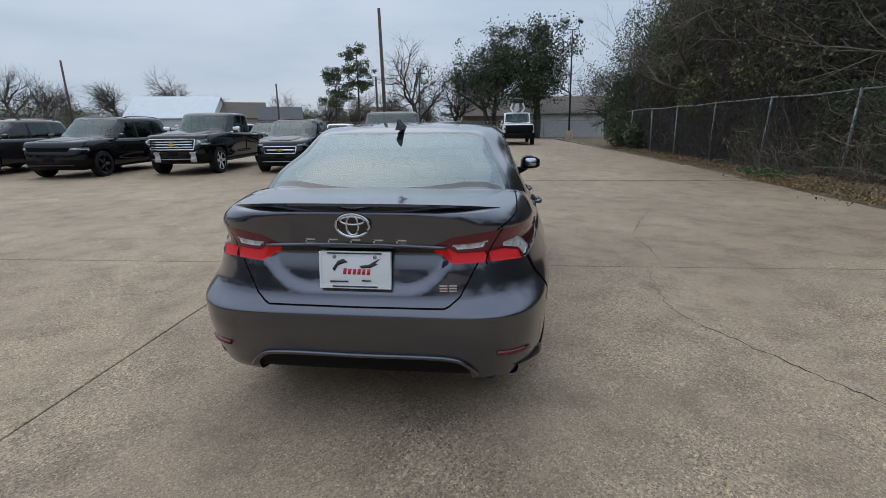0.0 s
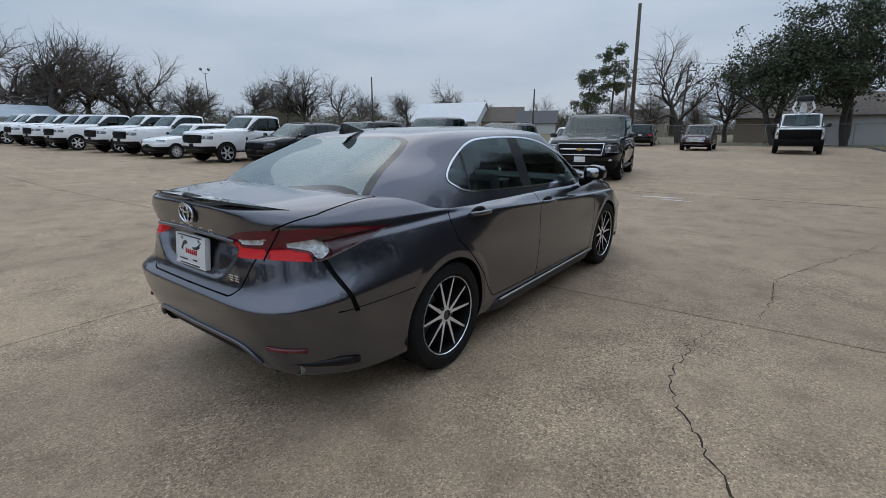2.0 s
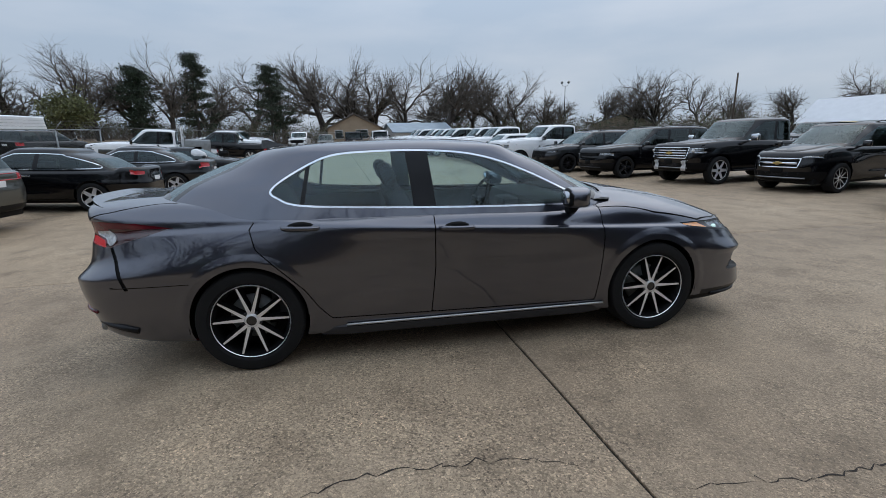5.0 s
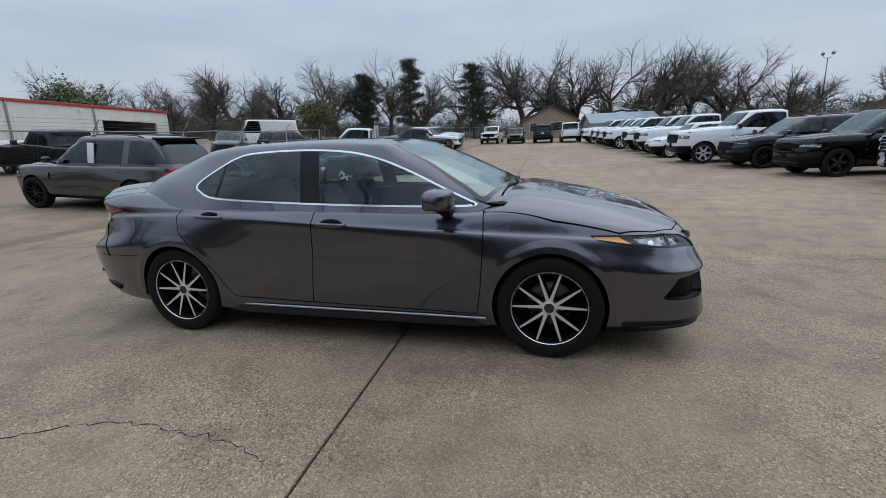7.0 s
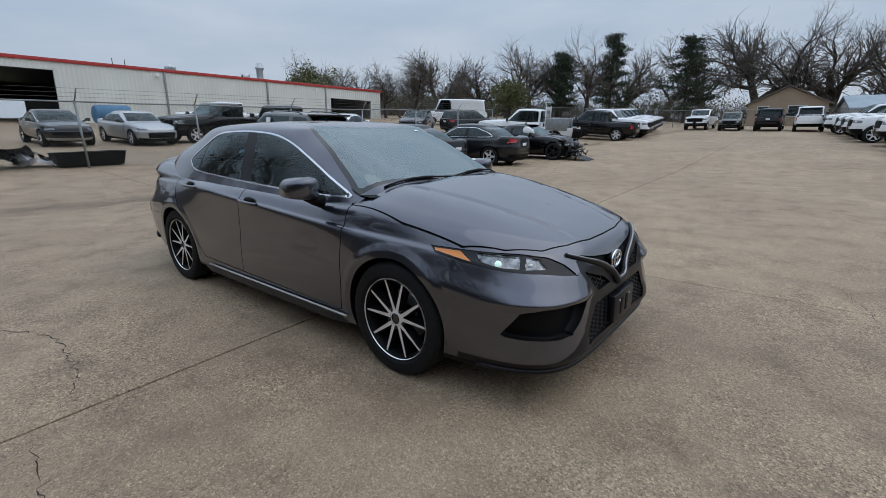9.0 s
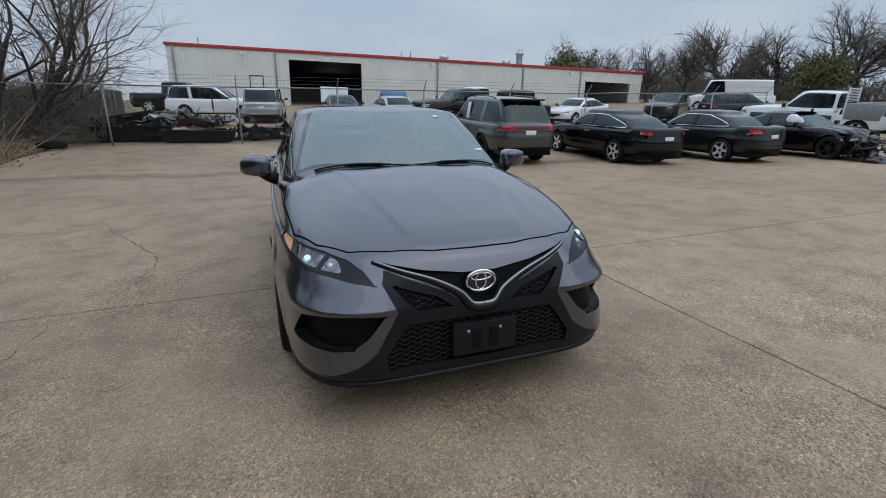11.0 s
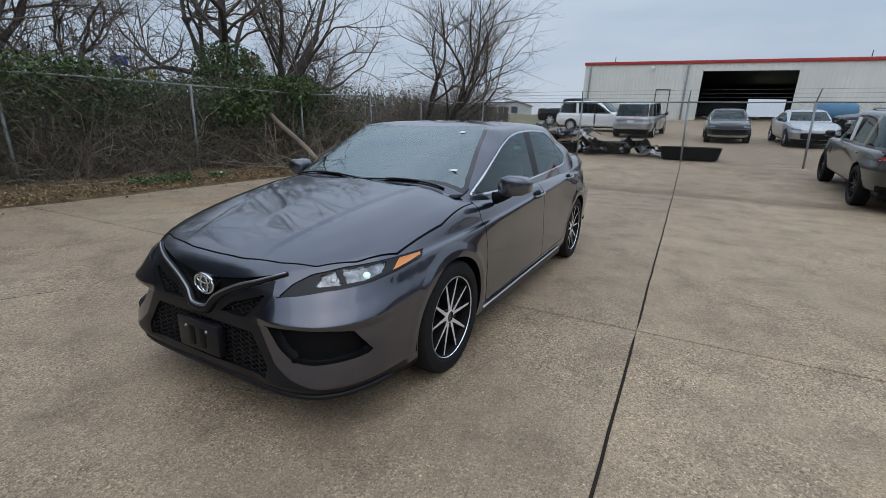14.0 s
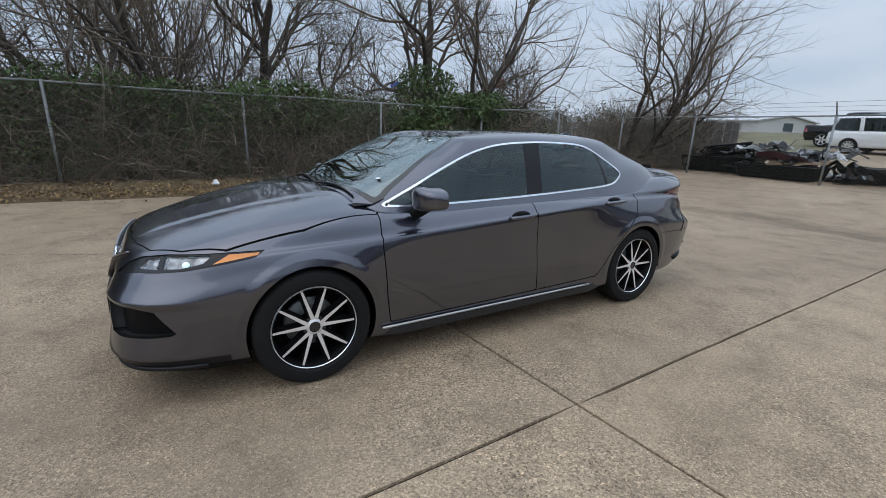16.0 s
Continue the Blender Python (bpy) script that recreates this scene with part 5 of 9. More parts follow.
# dealer plate in its recess
M_INKRED = mat("red print", (0.55, 0.03, 0.05), 0.5, var=0.0)
M_INK = mat("black print", (0.03, 0.03, 0.035), 0.5, var=0.0)
tilt = pose(0, -2.446, 0.822, -6, 0, 0)
bm = bmesh.new()
box(bm, -0.158, -0.006, -0.081, 0.158, 0.02, 0.081, 0.004)
rear_plate = part("rear_plate", bm, M_PLATE, car, "white dealer plate with a red and black mark")
rear_plate.matrix_basis = tilt
bm = bmesh.new()
for a in ((-0.158, -0.009, 0.070, 0.158, -0.005, 0.081), (-0.158, -0.009, -0.081, 0.158, -0.005, -0.066), (-0.158, -0.009, -0.07, -0.150, -0.005, 0.07), (0.150, -0.009, -0.07, 0.158, -0.005, 0.07)):
    box(bm, *a, 0.0)
part("plate_frame", bm, M_PLATE, rear_plate)
bm = bmesh.new()
sheet_xz(bm, [(0.02, 0.02), (0.06, 0.025), (0.115, 0.055), (0.09, 0.03), (0.105, 0.03), (0.07, 0.012), (0.03, 0.01)], -0.0085, 0.003)
part("print_mark", bm, M_INK, rear_plate)
bm = bmesh.new()
sheet_xz(bm, [(-0.10, 0.005), (-0.075, 0.04), (-0.05, 0.05), (-0.03, 0.035), (-0.05, 0.03), (-0.075, 0.02), (-0.09, -0.005)], -0.0085, 0.003)
part("print_mark", bm, M_INK, rear_plate)
for k in range(6):
    bm = bmesh.new()
    x = -0.045 + k * 0.021
    sheet_xz(bm, [(x - 0.008, -0.018), (x - 0.004, 0.006 + 0.004 * (k == 0)), (x + 0.009, 0.006), (x + 0.005, -0.018)], -0.0085, 0.003)
    part("print_mark", bm, M_INKRED, rear_plate)
for x0, x1, z in ((-0.10, 0.10, -0.072), (-0.12, 0.12, 0.075), (0.03, 0.07, -0.045), (-0.11, -0.03, -0.05)):
    bm = bmesh.new()
    sheet_xz(bm, [(x0, z - 0.003), (x1, z - 0.003), (x1, z + 0.003), (x0, z + 0.003)], -0.0115, 0.003)
    part("print_bar", bm, M_INK, rear_plate)
for x in (-0.09, 0.09):
    bm = bmesh.new()
    disc(bm, pose(x, -0.006, 0.058, 0, 0, -90), [(0.0, 0.009), (0.004, 0.007), (0.006, 0.0)], 10)
    part("screw", bm, M_STEEL, rear_plate)

# empty front plate holder
bm = bmesh.new()
box(bm, -0.158, 2.362, 0.318, 0.158, 2.402, 0.478, 0.008)
holder = part("plate_holder", bm, M_TRIM, car, "empty black front plate holder")
for x in (-0.042, 0.042):
    bm = bmesh.new()
    box(bm, x - 0.022, 2.397, 0.345, x + 0.022, 2.405, 0.445, 0.006)
    part("holder_slot", bm, M_BLACK, holder)
for x in (-0.075, 0.085):
    bm = bmesh.new()
    disc(bm, pose(x, 2.402, 0.437, 0, 0, 90), [(0.0, 0.009), (0.006, 0.007), (0.008, 0.0)], 10)
    part("screw", bm, M_STEEL, holder)

# aerial fin
bm = bmesh.new()
for sx in (1, -1):
    a = [bm.verts.new(c) for c in ((sx * 0.022, -1.40, 1.398), (sx * 0.004, -1.395, 1.462), (sx * 0.004, -1.36, 1.466), (sx * 0.010, -1.24, 1.428), (sx * 0.016, -1.20, 1.420))]
    bm.faces.new(a if sx > 0 else a[::-1])
    rows.append(a)
A, B = rows[-2], rows[-1]
for i in range(4):
    bm.faces.new((A[i], B[i], B[i + 1], A[i + 1]))
fix_normals(bm)
part("aerial_fin", bm, M_GLOSSBLACK, car, "black shark-fin aerial")

# scuttle and wipers
bm = bmesh.new()
prev = None
for k in range(31):
    x = -0.74 + 1.48 * k / 30
    e = (x / 0.74) ** 2
    ring = [bm.verts.new((x, y - 0.13 * e ** 2, z - 0.055 * e)) for y, z in ((1.24, 1.040), (1.12, 1.045), (1.05, 1.075))]
    if prev:
        for a in range(2):
            bm.faces.new((prev[a], prev[a + 1], ring[a + 1], ring[a]))
    prev = ring
fix_normals(bm)
part("scuttle", bm, M_BLACK, car, "black plastic scuttle")
for x0, x1 in ((0.62, -0.02), (-0.02, -0.64)):
    bm = bmesh.new()
    pts = []
    for k in range(12):
        x = x0 + (x1 - x0) * k / 11
        hit = GREF.ray_cast(Vector((x, 1.135 - 0.10 * (x / 0.74) ** 4 - 0.035 * math.sin(k / 11 * 3.1), 3)), Vector((0, 0, -1)))[0]
        if hit is not None:
            pts.append(hit + Vector((0, 0.006, 0.007)))
    tube(bm, pts, [0.006 + 0.003 * (3 < k < 8) for k in range(len(pts))], 6)
    wp = part("wiper", bm, M_BLACK, car)
# windscreen stickers and sensor housing
def on_screen(x, y):
    h = GREF.ray_cast(Vector((x, y, 3)), Vector((0, 0, -1)))
    return h[0], h[1]


for x, y, w, h in ((-0.42, 0.42, 0.020, 0.014), (-0.60, 0.90, 0.03, 0.011)):
    p, nn = on_screen(x, y)
    bm = bmesh.new()
    t = Vector((1, 0, 0))
    u = nn.cross(t).normalized()
    bm.faces.new([bm.verts.new(p + nn * 0.004 + t * a * w + u * b * h) for a, b in ((-1, -1), (1, -1), (1, 1), (-1, 1))])
    part("sticker", bm, M_PLATE, car, "small white windscreen sticker")
p, nn = on_screen(0.0, 0.44)
bm = bmesh.new()
box(bm, -0.085, -0.09, -0.05, 0.085, 0.07, -0.008, 0.012, Matrix.Translation(p) @ nn.to_track_quat("Z", "Y").to_matrix().to_4x4())
part("sensor_housing", bm, M_BLACK, car)

# cabin
bm = bmesh.new()
box(bm, -0.72, -1.0, 0.30, 0.72, 1.0, 0.36, 0.01)
for sx in (1, -1):
    box(bm, min(sx * 0.70, sx * 0.77), -1.3, 0.3, max(sx * 0.70, sx * 0.77), 1.0, 0.96, 0.02)
box(bm, -0.62, -1.95, 0.98, 0.62, -1.35, 1.03, 0.02)
part("cabin_lining", bm, M_INTERIOR, car)
bm = bmesh.new()
box(bm, -0.72, 0.62, 0.72, 0.72, 1.05, 0.985, 0.06)
box(bm, -0.16, 0.50, 0.70, 0.16, 0.70, 0.95, 0.03)
part("dashboard", bm, M_DASH, car)
bm = bmesh.new()
c = Vector((-0.37, 0.42, 0.90))
ax_ = pose(0, 0, 0, 65, 0, 0)
pts = [c + ax_ @ Vector((0.185 * math.cos(2 * math.pi * k / 28), 0.185 * math.sin(2 * math.pi * k / 28), 0)) for k in range(29)]
tube(bm, pts, 0.015, 8, False)
for a in (0, 180, 270):
    tube(bm, [c, c + ax_ @ Vector((0.18 * math.cos(radians(a)), 0.18 * math.sin(radians(a)), 0))], 0.018, 6)
part("steering_wheel", bm, M_BLACK, car)


def seat(x, y, w, name):
    bm = bmesh.new()
    box(bm, x - w, y - 0.25, 0.42, x + w, y + 0.27, 0.58, 0.06)
    R = Matrix.Translation((x, y - 0.24, 0.5)) @ pose(0, 0, 0, 20, 0, 0)
    box(bm, -w, -0.08, 0.0, w, 0.08, 0.62, 0.06, R)
    st = part(name, bm, M_INTERIOR, car)
    for hx in ((0,) if w < 0.3 else (-0.35, 0.35)):
        b2 = bmesh.new()
        box(b2, hx - 0.12, -0.06, 0.66, hx + 0.12, 0.05, 0.83, 0.045, R)
        tube(b2, [R @ Vector((hx - 0.05, 0, 0.58)), R @ Vector((hx - 0.05, 0, 0.7))], 0.007, 6)
        tube(b2, [R @ Vector((hx + 0.05, 0, 0.58)), R @ Vector((hx + 0.05, 0, 0.7))], 0.007, 6)
        part("head_restraint", b2, M_INTERIOR, st)


seat(0.37, 0.02, 0.25, "front_seat")
seat(-0.37, 0.02, 0.25, "front_seat")
seat(0.0, -0.92, 0.62, "rear_bench")

# ---- other vehicles ----
M_BRASS = mat("gold emblem", (0.6, 0.45, 0.18), 0.3, 0.8, var=0.05)
M_FARSCREEN = glass_mat("parked car windscreen", (0.40, 0.52, 0.55), 0.02, ior=1.42)


def vehicle(name, label, category, paint, L=5.1, W=0.97, H=1.8, wb=3.0, fo=0.95, r=0.38, zb=1.08, zh0=0.95, zh1=1.08, zd=None, cowl=0.85, ws_top=0.25,
            roof_r=None, back=None, style="suv", roofw=0.80, rim=None, spokes=10, grille=(0.55, 0.62, 0.88), lamp=(0.62, 0.93, 0.78, 0.88), chrome=False,
            rims="plain", pillars=(), sill=0.30, nose=6.0, tail=(0.62, 0.95, 0.85, 1.05), trim=None, glass=None, rails=False, boards=False, surround=False, spoiler=False, tailbar=False, bars=3, fogs=False, front_plate=False, low=0.24):
    """A parked vehicle: body skin, cabin with glass, lamps, grille, bumpers, mirrors and wheels. Forward is +y, the origin on the ground between the axles."""
    v = thing(name, label, category)
    yf = wb / 2 + fo
    yr = yf - L
    zd = zb if zd is None else zd
    back = yr + 0.12 if back is None else back
    roof_r = yr + 0.35 if roof_r is None else roof_r
    glass = glass or M_DARKGLASS
    nr = 6.5 if style != "sedan" else 5
    zm = sill + (zb - sill) * 0.5
    crown = 0.035 if style != "sedan" else 0.02
    ti = 2.0 if style == "sedan" else 1.0
    sh = [(yr, 0.0), (-wb / 2, 0.010), (0.0, -0.016), (wb / 2, 0.010), (yf, 0.0)]
    body = [
        (W * 0.80, yr + 0.2, yf - 0.2, nr, nose, [(yr, sill + 0.05), (yf, sill - 0.02)]),
        (W * 0.94, yr + 0.06, yf - 0.09, nr, nose, [(yr, sill + 0.09), (yf, sill + 0.02)]),
        (W * 0.975, yr + 0.015, yf - 0.02, nr, nose, [(yr, sill + 0.20), (yf, sill + 0.14)]),
        (W * 0.985, yr, yf, nr, nose, [(yr, zm - 0.10), (yf, zm - 0.12)], sh),
        (W * 0.998, yr, yf - 0.005, nr, nose, [(yr, zm + 0.06), (yf, zm + 0.02)], sh),
        (W * 0.985, yr + 0.02, yf - 0.035, nr, nose, [(yr, zb - 0.20), (cowl, zb - 0.17), (yf, zh0 - 0.17)]),
        (W * 0.965, yr + 0.03 * ti, yf - 0.06, nr, nose, [(yr, zd - 0.06), (back - 0.02, zd - 0.06), (back + 0.1, zb - 0.06), (cowl, zb - 0.07), (yf, zh0 - 0.06)]),
        (W * 0.925, yr + 0.045 * ti, yf - 0.10, nr, nose, [(yr, zd - 0.015), (back - 0.02, zd - 0.015), (back + 0.1, zb - 0.01), (cowl, zh1 - 0.05), (yf, zh0 - 0.01)]),
        (W * 0.84, yr + 0.07 * ti, yf - 0.15, nr, nose, [(yr, zd + 0.005), (back - 0.02, zd + 0.005), (back + 0.1, zb + 0.01), (cowl, zh1 - 0.02), (yf, zh0 + 0.012)]),
        (W * 0.62, yr + 0.12, yf - 0.2, nr, nose, [(yr, zd + 0.01), (back, zb + 0.02), (cowl, zh1 - 0.005), (yf, zh0 + 0.018)]),
        (W * 0.56, yr + 0.13, yf - 0.21, nr, nose, [(yr, zd + 0.012), (back, zb + 0.02), (cowl, zh1 + crown * 0.8), (yf, zh0 + 0.028)]),
        (0.0, yr + 0.2, yf - 0.3, 2, 2, [(yr, zd + 0.02), (back, zb + 0.02), (cowl, zh1 + crown * 1.3), (yf, zh0 + 0.045)]),
    ]
    bm = ring_surface(body, 40, 4)
    fix_normals(bm)
    ax = wb / 2
    ra = r + 0.055
    for s in (-1, 1):
        fn = lambda C, s=s: np.where(np.abs(C[:, 0]) > W * 0.55, np.hypot(C[:, 1] - s * ax, C[:, 2] - r) - ra, 1.0)
        cut(bm, fn)
        take(bm, lambda C, N, fn=fn: fn(C) < 0).free()
    take(bm, lambda C, N: (np.abs(C[:, 0]) < W * 0.86) & (C[:, 1] > back + 0.06) & (C[:, 1] < cowl - 0.06) & (C[:, 2] > zb - 0.1)).free()
    ref = BVHTree.FromBMesh(bm)
    if style == "pickup":
        bed = lambda C: np.maximum(np.abs(C[:, 0]) - W * 0.84, np.maximum(C[:, 1] - (back - 0.06), yr + 0.12 - C[:, 1]))
        cut(bm, lambda C: np.where(C[:, 2] > zd - 0.1, bed(C), 1.0))
        bm.normal_update()
        part("truck_bed", take(bm, lambda C, N: (C[:, 2] > zd - 0.1) & (bed(C) < 0), 0.48), M_BLACK, v, "black lined load bed")
    g0, g1, g2 = grille
    gp = [(-0.001, g1), (W * g0, g1 + 0.01), (W * (g0 + 0.03), g2), (-0.001, g2 + 0.01)]
    l0, l1, l2, l3 = lamp
    hp = [(W * l0, l2 + 0.02), (W * l1, l2), (W * 1.1, l2 + 0.02), (W * 1.1, l3 + 0.01), (W * l1, l3), (W * l0, l3 - 0.01)]
    lowp = [(-0.001, sill + low), (W * 0.9, sill + low + 0.02), (W * 1.1, sill + low - 0.04), (W * 1.1, 0), (-0.001, 0)]
    t0, t1, t2, t3 = tail
    tp = [(W * t0, t2 + 0.02), (W * 1.1, t2), (W * 1.1, t3), (W * t0, t3 - 0.02)]
    zfr, zre = (lambda C: C[:, 1] > yf - 0.42), (lambda C: C[:, 1] < yr + 0.3)
    for P, z in ((gp, zfr), (hp, zfr), (lowp, lambda C: C[:, 1] > yf - 0.5), (tp, zre)):
        cut(bm, in_zone(lambda C, P=P: poly_sd(P, axz(C)), z))
    cut(bm, in_zone(lambda C: C[:, 2] - (sill + 0.2), zre))
    seams = [[(p, zb + 0.1), (p + 0.01, zb - 0.3), (p, sill + 0.12)] for p in pillars]
    door0 = cowl - 0.20
    seams.append([(door0, zb - 0.02), (door0 + 0.04, zb - 0.3), (door0, sill + 0.12)])
    hoodl = lambda C: np.where(C[:, 1] < yf - 0.22, np.abs(np.abs(C[:, 0]) - W * 0.865), 1.0)
    zhd = lambda C: (C[:, 1] > cowl) & (C[:, 2] > zh0 - 0.12)
    cut(bm, in_zone(lambda C: hoodl(C) - 0.006, zhd))
    for sl in seams:
        cut(bm, in_zone(lambda C, sl=sl: line_d(sl, C[:, 1:3]) - 0.005, lambda C: np.abs(C[:, 0]) > W * 0.6))
    bm.normal_update()
    g = part("grille", take(bm, lambda C, N: zfr(C) & (poly_sd(gp, axz(C)) < 0), 0.03), M_BLACK, v, "dark grille")
    def on_nose(x, z, d=0.0):
        h = ref.ray_cast(Vector((x, yf + 2, z)), Vector((0, -1, 0)))[0]
        return None if h is None else h + Vector((0, d, 0))

    nbar = bars if chrome else 5
    for k in range(nbar):
        z = g1 + (g2 - g1) * (k + 1) / (nbar + 1)
        pts = [on_nose(W * g0 * q, z, -0.004) for q in (-0.97, -0.6, -0.2, 0.2, 0.6, 0.97)]
        pts = [p for p in pts if p is not None]
        if len(pts) > 1:
            b2 = bmesh.new()
            tube(b2, pts, (0.03 if bars == 1 else 0.021) if chrome else 0.007, 6)
            part("grille_bar", b2, M_CHROME if chrome else M_BLACK, g)
    if chrome:
        loop = [(q * W * (g0 + 0.01), g1) for q in (-1, -0.5, 0, 0.5, 1)] + [(q * W * (g0 + 0.035), g2 + 0.005) for q in (1, 0.5, 0, -0.5, -1)]
        pts = [on_nose(x, z, -0.002) for x, z in loop + loop[:1]]
        pts = [p for p in pts if p is not None]
        b2 = bmesh.new()
        tube(b2, pts, 0.02, 6, False)
        part("grille_frame", b2, M_CHROME, g, "chrome grille surround")
        pe = on_nose(0, (g1 + g2) / 2, 0.012)
        b2 = bmesh.new()
        box(b2, -0.11, pe.y, pe.z - 0.022, 0.11, pe.y + 0.015, pe.z + 0.022, 0.006)
        box(b2, -0.045, pe.y, pe.z - 0.04, 0.045, pe.y + 0.015, pe.z + 0.04, 0.006)
        part("emblem", b2, M_BRASS, g, "gold emblem")
    if fogs:
        for sx in (1, -1):
            pe = on_nose(sx * W * 0.74, sill + 0.27)
            if pe is not None:
                b2 = bmesh.new()
                box(b2, pe.x - 0.075, pe.y - 0.03, pe.z - 0.025, pe.x + 0.075, pe.y + 0.008, pe.z + 0.025, 0.01)
                part("fog_lamp", b2, M_CLEARLENS, v, "clear fog lamp")
    for sx in (1, -1):
        pe = on_nose(sx * W * (l0 + 0.10), (l2 + l3) / 2)
        if pe is not None and not (style == "sedan"):
            b2 = bmesh.new()
            bmesh.ops.create_uvsphere(b2, u_segments=12, v_segments=8, radius=min(0.05, (l3 - l2) * 0.33), matrix=Matrix.Translation(pe + Vector((0, -0.015, 0))))
            part("lamp_lens", b2, M_CLEARLENS, v)
            b2 = bmesh.new()
            run = [on_nose(sx * W * q, l3 - 0.022, -0.004) for q in (l0 + 0.02, l0 + 0.08, l0 + 0.14, l0 + 0.20, l0 + 0.26)]
            run = [p for p in run if p is not None]
            if len(run) > 1:
                tube(b2, run, 0.009, 5)
                part("lamp_strip", b2, M_CHROME, v, "bright strip in the headlamp")
            else:
                b2.free()
    if style != "sedan":
        b2 = bmesh.new()
        run = [on_nose(W * q, sill + 0.10, 0.002) for q in (-0.66, -0.5, -0.25, 0.0, 0.25, 0.5, 0.66)]
        run = [p for p in run if p is not None]
        tube(b2, run, 0.02, 6)
        part("skid_strip", b2, M_SATIN if chrome else M_GREYPLASTIC, v)
        b2 = bmesh.new()
        for z in (sill + 0.16, sill + 0.19, sill + 0.22):
            run = [on_nose(W * q, z, -0.002) for q in (-0.55, -0.3, 0.0, 0.3, 0.55)]
            tube(b2, [p for p in run if p is not None], 0.006, 4)
        part("intake_mesh", b2, M_GREYPLASTIC, v)
    for s in (1, -1):
        part("headlamp", take(bm, lambda C, N: zfr(C) & (C[:, 0] * s > 0) & (poly_sd(hp, axz(C)) < 0), 0.006), mat_headlamp(), v, "clear headlamp")
        part("tail_lamp", take(bm, lambda C, N: zre(C) & (C[:, 0] * s > 0) & (poly_sd(tp, axz(C)) < 0), 0.004), M_RED, v, "red tail lamp")
    part("front_bumper", take(bm, lambda C, N: (C[:, 1] > yf - 0.5) & (poly_sd(lowp, axz(C)) < 0)), trim or M_BLACK, v)
    part("rear_bumper", take(bm, lambda C, N: zre(C) & (C[:, 2] < sill + 0.2)), trim or M_BLACK, v)
    for sl in seams:
        for sg in (1, -1):
            part("door_gap", take(bm, lambda C, N: (C[:, 0] * sg > W * 0.6) & (line_d(sl, C[:, 1:3]) < 0.005), 0.01), M_BLACK, v)
    for sg in (1, -1):
        w = take(bm, lambda C, N: zhd(C) & (C[:, 0] * sg > 0) & (hoodl(C) < 0.006), 0.008)
        if len(w.faces):
            part("hood_gap", w, M_BLACK, v)
        else:
            w.free()
    thicken(bm, 0.03)
    part("body", bm, paint, v)
    # cabin
    wr = W * roofw
    fe = 4.4 if style != "van" else 6
    dz = H - zb
    cab = [
        (W * 0.925, back - 0.03, cowl + 0.07, nr, fe, [(back, zb - 0.05), (cowl - 0.3, zb - 0.05), (cowl, zh1 - 0.03)]),
        (W * 0.905, back + (roof_r - back) * 0.14, cowl - (cowl - ws_top) * 0.14, nr, fe, [(back, zb + 0.14 * dz), (cowl, zb + 0.16 * dz)]),
        (W * 0.45 + wr * 0.52, back + (roof_r - back) * 0.52, cowl - (cowl - ws_top) * 0.56, nr, fe, [(back, zb + dz * 0.54), (cowl, zb + dz * 0.55)]),
        (wr * 1.035, roof_r - 0.04, ws_top + 0.10, nr, fe, [(roof_r, H - 0.125), (0.5 * (roof_r + ws_top), H - 0.085), (ws_top, H - 0.105)]),
        (wr * 0.97, roof_r + 0.01, ws_top + 0.01, nr, fe, [(roof_r, H - 0.075), (0.5 * (roof_r + ws_top), H - 0.045), (ws_top, H - 0.06)]),
        (wr * 0.82, roof_r + 0.08, ws_top - 0.08, 6, fe, [(roof_r, H - 0.045), (0.5 * (roof_r + ws_top), H - 0.018), (ws_top, H - 0.032)]),
        (wr * 0.5, roof_r + 0.2, ws_top - 0.2, 5, 5, [(roof_r, H - 0.022), (0.5 * (roof_r + ws_top), H - 0.004), (ws_top, H - 0.015)]),
        (0.0, roof_r + 0.35, ws_top - 0.35, 2, 2, [(roof_r, H - 0.015), (0.5 * (roof_r + ws_top), H), (ws_top, H - 0.008)]),
    ]
    gb = ring_surface(cab, 44, 4)
    fix_normals(gb)
    zt = H - (0.13 if style != "sedan" else 0.155)
    glass_y = lambda C: cowl - (cowl - ws_top) * np.clip((C[:, 2] - zb) / (H - 0.06 - zb), 0, 1)
    glass_r = lambda C: back + (roof_r - back) * np.clip((C[:, 2] - zb) / (H - 0.06 - zb), 0, 1)
    fy = lambda z: cowl - (cowl - ws_top) * min(1, max(0, (z - zb) / (H - 0.06 - zb)))
    ry = lambda z: back + (roof_r - back) * min(1, max(0, (z - zb) / (H - 0.06 - zb)))
    dr = {"van": 3.6, "sedan": 0.30}.get(style, 0.16)
    zlo = zb + 0.03
    SG = smooth_poly([(fy(zlo) - 0.24, zlo), (fy(zlo) - 0.26, zlo + 0.03), (fy(zt - 0.2) - 0.20, zt - 0.2), (fy(zt) - 0.24, zt - 0.02), (fy(zt) - 0.34, zt), ((fy(zt) + ry(zt)) / 2, zt + 0.012), (ry(zt) + dr + 0.10, zt - 0.005),
                      (ry(zt) + dr, zt - 0.04), ((ry(zt) + ry(zlo)) / 2 + dr, (zt + zlo) / 2 + 0.03), (ry(zlo) + dr + 0.03, zlo + 0.07), (ry(zlo) + dr + 0.12, zlo + 0.025), ((fy(zlo) + ry(zlo)) / 2, zlo + 0.005)], 3)
    sd_side = lambda C: poly_sd(SG, C[:, 1:3])
    zg = lambda C: np.abs(C[:, 0]) > wr * (0.9 if style != "sedan" else 0.72)
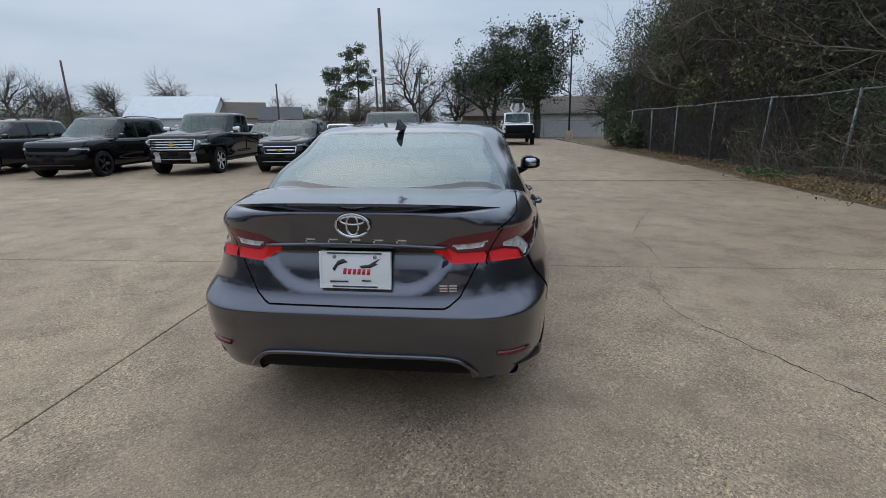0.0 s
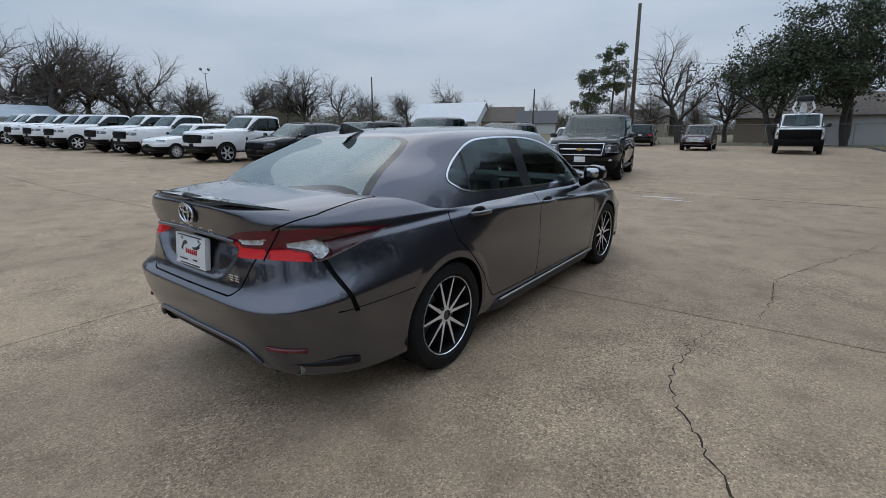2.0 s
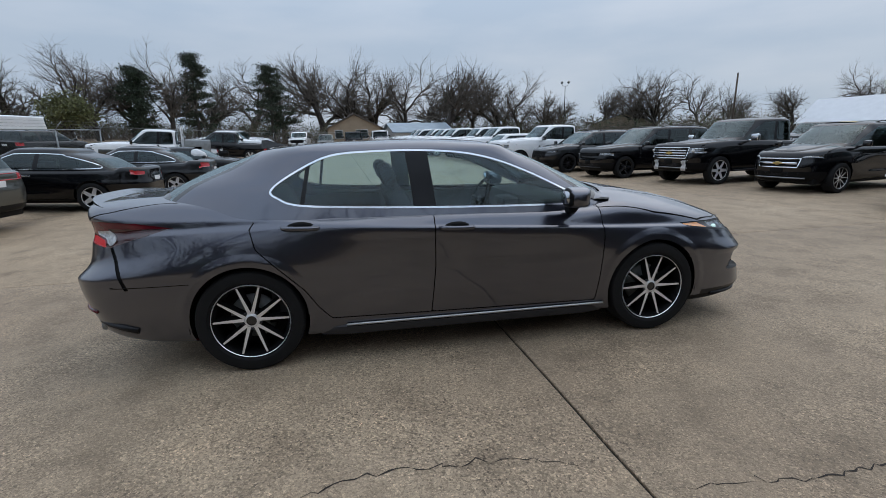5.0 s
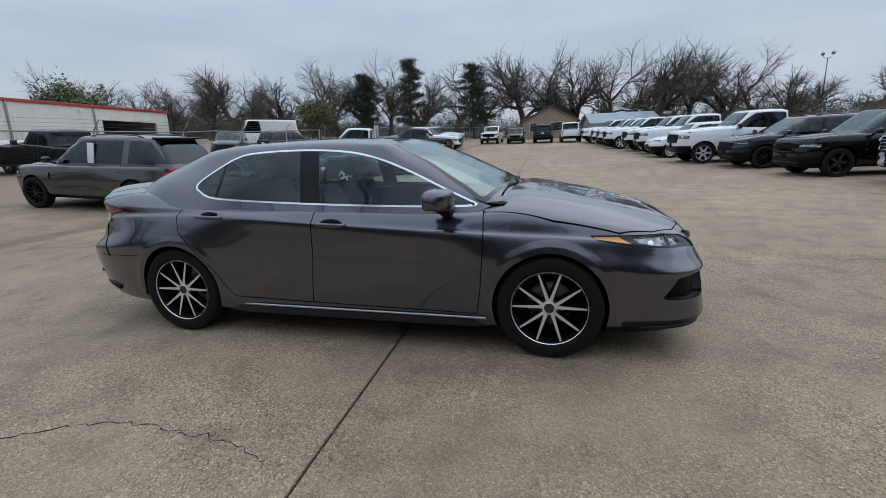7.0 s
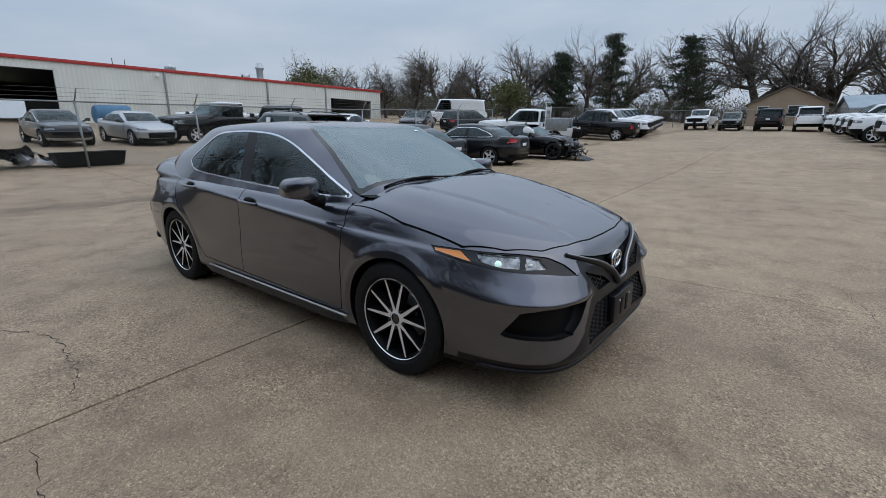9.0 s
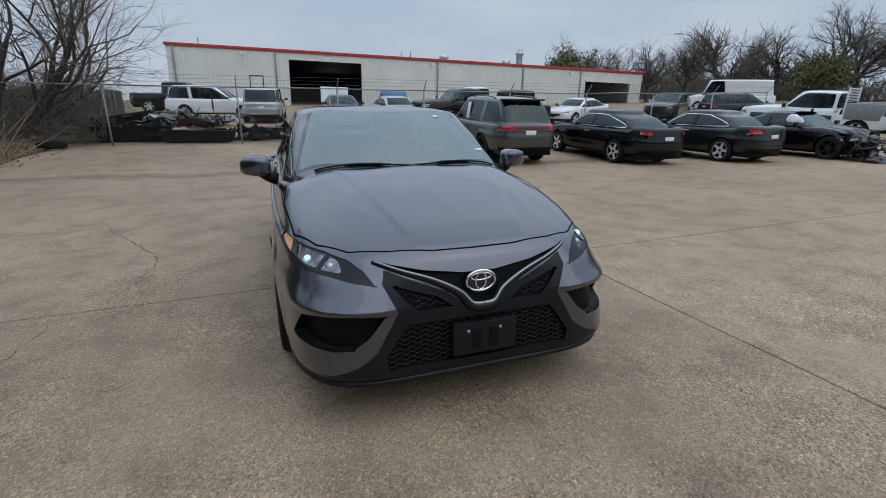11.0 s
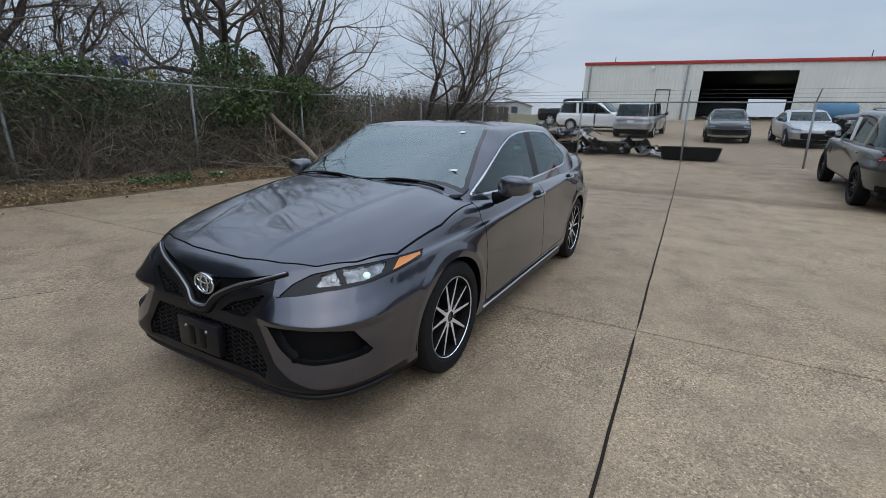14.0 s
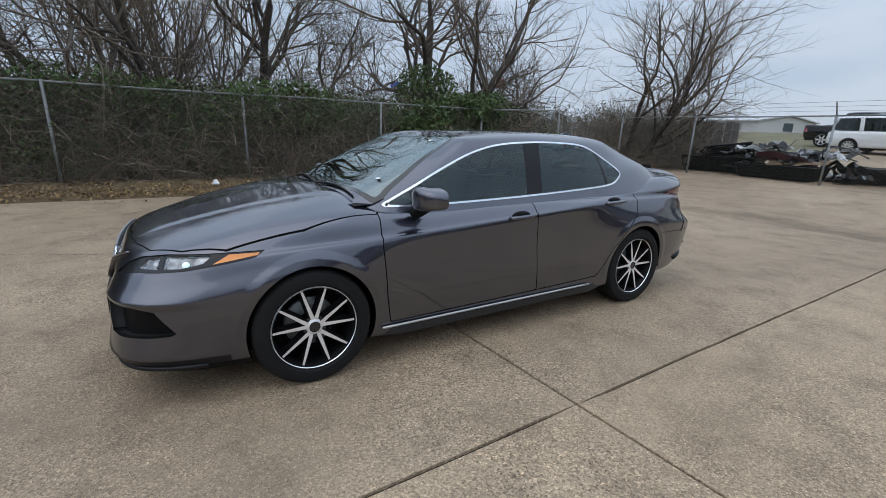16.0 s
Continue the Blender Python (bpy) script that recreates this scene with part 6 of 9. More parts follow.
    lim = lambda C: np.abs(C[:, 0]) - (W * 0.81 - (W * 0.81 - wr * 0.87) * np.clip((C[:, 2] - zb) / (H - zb), 0, 1))
    sd_f = lambda C: np.maximum.reduce([lim(C) + 0.01, glass_y(C) - 0.34 - C[:, 1], zh1 + 0.045 - C[:, 2], C[:, 2] - (H - 0.095)])
    sd_b = lambda C: np.maximum.reduce([lim(C) + 0.03, C[:, 1] - (glass_r(C) + 0.13), zb + 0.05 - C[:, 2], C[:, 2] - (H - 0.12)])
    zff, zbb = (lambda C: C[:, 1] > ws_top - 0.15), (lambda C: C[:, 1] < roof_r + 0.2)
    slant = -0.10
    pw = lambda p: 0.05 if not pillars or p == max(pillars) or style != "suv" else 0.085
    cut(gb, in_zone(sd_side, zg))
    if surround:
        cut(gb, in_zone(lambda C: sd_side(C) - 0.016, zg))
    cut(gb, in_zone(sd_f, zff))
    cut(gb, in_zone(sd_b, zbb))
    for p in pillars:
        cut(gb, in_zone(lambda C, p=p: np.abs(C[:, 1] - p - slant * (C[:, 2] - zb)) - pw(p), zg))
    gb.normal_update()
    part("windshield", take(gb, lambda C, N: zff(C) & (sd_f(C) < 0) & (N[:, 1] > 0.2)), M_FARSCREEN, v)
    part("rear_window", take(gb, lambda C, N: zbb(C) & (sd_b(C) < 0) & (N[:, 1] < -0.3)), glass, v)
    if surround:
        for s in (1, -1):
            part("window_trim", take(gb, lambda C, N: zg(C) & (C[:, 0] * s > 0) & (sd_side(C) > 0) & (sd_side(C) < 0.016)), M_CHROME, v, "chrome window surround")
    edges = sorted(list(pillars) + [-99, 99])
    for s in (1, -1):
        for p0, p1 in zip(edges, edges[1:]):
            w = take(gb, lambda C, N: zg(C) & (C[:, 0] * s > 0) & (sd_side(C) < 0) & (C[:, 1] - slant * (C[:, 2] - zb) > p0 + pw(p0)) & (C[:, 1] - slant * (C[:, 2] - zb) < p1 - pw(p1)))
            if len(w.faces):
                part("side_window", w, glass, v)
            else:
                w.free()
        for p in pillars:
            w = take(gb, lambda C, N: zg(C) & (C[:, 0] * s > 0) & (sd_side(C) < 0) & (np.abs(C[:, 1] - p - slant * (C[:, 2] - zb)) < pw(p)))
            if len(w.faces):
                part("pillar", w, M_TRIM if p == max(pillars) or style != "suv" else paint, v)
            else:
                w.free()
    top = BVHTree.FromBMesh(gb)
    part("roof", gb, paint, v)
    if rails:
        for sx in (1, -1):
            b2 = bmesh.new()
            pts = []
            for k in range(9):
                y = roof_r + 0.35 + (ws_top - roof_r - 0.6) * k / 8
                h = top.ray_cast(Vector((sx * wr * 0.88, y, H + 1)), Vector((0, 0, -1)))[0]
                if h is not None:
                    pts.append(h + Vector((0, 0, 0.0 if k in (0, 8) else 0.035)))
            tube(b2, pts, 0.017, 6)
            part("roof_rail", b2, M_GLOSSBLACK, v)
    if spoiler:
        b2 = bmesh.new()
        box(b2, -wr * 0.86, roof_r - 0.12, H - 0.085, wr * 0.86, roof_r + 0.16, H - 0.035, 0.02)
        part("roof_spoiler", b2, M_BLACKPAINT, v, "dark roof spoiler")
    if tailbar:
        for z in (t2 + 0.015, t3 - 0.015):
            b2 = bmesh.new()
            pts = [ref.ray_cast(Vector((W * q, yr - 2, z)), Vector((0, 1, 0)))[0] for q in (-0.6, -0.3, 0, 0.3, 0.6)]
            tube(b2, [p + Vector((0, -0.003, 0)) for p in pts if p is not None], 0.012, 6)
            part("light_bar", b2, M_RED, v, "thin red light strip")
    # door handles
    hz = zb - 0.13
    for sx in (1, -1):
        for k, p in enumerate(pillars[:2]):
            y = (p if k else p + 0.0) + 0.16
            h = ref.ray_cast(Vector((sx * 3, y, hz)), Vector((-sx, 0, 0)))[0]
            if h is not None:
                b2 = bmesh.new()
                box(b2, h.x - 0.018, y - 0.095, hz - 0.014, h.x + 0.018, y + 0.095, hz + 0.014, 0.008)
                part("door_handle", b2, M_CHROME if surround else paint, v)
    if boards:
        for sx in (1, -1):
            b2 = bmesh.new()
            box(b2, min(sx * W * 0.8, sx * W * 1.02), -ax + r + 0.12, sill - 0.03, max(sx * W * 0.8, sx * W * 1.02), ax - r - 0.12, sill + 0.025, 0.015)
            part("running_board", b2, M_GREYPLASTIC, v, "dark running board")
    # dark cabin interior and underside
    bm = bmesh.new()
    box(bm, -W * 0.82, back + 0.15, sill, W * 0.82, cowl - 0.1, zb - 0.05, 0.05)
    for sx in (-0.45, 0.45):
        for yy in (ws_top - 0.55, ws_top - 1.45):
            if yy > back + 0.4:
                box(bm, W * sx - 0.23, yy - 0.12, zb - 0.2, W * sx + 0.23, yy + 0.05, min(H - 0.32, zb + 0.32), 0.05)
    part("interior", bm, M_INTERIOR, v)
    bm = bmesh.new()
    box(bm, -W * 0.8, yr + 0.2, sill - 0.05, W * 0.8, yf - 0.25, sill + 0.08, 0.02)
    for s in (-1, 1):
        box(bm, -W * 0.9, s * ax - ra, sill, -W * 0.55, s * ax + ra, r * 2 + 0.1)
        box(bm, W * 0.55, s * ax - ra, sill, W * 0.9, s * ax + ra, r * 2 + 0.1)
    take(bm, lambda C, N: (np.abs(C[:, 0]) > W * 0.88)).free()
    part("underbody", bm, M_BLACK, v)
    # mirrors
    for s in (1, -1):
        bm = bmesh.new()
        big = 1.35 if style == "pickup" else 1.0
        yy = cowl - 0.32
        box(bm, min(s * (W + 0.02), s * (W + 0.2 * big)), yy - 0.06, zb + 0.03, max(s * (W + 0.02), s * (W + 0.2 * big)), yy + 0.05, zb + 0.17 * big, 0.04)
        tube(bm, [Vector((s * W * 0.90, yy, zb + 0.02)), Vector((s * (W + 0.06), yy, zb + 0.06))], [0.035, 0.03], 6)
        part("mirror", bm, M_GLOSSBLACK if not chrome or big == 1.0 else M_CHROME, v)
    # wheels
    for sx in (1, -1):
        for sy in (1, -1):
            wheel_parts(v, Vector((sx * (W - 0.13), sy * ax, r)), r, 0.25, r * 0.70, spokes, sx, "machined" if rims == "machined" else "plain", rim or M_ALLOY, False)
    # plate
    for s, y, z in ((1, yf + 0.5, sill + 0.28), (-1, yr - 0.5, zb - 0.22)):
        hit = ref.ray_cast(Vector((0, y + s, z)), Vector((0, -s, 0)))[0]
        if hit is not None:
            bm = bmesh.new()
            box(bm, -0.15, min(hit.y - 0.006, hit.y + 0.012), z - 0.075, 0.15, max(hit.y - 0.006, hit.y + 0.012), z + 0.075, 0.003)
            part("plate", bm, M_PLATE if s < 0 or front_plate else M_BLACK, v)
    return v


HL = []


def mat_headlamp():
    if not HL:
        HL.append(mat("clear headlamp", (0.22, 0.23, 0.24), 0.14, 0.7, var=0.7, scale=16, bump=0.5, bscale=22, coat=0.8))
    return HL[0]


def on_ground(x, y, rz):
    """A pose with all four wheels on the sloping ground."""
    a = radians(rz)
    f, r = (-math.sin(a), math.cos(a)), (math.cos(a), math.sin(a))
    zf, zr = ground_z(x + 1.45 * f[0], y + 1.45 * f[1]), ground_z(x - 1.45 * f[0], y - 1.45 * f[1])
    z1, z2 = ground_z(x + 0.8 * r[0], y + 0.8 * r[1]), ground_z(x - 0.8 * r[0], y - 0.8 * r[1])
    return pose(x, y, (zf + zr) / 2, math.degrees(math.atan((zf - zr) / 2.9)), -math.degrees(math.atan((z1 - z2) / 1.6)), rz)


def at(v, x, y, rz=180.0):
    v.matrix_basis = on_ground(x, y, rz)
    return v


SUV = dict(pillars=(-0.25, -1.2))
PK = dict(style="pickup", zb=1.22, zh0=1.18, zh1=1.31, zd=1.2, H=1.93, W=1.02, L=5.88, wb=3.75, fo=0.96, r=0.415, cowl=1.16, ws_top=0.34, boards=True, roof_r=-1.05, back=-1.15, roofw=0.82,
          pillars=(-0.25,), sill=0.40, nose=6.5, grille=(0.62, 0.78, 1.08), lamp=(0.66, 1.0, 0.92, 1.08), tail=(0.82, 1.0, 0.8, 1.15), spokes=6)

tahoe = at(vehicle("suv", "black full-size sport utility with chrome grille bars", "car", M_BLACKPAINT, L=5.18, W=1.05, H=1.9, wb=2.95, fo=0.98, r=0.39, zb=1.16, zh0=1.12, zh1=1.25,
                   cowl=1.16, ws_top=0.24, chrome=True, bars=1, rails=True, boards=True, fogs=True, front_plate=True, grille=(0.55, 0.74, 1.04), lamp=(0.62, 1.0, 0.80, 1.03), sill=0.34, nose=6, roofw=0.80, pillars=(-0.3, -1.25), spokes=5), -2.8, 11.6, 190)
equinox = at(vehicle("suv", "black compact sport utility with chrome edged grille", "car", M_BLACKPAINT, L=4.65, W=0.92, H=1.69, wb=2.73, fo=0.93, r=0.36, zb=1.06, zh0=0.95, zh1=1.12,
                     cowl=1.16, ws_top=0.12, chrome=True, bars=1, rails=True, sill=0.27, nose=4.6, roofw=0.76, grille=(0.5, 0.62, 0.82), lamp=(0.58, 1.0, 0.84, 0.91), pillars=(-0.3, -1.15), spokes=10, rims="machined"), -6.35, 11.85, 189)
silv = at(vehicle("pickup_truck", "black crew-cab pickup truck with chrome bars and towels on the bumper", "truck", M_BLACKPAINT, chrome=True, **PK), -9.3, 11.55, 187)
jeep = at(vehicle("suv", "black sport utility with black wheels", "car", M_BLACKPAINT, L=5.2, W=0.98, H=1.8, wb=3.09, fo=0.9, r=0.39, zb=1.1, zh0=1.04, zh1=1.16, cowl=1.1, ws_top=0.12, rails=True,
                  rim=M_GLOSSBLACK, nose=6, roofw=0.78, grille=(0.6, 0.78, 0.9), lamp=(0.62, 1.0, 0.82, 0.9), pillars=(-0.35, -1.3), spokes=5), -12.3, 10.1, 187)
trax = at(vehicle("suv", "charcoal sport utility with dark alloy wheels", "car", M_CHARCOAL, L=4.86, W=0.97, H=1.70, wb=2.86, fo=0.95, r=0.385, zb=1.08, zh0=0.95, zh1=1.13, cowl=1.18, ws_top=0.1, rails=True, roofw=0.75,
                  nose=4.8, pillars=(-0.3, -1.2), lamp=(0.62, 1.0, 0.84, 0.89), spokes=10, rims="machined", rim=M_GREYPLASTIC), -15.55, 9.4, 187)
PK2 = dict(PK)
PK2.update(H=2.0, r=0.42, zb=1.27, zh0=1.27, zh1=1.38, zd=1.25, sill=0.45, wb=4.0, L=6.3, grille=(0.66, 0.82, 1.16), lamp=(0.7, 1.0, 0.98, 1.14))
wt = vehicle("pickup_truck", "white heavy-duty crew-cab pickup truck in a row", "truck", M_WHITE, rim=M_ALLOY, **PK2)
at(wt, -18.2, 8.75, 186)
wt["group"] = "white pickups in the row"
for k, (x, y) in enumerate(((-24.4, 8.2), (-27.6, 7.75), (-31.1, 7.2), (-34.4, 6.8), (-37.8, 6.4), (-41.2, 6.1), (-44.6, 5.9))):
    copy_thing(wt, on_ground(x, y + 0.2 * math.sin(k * 2.1), 185 + math.sin(k)))
for k in range(5):
    x, y = -32.8 - 3.1 * k, -9.5 - 0.6 * k
    copy_thing(wt, on_ground(x, y, 2 + 2 * math.sin(k)))
copy_thing(wt, on_ground(-48.0, 2.0, 92))
copy_thing(wt, on_ground(-51.5, -6.8, -90))
ev = at(vehicle("hatchback", "small white hatchback between the trucks", "car", M_WHITE, L=4.3, W=0.9, H=1.6, wb=2.67, fo=0.85, r=0.33, zb=1.0, zh0=0.85, zh1=0.98, cowl=0.95, ws_top=0.2,
                nose=5, pillars=(-0.3,), grille=(0.4, 0.5, 0.6)), -21.6, 7.6, 186)
durango = at(vehicle("suv", "grey three-row sport utility with white film on a door pillar", "car", M_GREYPAINT, L=5.1, W=0.965, H=1.78, wb=3.04, fo=0.93, r=0.385, zb=1.1, zh0=1.0, zh1=1.1,
                     cowl=1.08, ws_top=0.08, nose=5.2, roofw=0.75, roof_r=-2.05, pillars=(-0.35, -1.3), rails=True, spoiler=True, tailbar=True, tail=(0.50, 1.0, 0.95, 1.09), sill=0.32, low=0.12, spokes=10, rims="machined", rim=M_GREYPLASTIC), -5.57, -9.55, 180)
malibu = at(vehicle("sedan", "black mid-size sedan with silver wheels", "car", M_BLACKPAINT, L=4.92, W=0.925, H=1.46, wb=2.83, fo=0.98, r=0.335, zb=0.95, zh0=0.76, zh1=0.97, zd=1.03,
                    cowl=1.05, ws_top=0.25, roof_r=-1.0, back=-1.98, style="sedan", surround=True, low=0.1, roofw=0.7, nose=4.5, sill=0.24, pillars=(-0.3,), grille=(0.5, 0.5, 0.62), lamp=(0.6, 1.0, 0.68, 0.76), tail=(0.55, 1.0, 0.84, 0.96), spokes=5), -9.1, -8.25, 181)
cruze = at(vehicle("sedan", "dark grey compact sedan with silver wheels", "car", M_CHARCOAL, L=4.6, W=0.90, H=1.47, wb=2.69, fo=0.93, r=0.335, zb=0.97, zh0=0.78, zh1=0.98, zd=1.05,
                   cowl=1.0, ws_top=0.25, roof_r=-0.95, back=-1.72, style="sedan", surround=True, low=0.1, roofw=0.7, nose=4.5, sill=0.24, pillars=(-0.3,), grille=(0.5, 0.5, 0.62), lamp=(0.6, 1.0, 0.68, 0.76), tail=(0.55, 1.0, 0.84, 1.0), spokes=5), -12.3, -7.55, 184)

# beyond the fence, and at the far edges of the lot
dpk = at(vehicle("pickup_truck", "black crew-cab pickup truck seen beyond the fence", "truck", M_BLACKPAINT, **PK), -9.4, -22.0, -80)
copy_thing(dpk, on_ground(-11.9, -20.0, 176))["label"] = "black pickup truck with its tailgate to the fence"
copy_thing(dpk, on_ground(-49.2, -0.8, 91))["label"] = "dark pickup truck parked at the far edge"
copy_thing(dpk, on_ground(6.3, -31.5, 84))["label"] = "dark pickup truck behind the white minivan"
copy_thing(wt, on_ground(-13.0, -28.5, -85))["label"] = "white pickup truck near the workshop wall"
wsed = at(vehicle("sedan", "white sedan parked beyond the fence", "car", M_WHITE, L=4.9, W=0.92, H=1.46, wb=2.83, fo=0.98, r=0.335, zb=0.95, zh0=0.76, zh1=0.97, zd=1.03, cowl=1.05, ws_top=0.25,
                  roof_r=-1.0, back=-1.98, style="sedan", surround=True, low=0.1, roofw=0.7, nose=4.5, sill=0.24, pillars=(-0.3,), grille=(0.5, 0.5, 0.62), lamp=(0.6, 1.0, 0.68, 0.76), tail=(0.55, 1.0, 0.84, 0.96), spokes=5), -16.6, -20.5, -70)
civic = at(vehicle("sedan", "dark sedan with a missing front bumper", "car", M_CHARCOAL, L=4.5, W=0.9, H=1.45, wb=2.7, fo=0.85, r=0.33, zb=0.95, zh0=0.8, zh1=0.97, zd=1.03, cowl=1.05, ws_top=0.25,
                   roof_r=-1.0, back=-1.75, style="sedan", surround=True, low=0.1, roofw=0.7, nose=5, sill=0.26, pillars=(-0.3,), grille=(0.7, 0.45, 0.6), lamp=(0.6, 1.0, 0.68, 0.78), tail=(0.55, 1.0, 0.84, 0.96), spokes=5, trim=M_SILVER), -2.75, -22.8, 2)
sil = at(vehicle("sedan", "silver sedan with dark grille facing the fence", "car", M_SILVER, L=4.88, W=0.92, H=1.45, wb=2.83, fo=0.98, r=0.335, zb=0.95, zh0=0.76, zh1=0.97, zd=1.03, cowl=1.05, ws_top=0.25,
                 roof_r=-1.0, back=-1.98, style="sedan", surround=True, low=0.1, roofw=0.7, nose=4.5, sill=0.24, pillars=(-0.3,), grille=(0.6, 0.35, 0.6), lamp=(0.6, 1.0, 0.68, 0.76), tail=(0.55, 1.0, 0.84, 0.96), spokes=5), -5.6, -22.0, 5)
VAN = dict(L=5.17, W=0.995, H=1.77, wb=3.09, fo=0.95, r=0.35, zb=1.02, zh0=0.9, zh1=1.08, cowl=1.15, ws_top=0.15, roofw=0.82, nose=5, pillars=(-0.05, -1.15), sill=0.26, tail=(0.1, 1.0, 1.0, 1.1))
svan = at(vehicle("minivan", "silver minivan with its tail to the fence", "car", M_SILVER, **VAN), 1.25, -24.4, 176)
wvan = at(vehicle("minivan", "white minivan standing across the yard", "car", M_WHITE, **VAN), 3.9, -26.9, 82)
dsuv = copy_thing(trax, on_ground(-23.5, -20.5, -60))
dsuv["label"] = "dark sport utility beyond the fence"
d2 = copy_thing(trax, on_ground(-27.5, -18.5, 75))
d2["label"] = "dark sport utility beside the white van"
gsuv = at(vehicle("suv", "grey sport utility facing the lot", "car", M_GREYPAINT, L=4.6, W=0.92, H=1.69, wb=2.7, fo=0.9, r=0.36, zb=1.06, zh0=0.95, zh1=1.06, cowl=0.9, ws_top=0.2, pillars=(-0.3, -1.1)), -49.5, -3.8, -88)
maroon = at(vehicle("suv", "maroon sport utility with chrome grille at the lot's end", "car", M_MAROON, L=4.82, W=0.97, H=1.76, wb=2.91, fo=0.9, r=0.38, zb=1.1, zh0=0.98, zh1=1.08, cowl=0.85, ws_top=0.2,
                    chrome=True, nose=6, pillars=(-0.3, -1.15), lamp=(0.62, 1.0, 0.86, 0.95)), -3.2, 34.3, 182)
k3 = copy_thing(tahoe, on_ground(-8.9, 41.5, 10))
k3["label"] = "dark sport utility with its tail to the lot"
k4 = copy_thing(equinox, on_ground(-13.5, 24.0, 186))
k4["label"] = "dark sport utility in the second row"
k5 = copy_thing(silv, on_ground(-18.5, 25.0, 186))
k5["label"] = "dark pickup truck in the second row"
k6 = copy_thing(ev, on_ground(-16.0, 24.5, 186))
k6["label"] = "white car in the second row"
k7 = copy_thing(ev, on_ground(-9.5, 26.0, 186))
k7["label"] = "white car behind the sport utilities"
hv = at(vehicle("cargo_van", "white high-roof cargo van", "van", M_WHITE, L=6.7, W=1.02, H=2.55, wb=3.75, fo=1.0, r=0.36, zb=1.25, zh0=1.05, zh1=1.3, cowl=1.9, ws_top=1.2, style="van", roofw=0.92, nose=6,
                pillars=(1.0,), sill=0.32, tail=(0.9, 1.0, 0.8, 1.3)), -36.5, -27.5, 222)
M_YELLOW = paint_mat("yellow vehicle paint", (0.62, 0.40, 0.05), 0.0, 0.35, coat=0.6)
at(vehicle("suv", "yellow sport utility in the second row", "car", M_YELLOW, L=4.7, W=0.95, H=1.95, wb=2.8, fo=0.9, r=0.38, zb=1.15, zh0=1.05, zh1=1.18, cowl=0.9, ws_top=0.3, pillars=(-0.3, -1.1)), -22.5, 30.5, 186)
# towels hung over the pickup's bumper
for dx in (-0.62, 0.45):
    bm = bmesh.new()
    prev = None
    for k in range(9):
        z = 0.74 - 0.04 * k
        o = 0.02 * math.sin(k * 1.3) + (0.0 if k else -0.12)
        ring = [bm.verts.new((dx + w + 0.012 * math.sin(k * 0.9 + w * 9), 2.86 + o + 0.012 * math.sin(w * 40), z)) for w in (-0.085, -0.04, 0.0, 0.04, 0.085)]
        if prev:
            for a in range(4):
                bm.faces.new((prev[a], prev[a + 1], ring[a + 1], ring[a]))
        prev = ring
    bmesh.ops.solidify(bm, geom=bm.faces[:], thickness=0.012)
    tw = part("towel", bm, M_PLATE)
    tw.matrix_basis = silv.matrix_basis.copy()
    tagged(tw, "white towel hung over the truck's bumper", "towel", "towels on the bumper")
# white protective film on the grey sport utility's door pillar
bm = bmesh.new()
box(bm, 0.90, -0.45, 1.14, 0.925, -0.27, 1.60, 0.004)
for v in bm.verts:
    v.co.x -= (v.co.z - 1.14) * 0.13 + 0.015
part("protective_film", bm, M_PLATE, durango, "white film on the door pillar")
bm = bmesh.new()
box(bm, -0.925, -0.45, 1.14, -0.90, -0.27, 1.60, 0.004)
for v in bm.verts:
    v.co.x += (v.co.z - 1.14) * 0.13 + 0.015
part("protective_film", bm, M_PLATE, durango, "white film on the door pillar")

# wrecked black coupe
wreck = at(vehicle("wrecked_coupe", "wrecked black coupe with a torn-off front end", "car", M_BLACKPAINT, L=4.7, W=0.94, H=1.38, wb=2.72, fo=0.75, r=0.34, zb=0.92, zh0=0.72, zh1=0.95, zd=1.0, cowl=0.75, ws_top=-0.05,
                   roof_r=-1.1, back=-1.75, style="sedan", roofw=0.68, nose=5, sill=0.22, pillars=(-0.55,), rim=M_GLOSSBLACK, grille=(0.8, 0.35, 0.6), lamp=(0.6, 1.0, 0.62, 0.7), tail=(0.55, 1.0, 0.84, 0.96), spokes=5), -15.65, -6.65, 3)
rw = random.Random(5)
for ob in wreck.children:
    if ob.type == "MESH" and ob.name.split(".")[0] in ("body", "grille", "headlamp", "front_bumper"):
        for v in ob.data.vertices:
            if v.co.y > 1.3:
                k = min(1, (v.co.y - 1.3) / 0.5)
                n1 = noise.noise_vector(v.co * 4.0)
                v.co += Vector((n1.x * 0.12, -0.16 * k + n1.y * 0.12, n1.z * 0.10 - 0.04)) * k
for k in range(26):
    bm = bmesh.new()
    c = Vector((rw.uniform(-0.8, 0.9), rw.uniform(1.7, 2.3), rw.uniform(0.12, 0.6)))
    d = Vector((rw.gauss(0, 1), rw.gauss(0, 0.6), rw.gauss(0, 0.5))).normalized() * rw.uniform(0.1, 0.3)
    tube(bm, [c - d, c + Vector((rw.gauss(0, 0.04), 0, rw.gauss(0, 0.04))), c + d], rw.uniform(0.01, 0.035), 5)
    part("torn_strut", bm, M_GREYPLASTIC, wreck, "bent metal or hanging wire")
bm = bmesh.new()
rows_ = []
for j in range(9):
    rows_.append([bm.verts.new((0.1 + i * 0.12, 1.95 + j * 0.11, max(0.03, 0.30 - j * 0.034 + 0.05 * noise.noise(Vector((i * 0.7, j * 0.8, 2)))))) for i in range(8)])
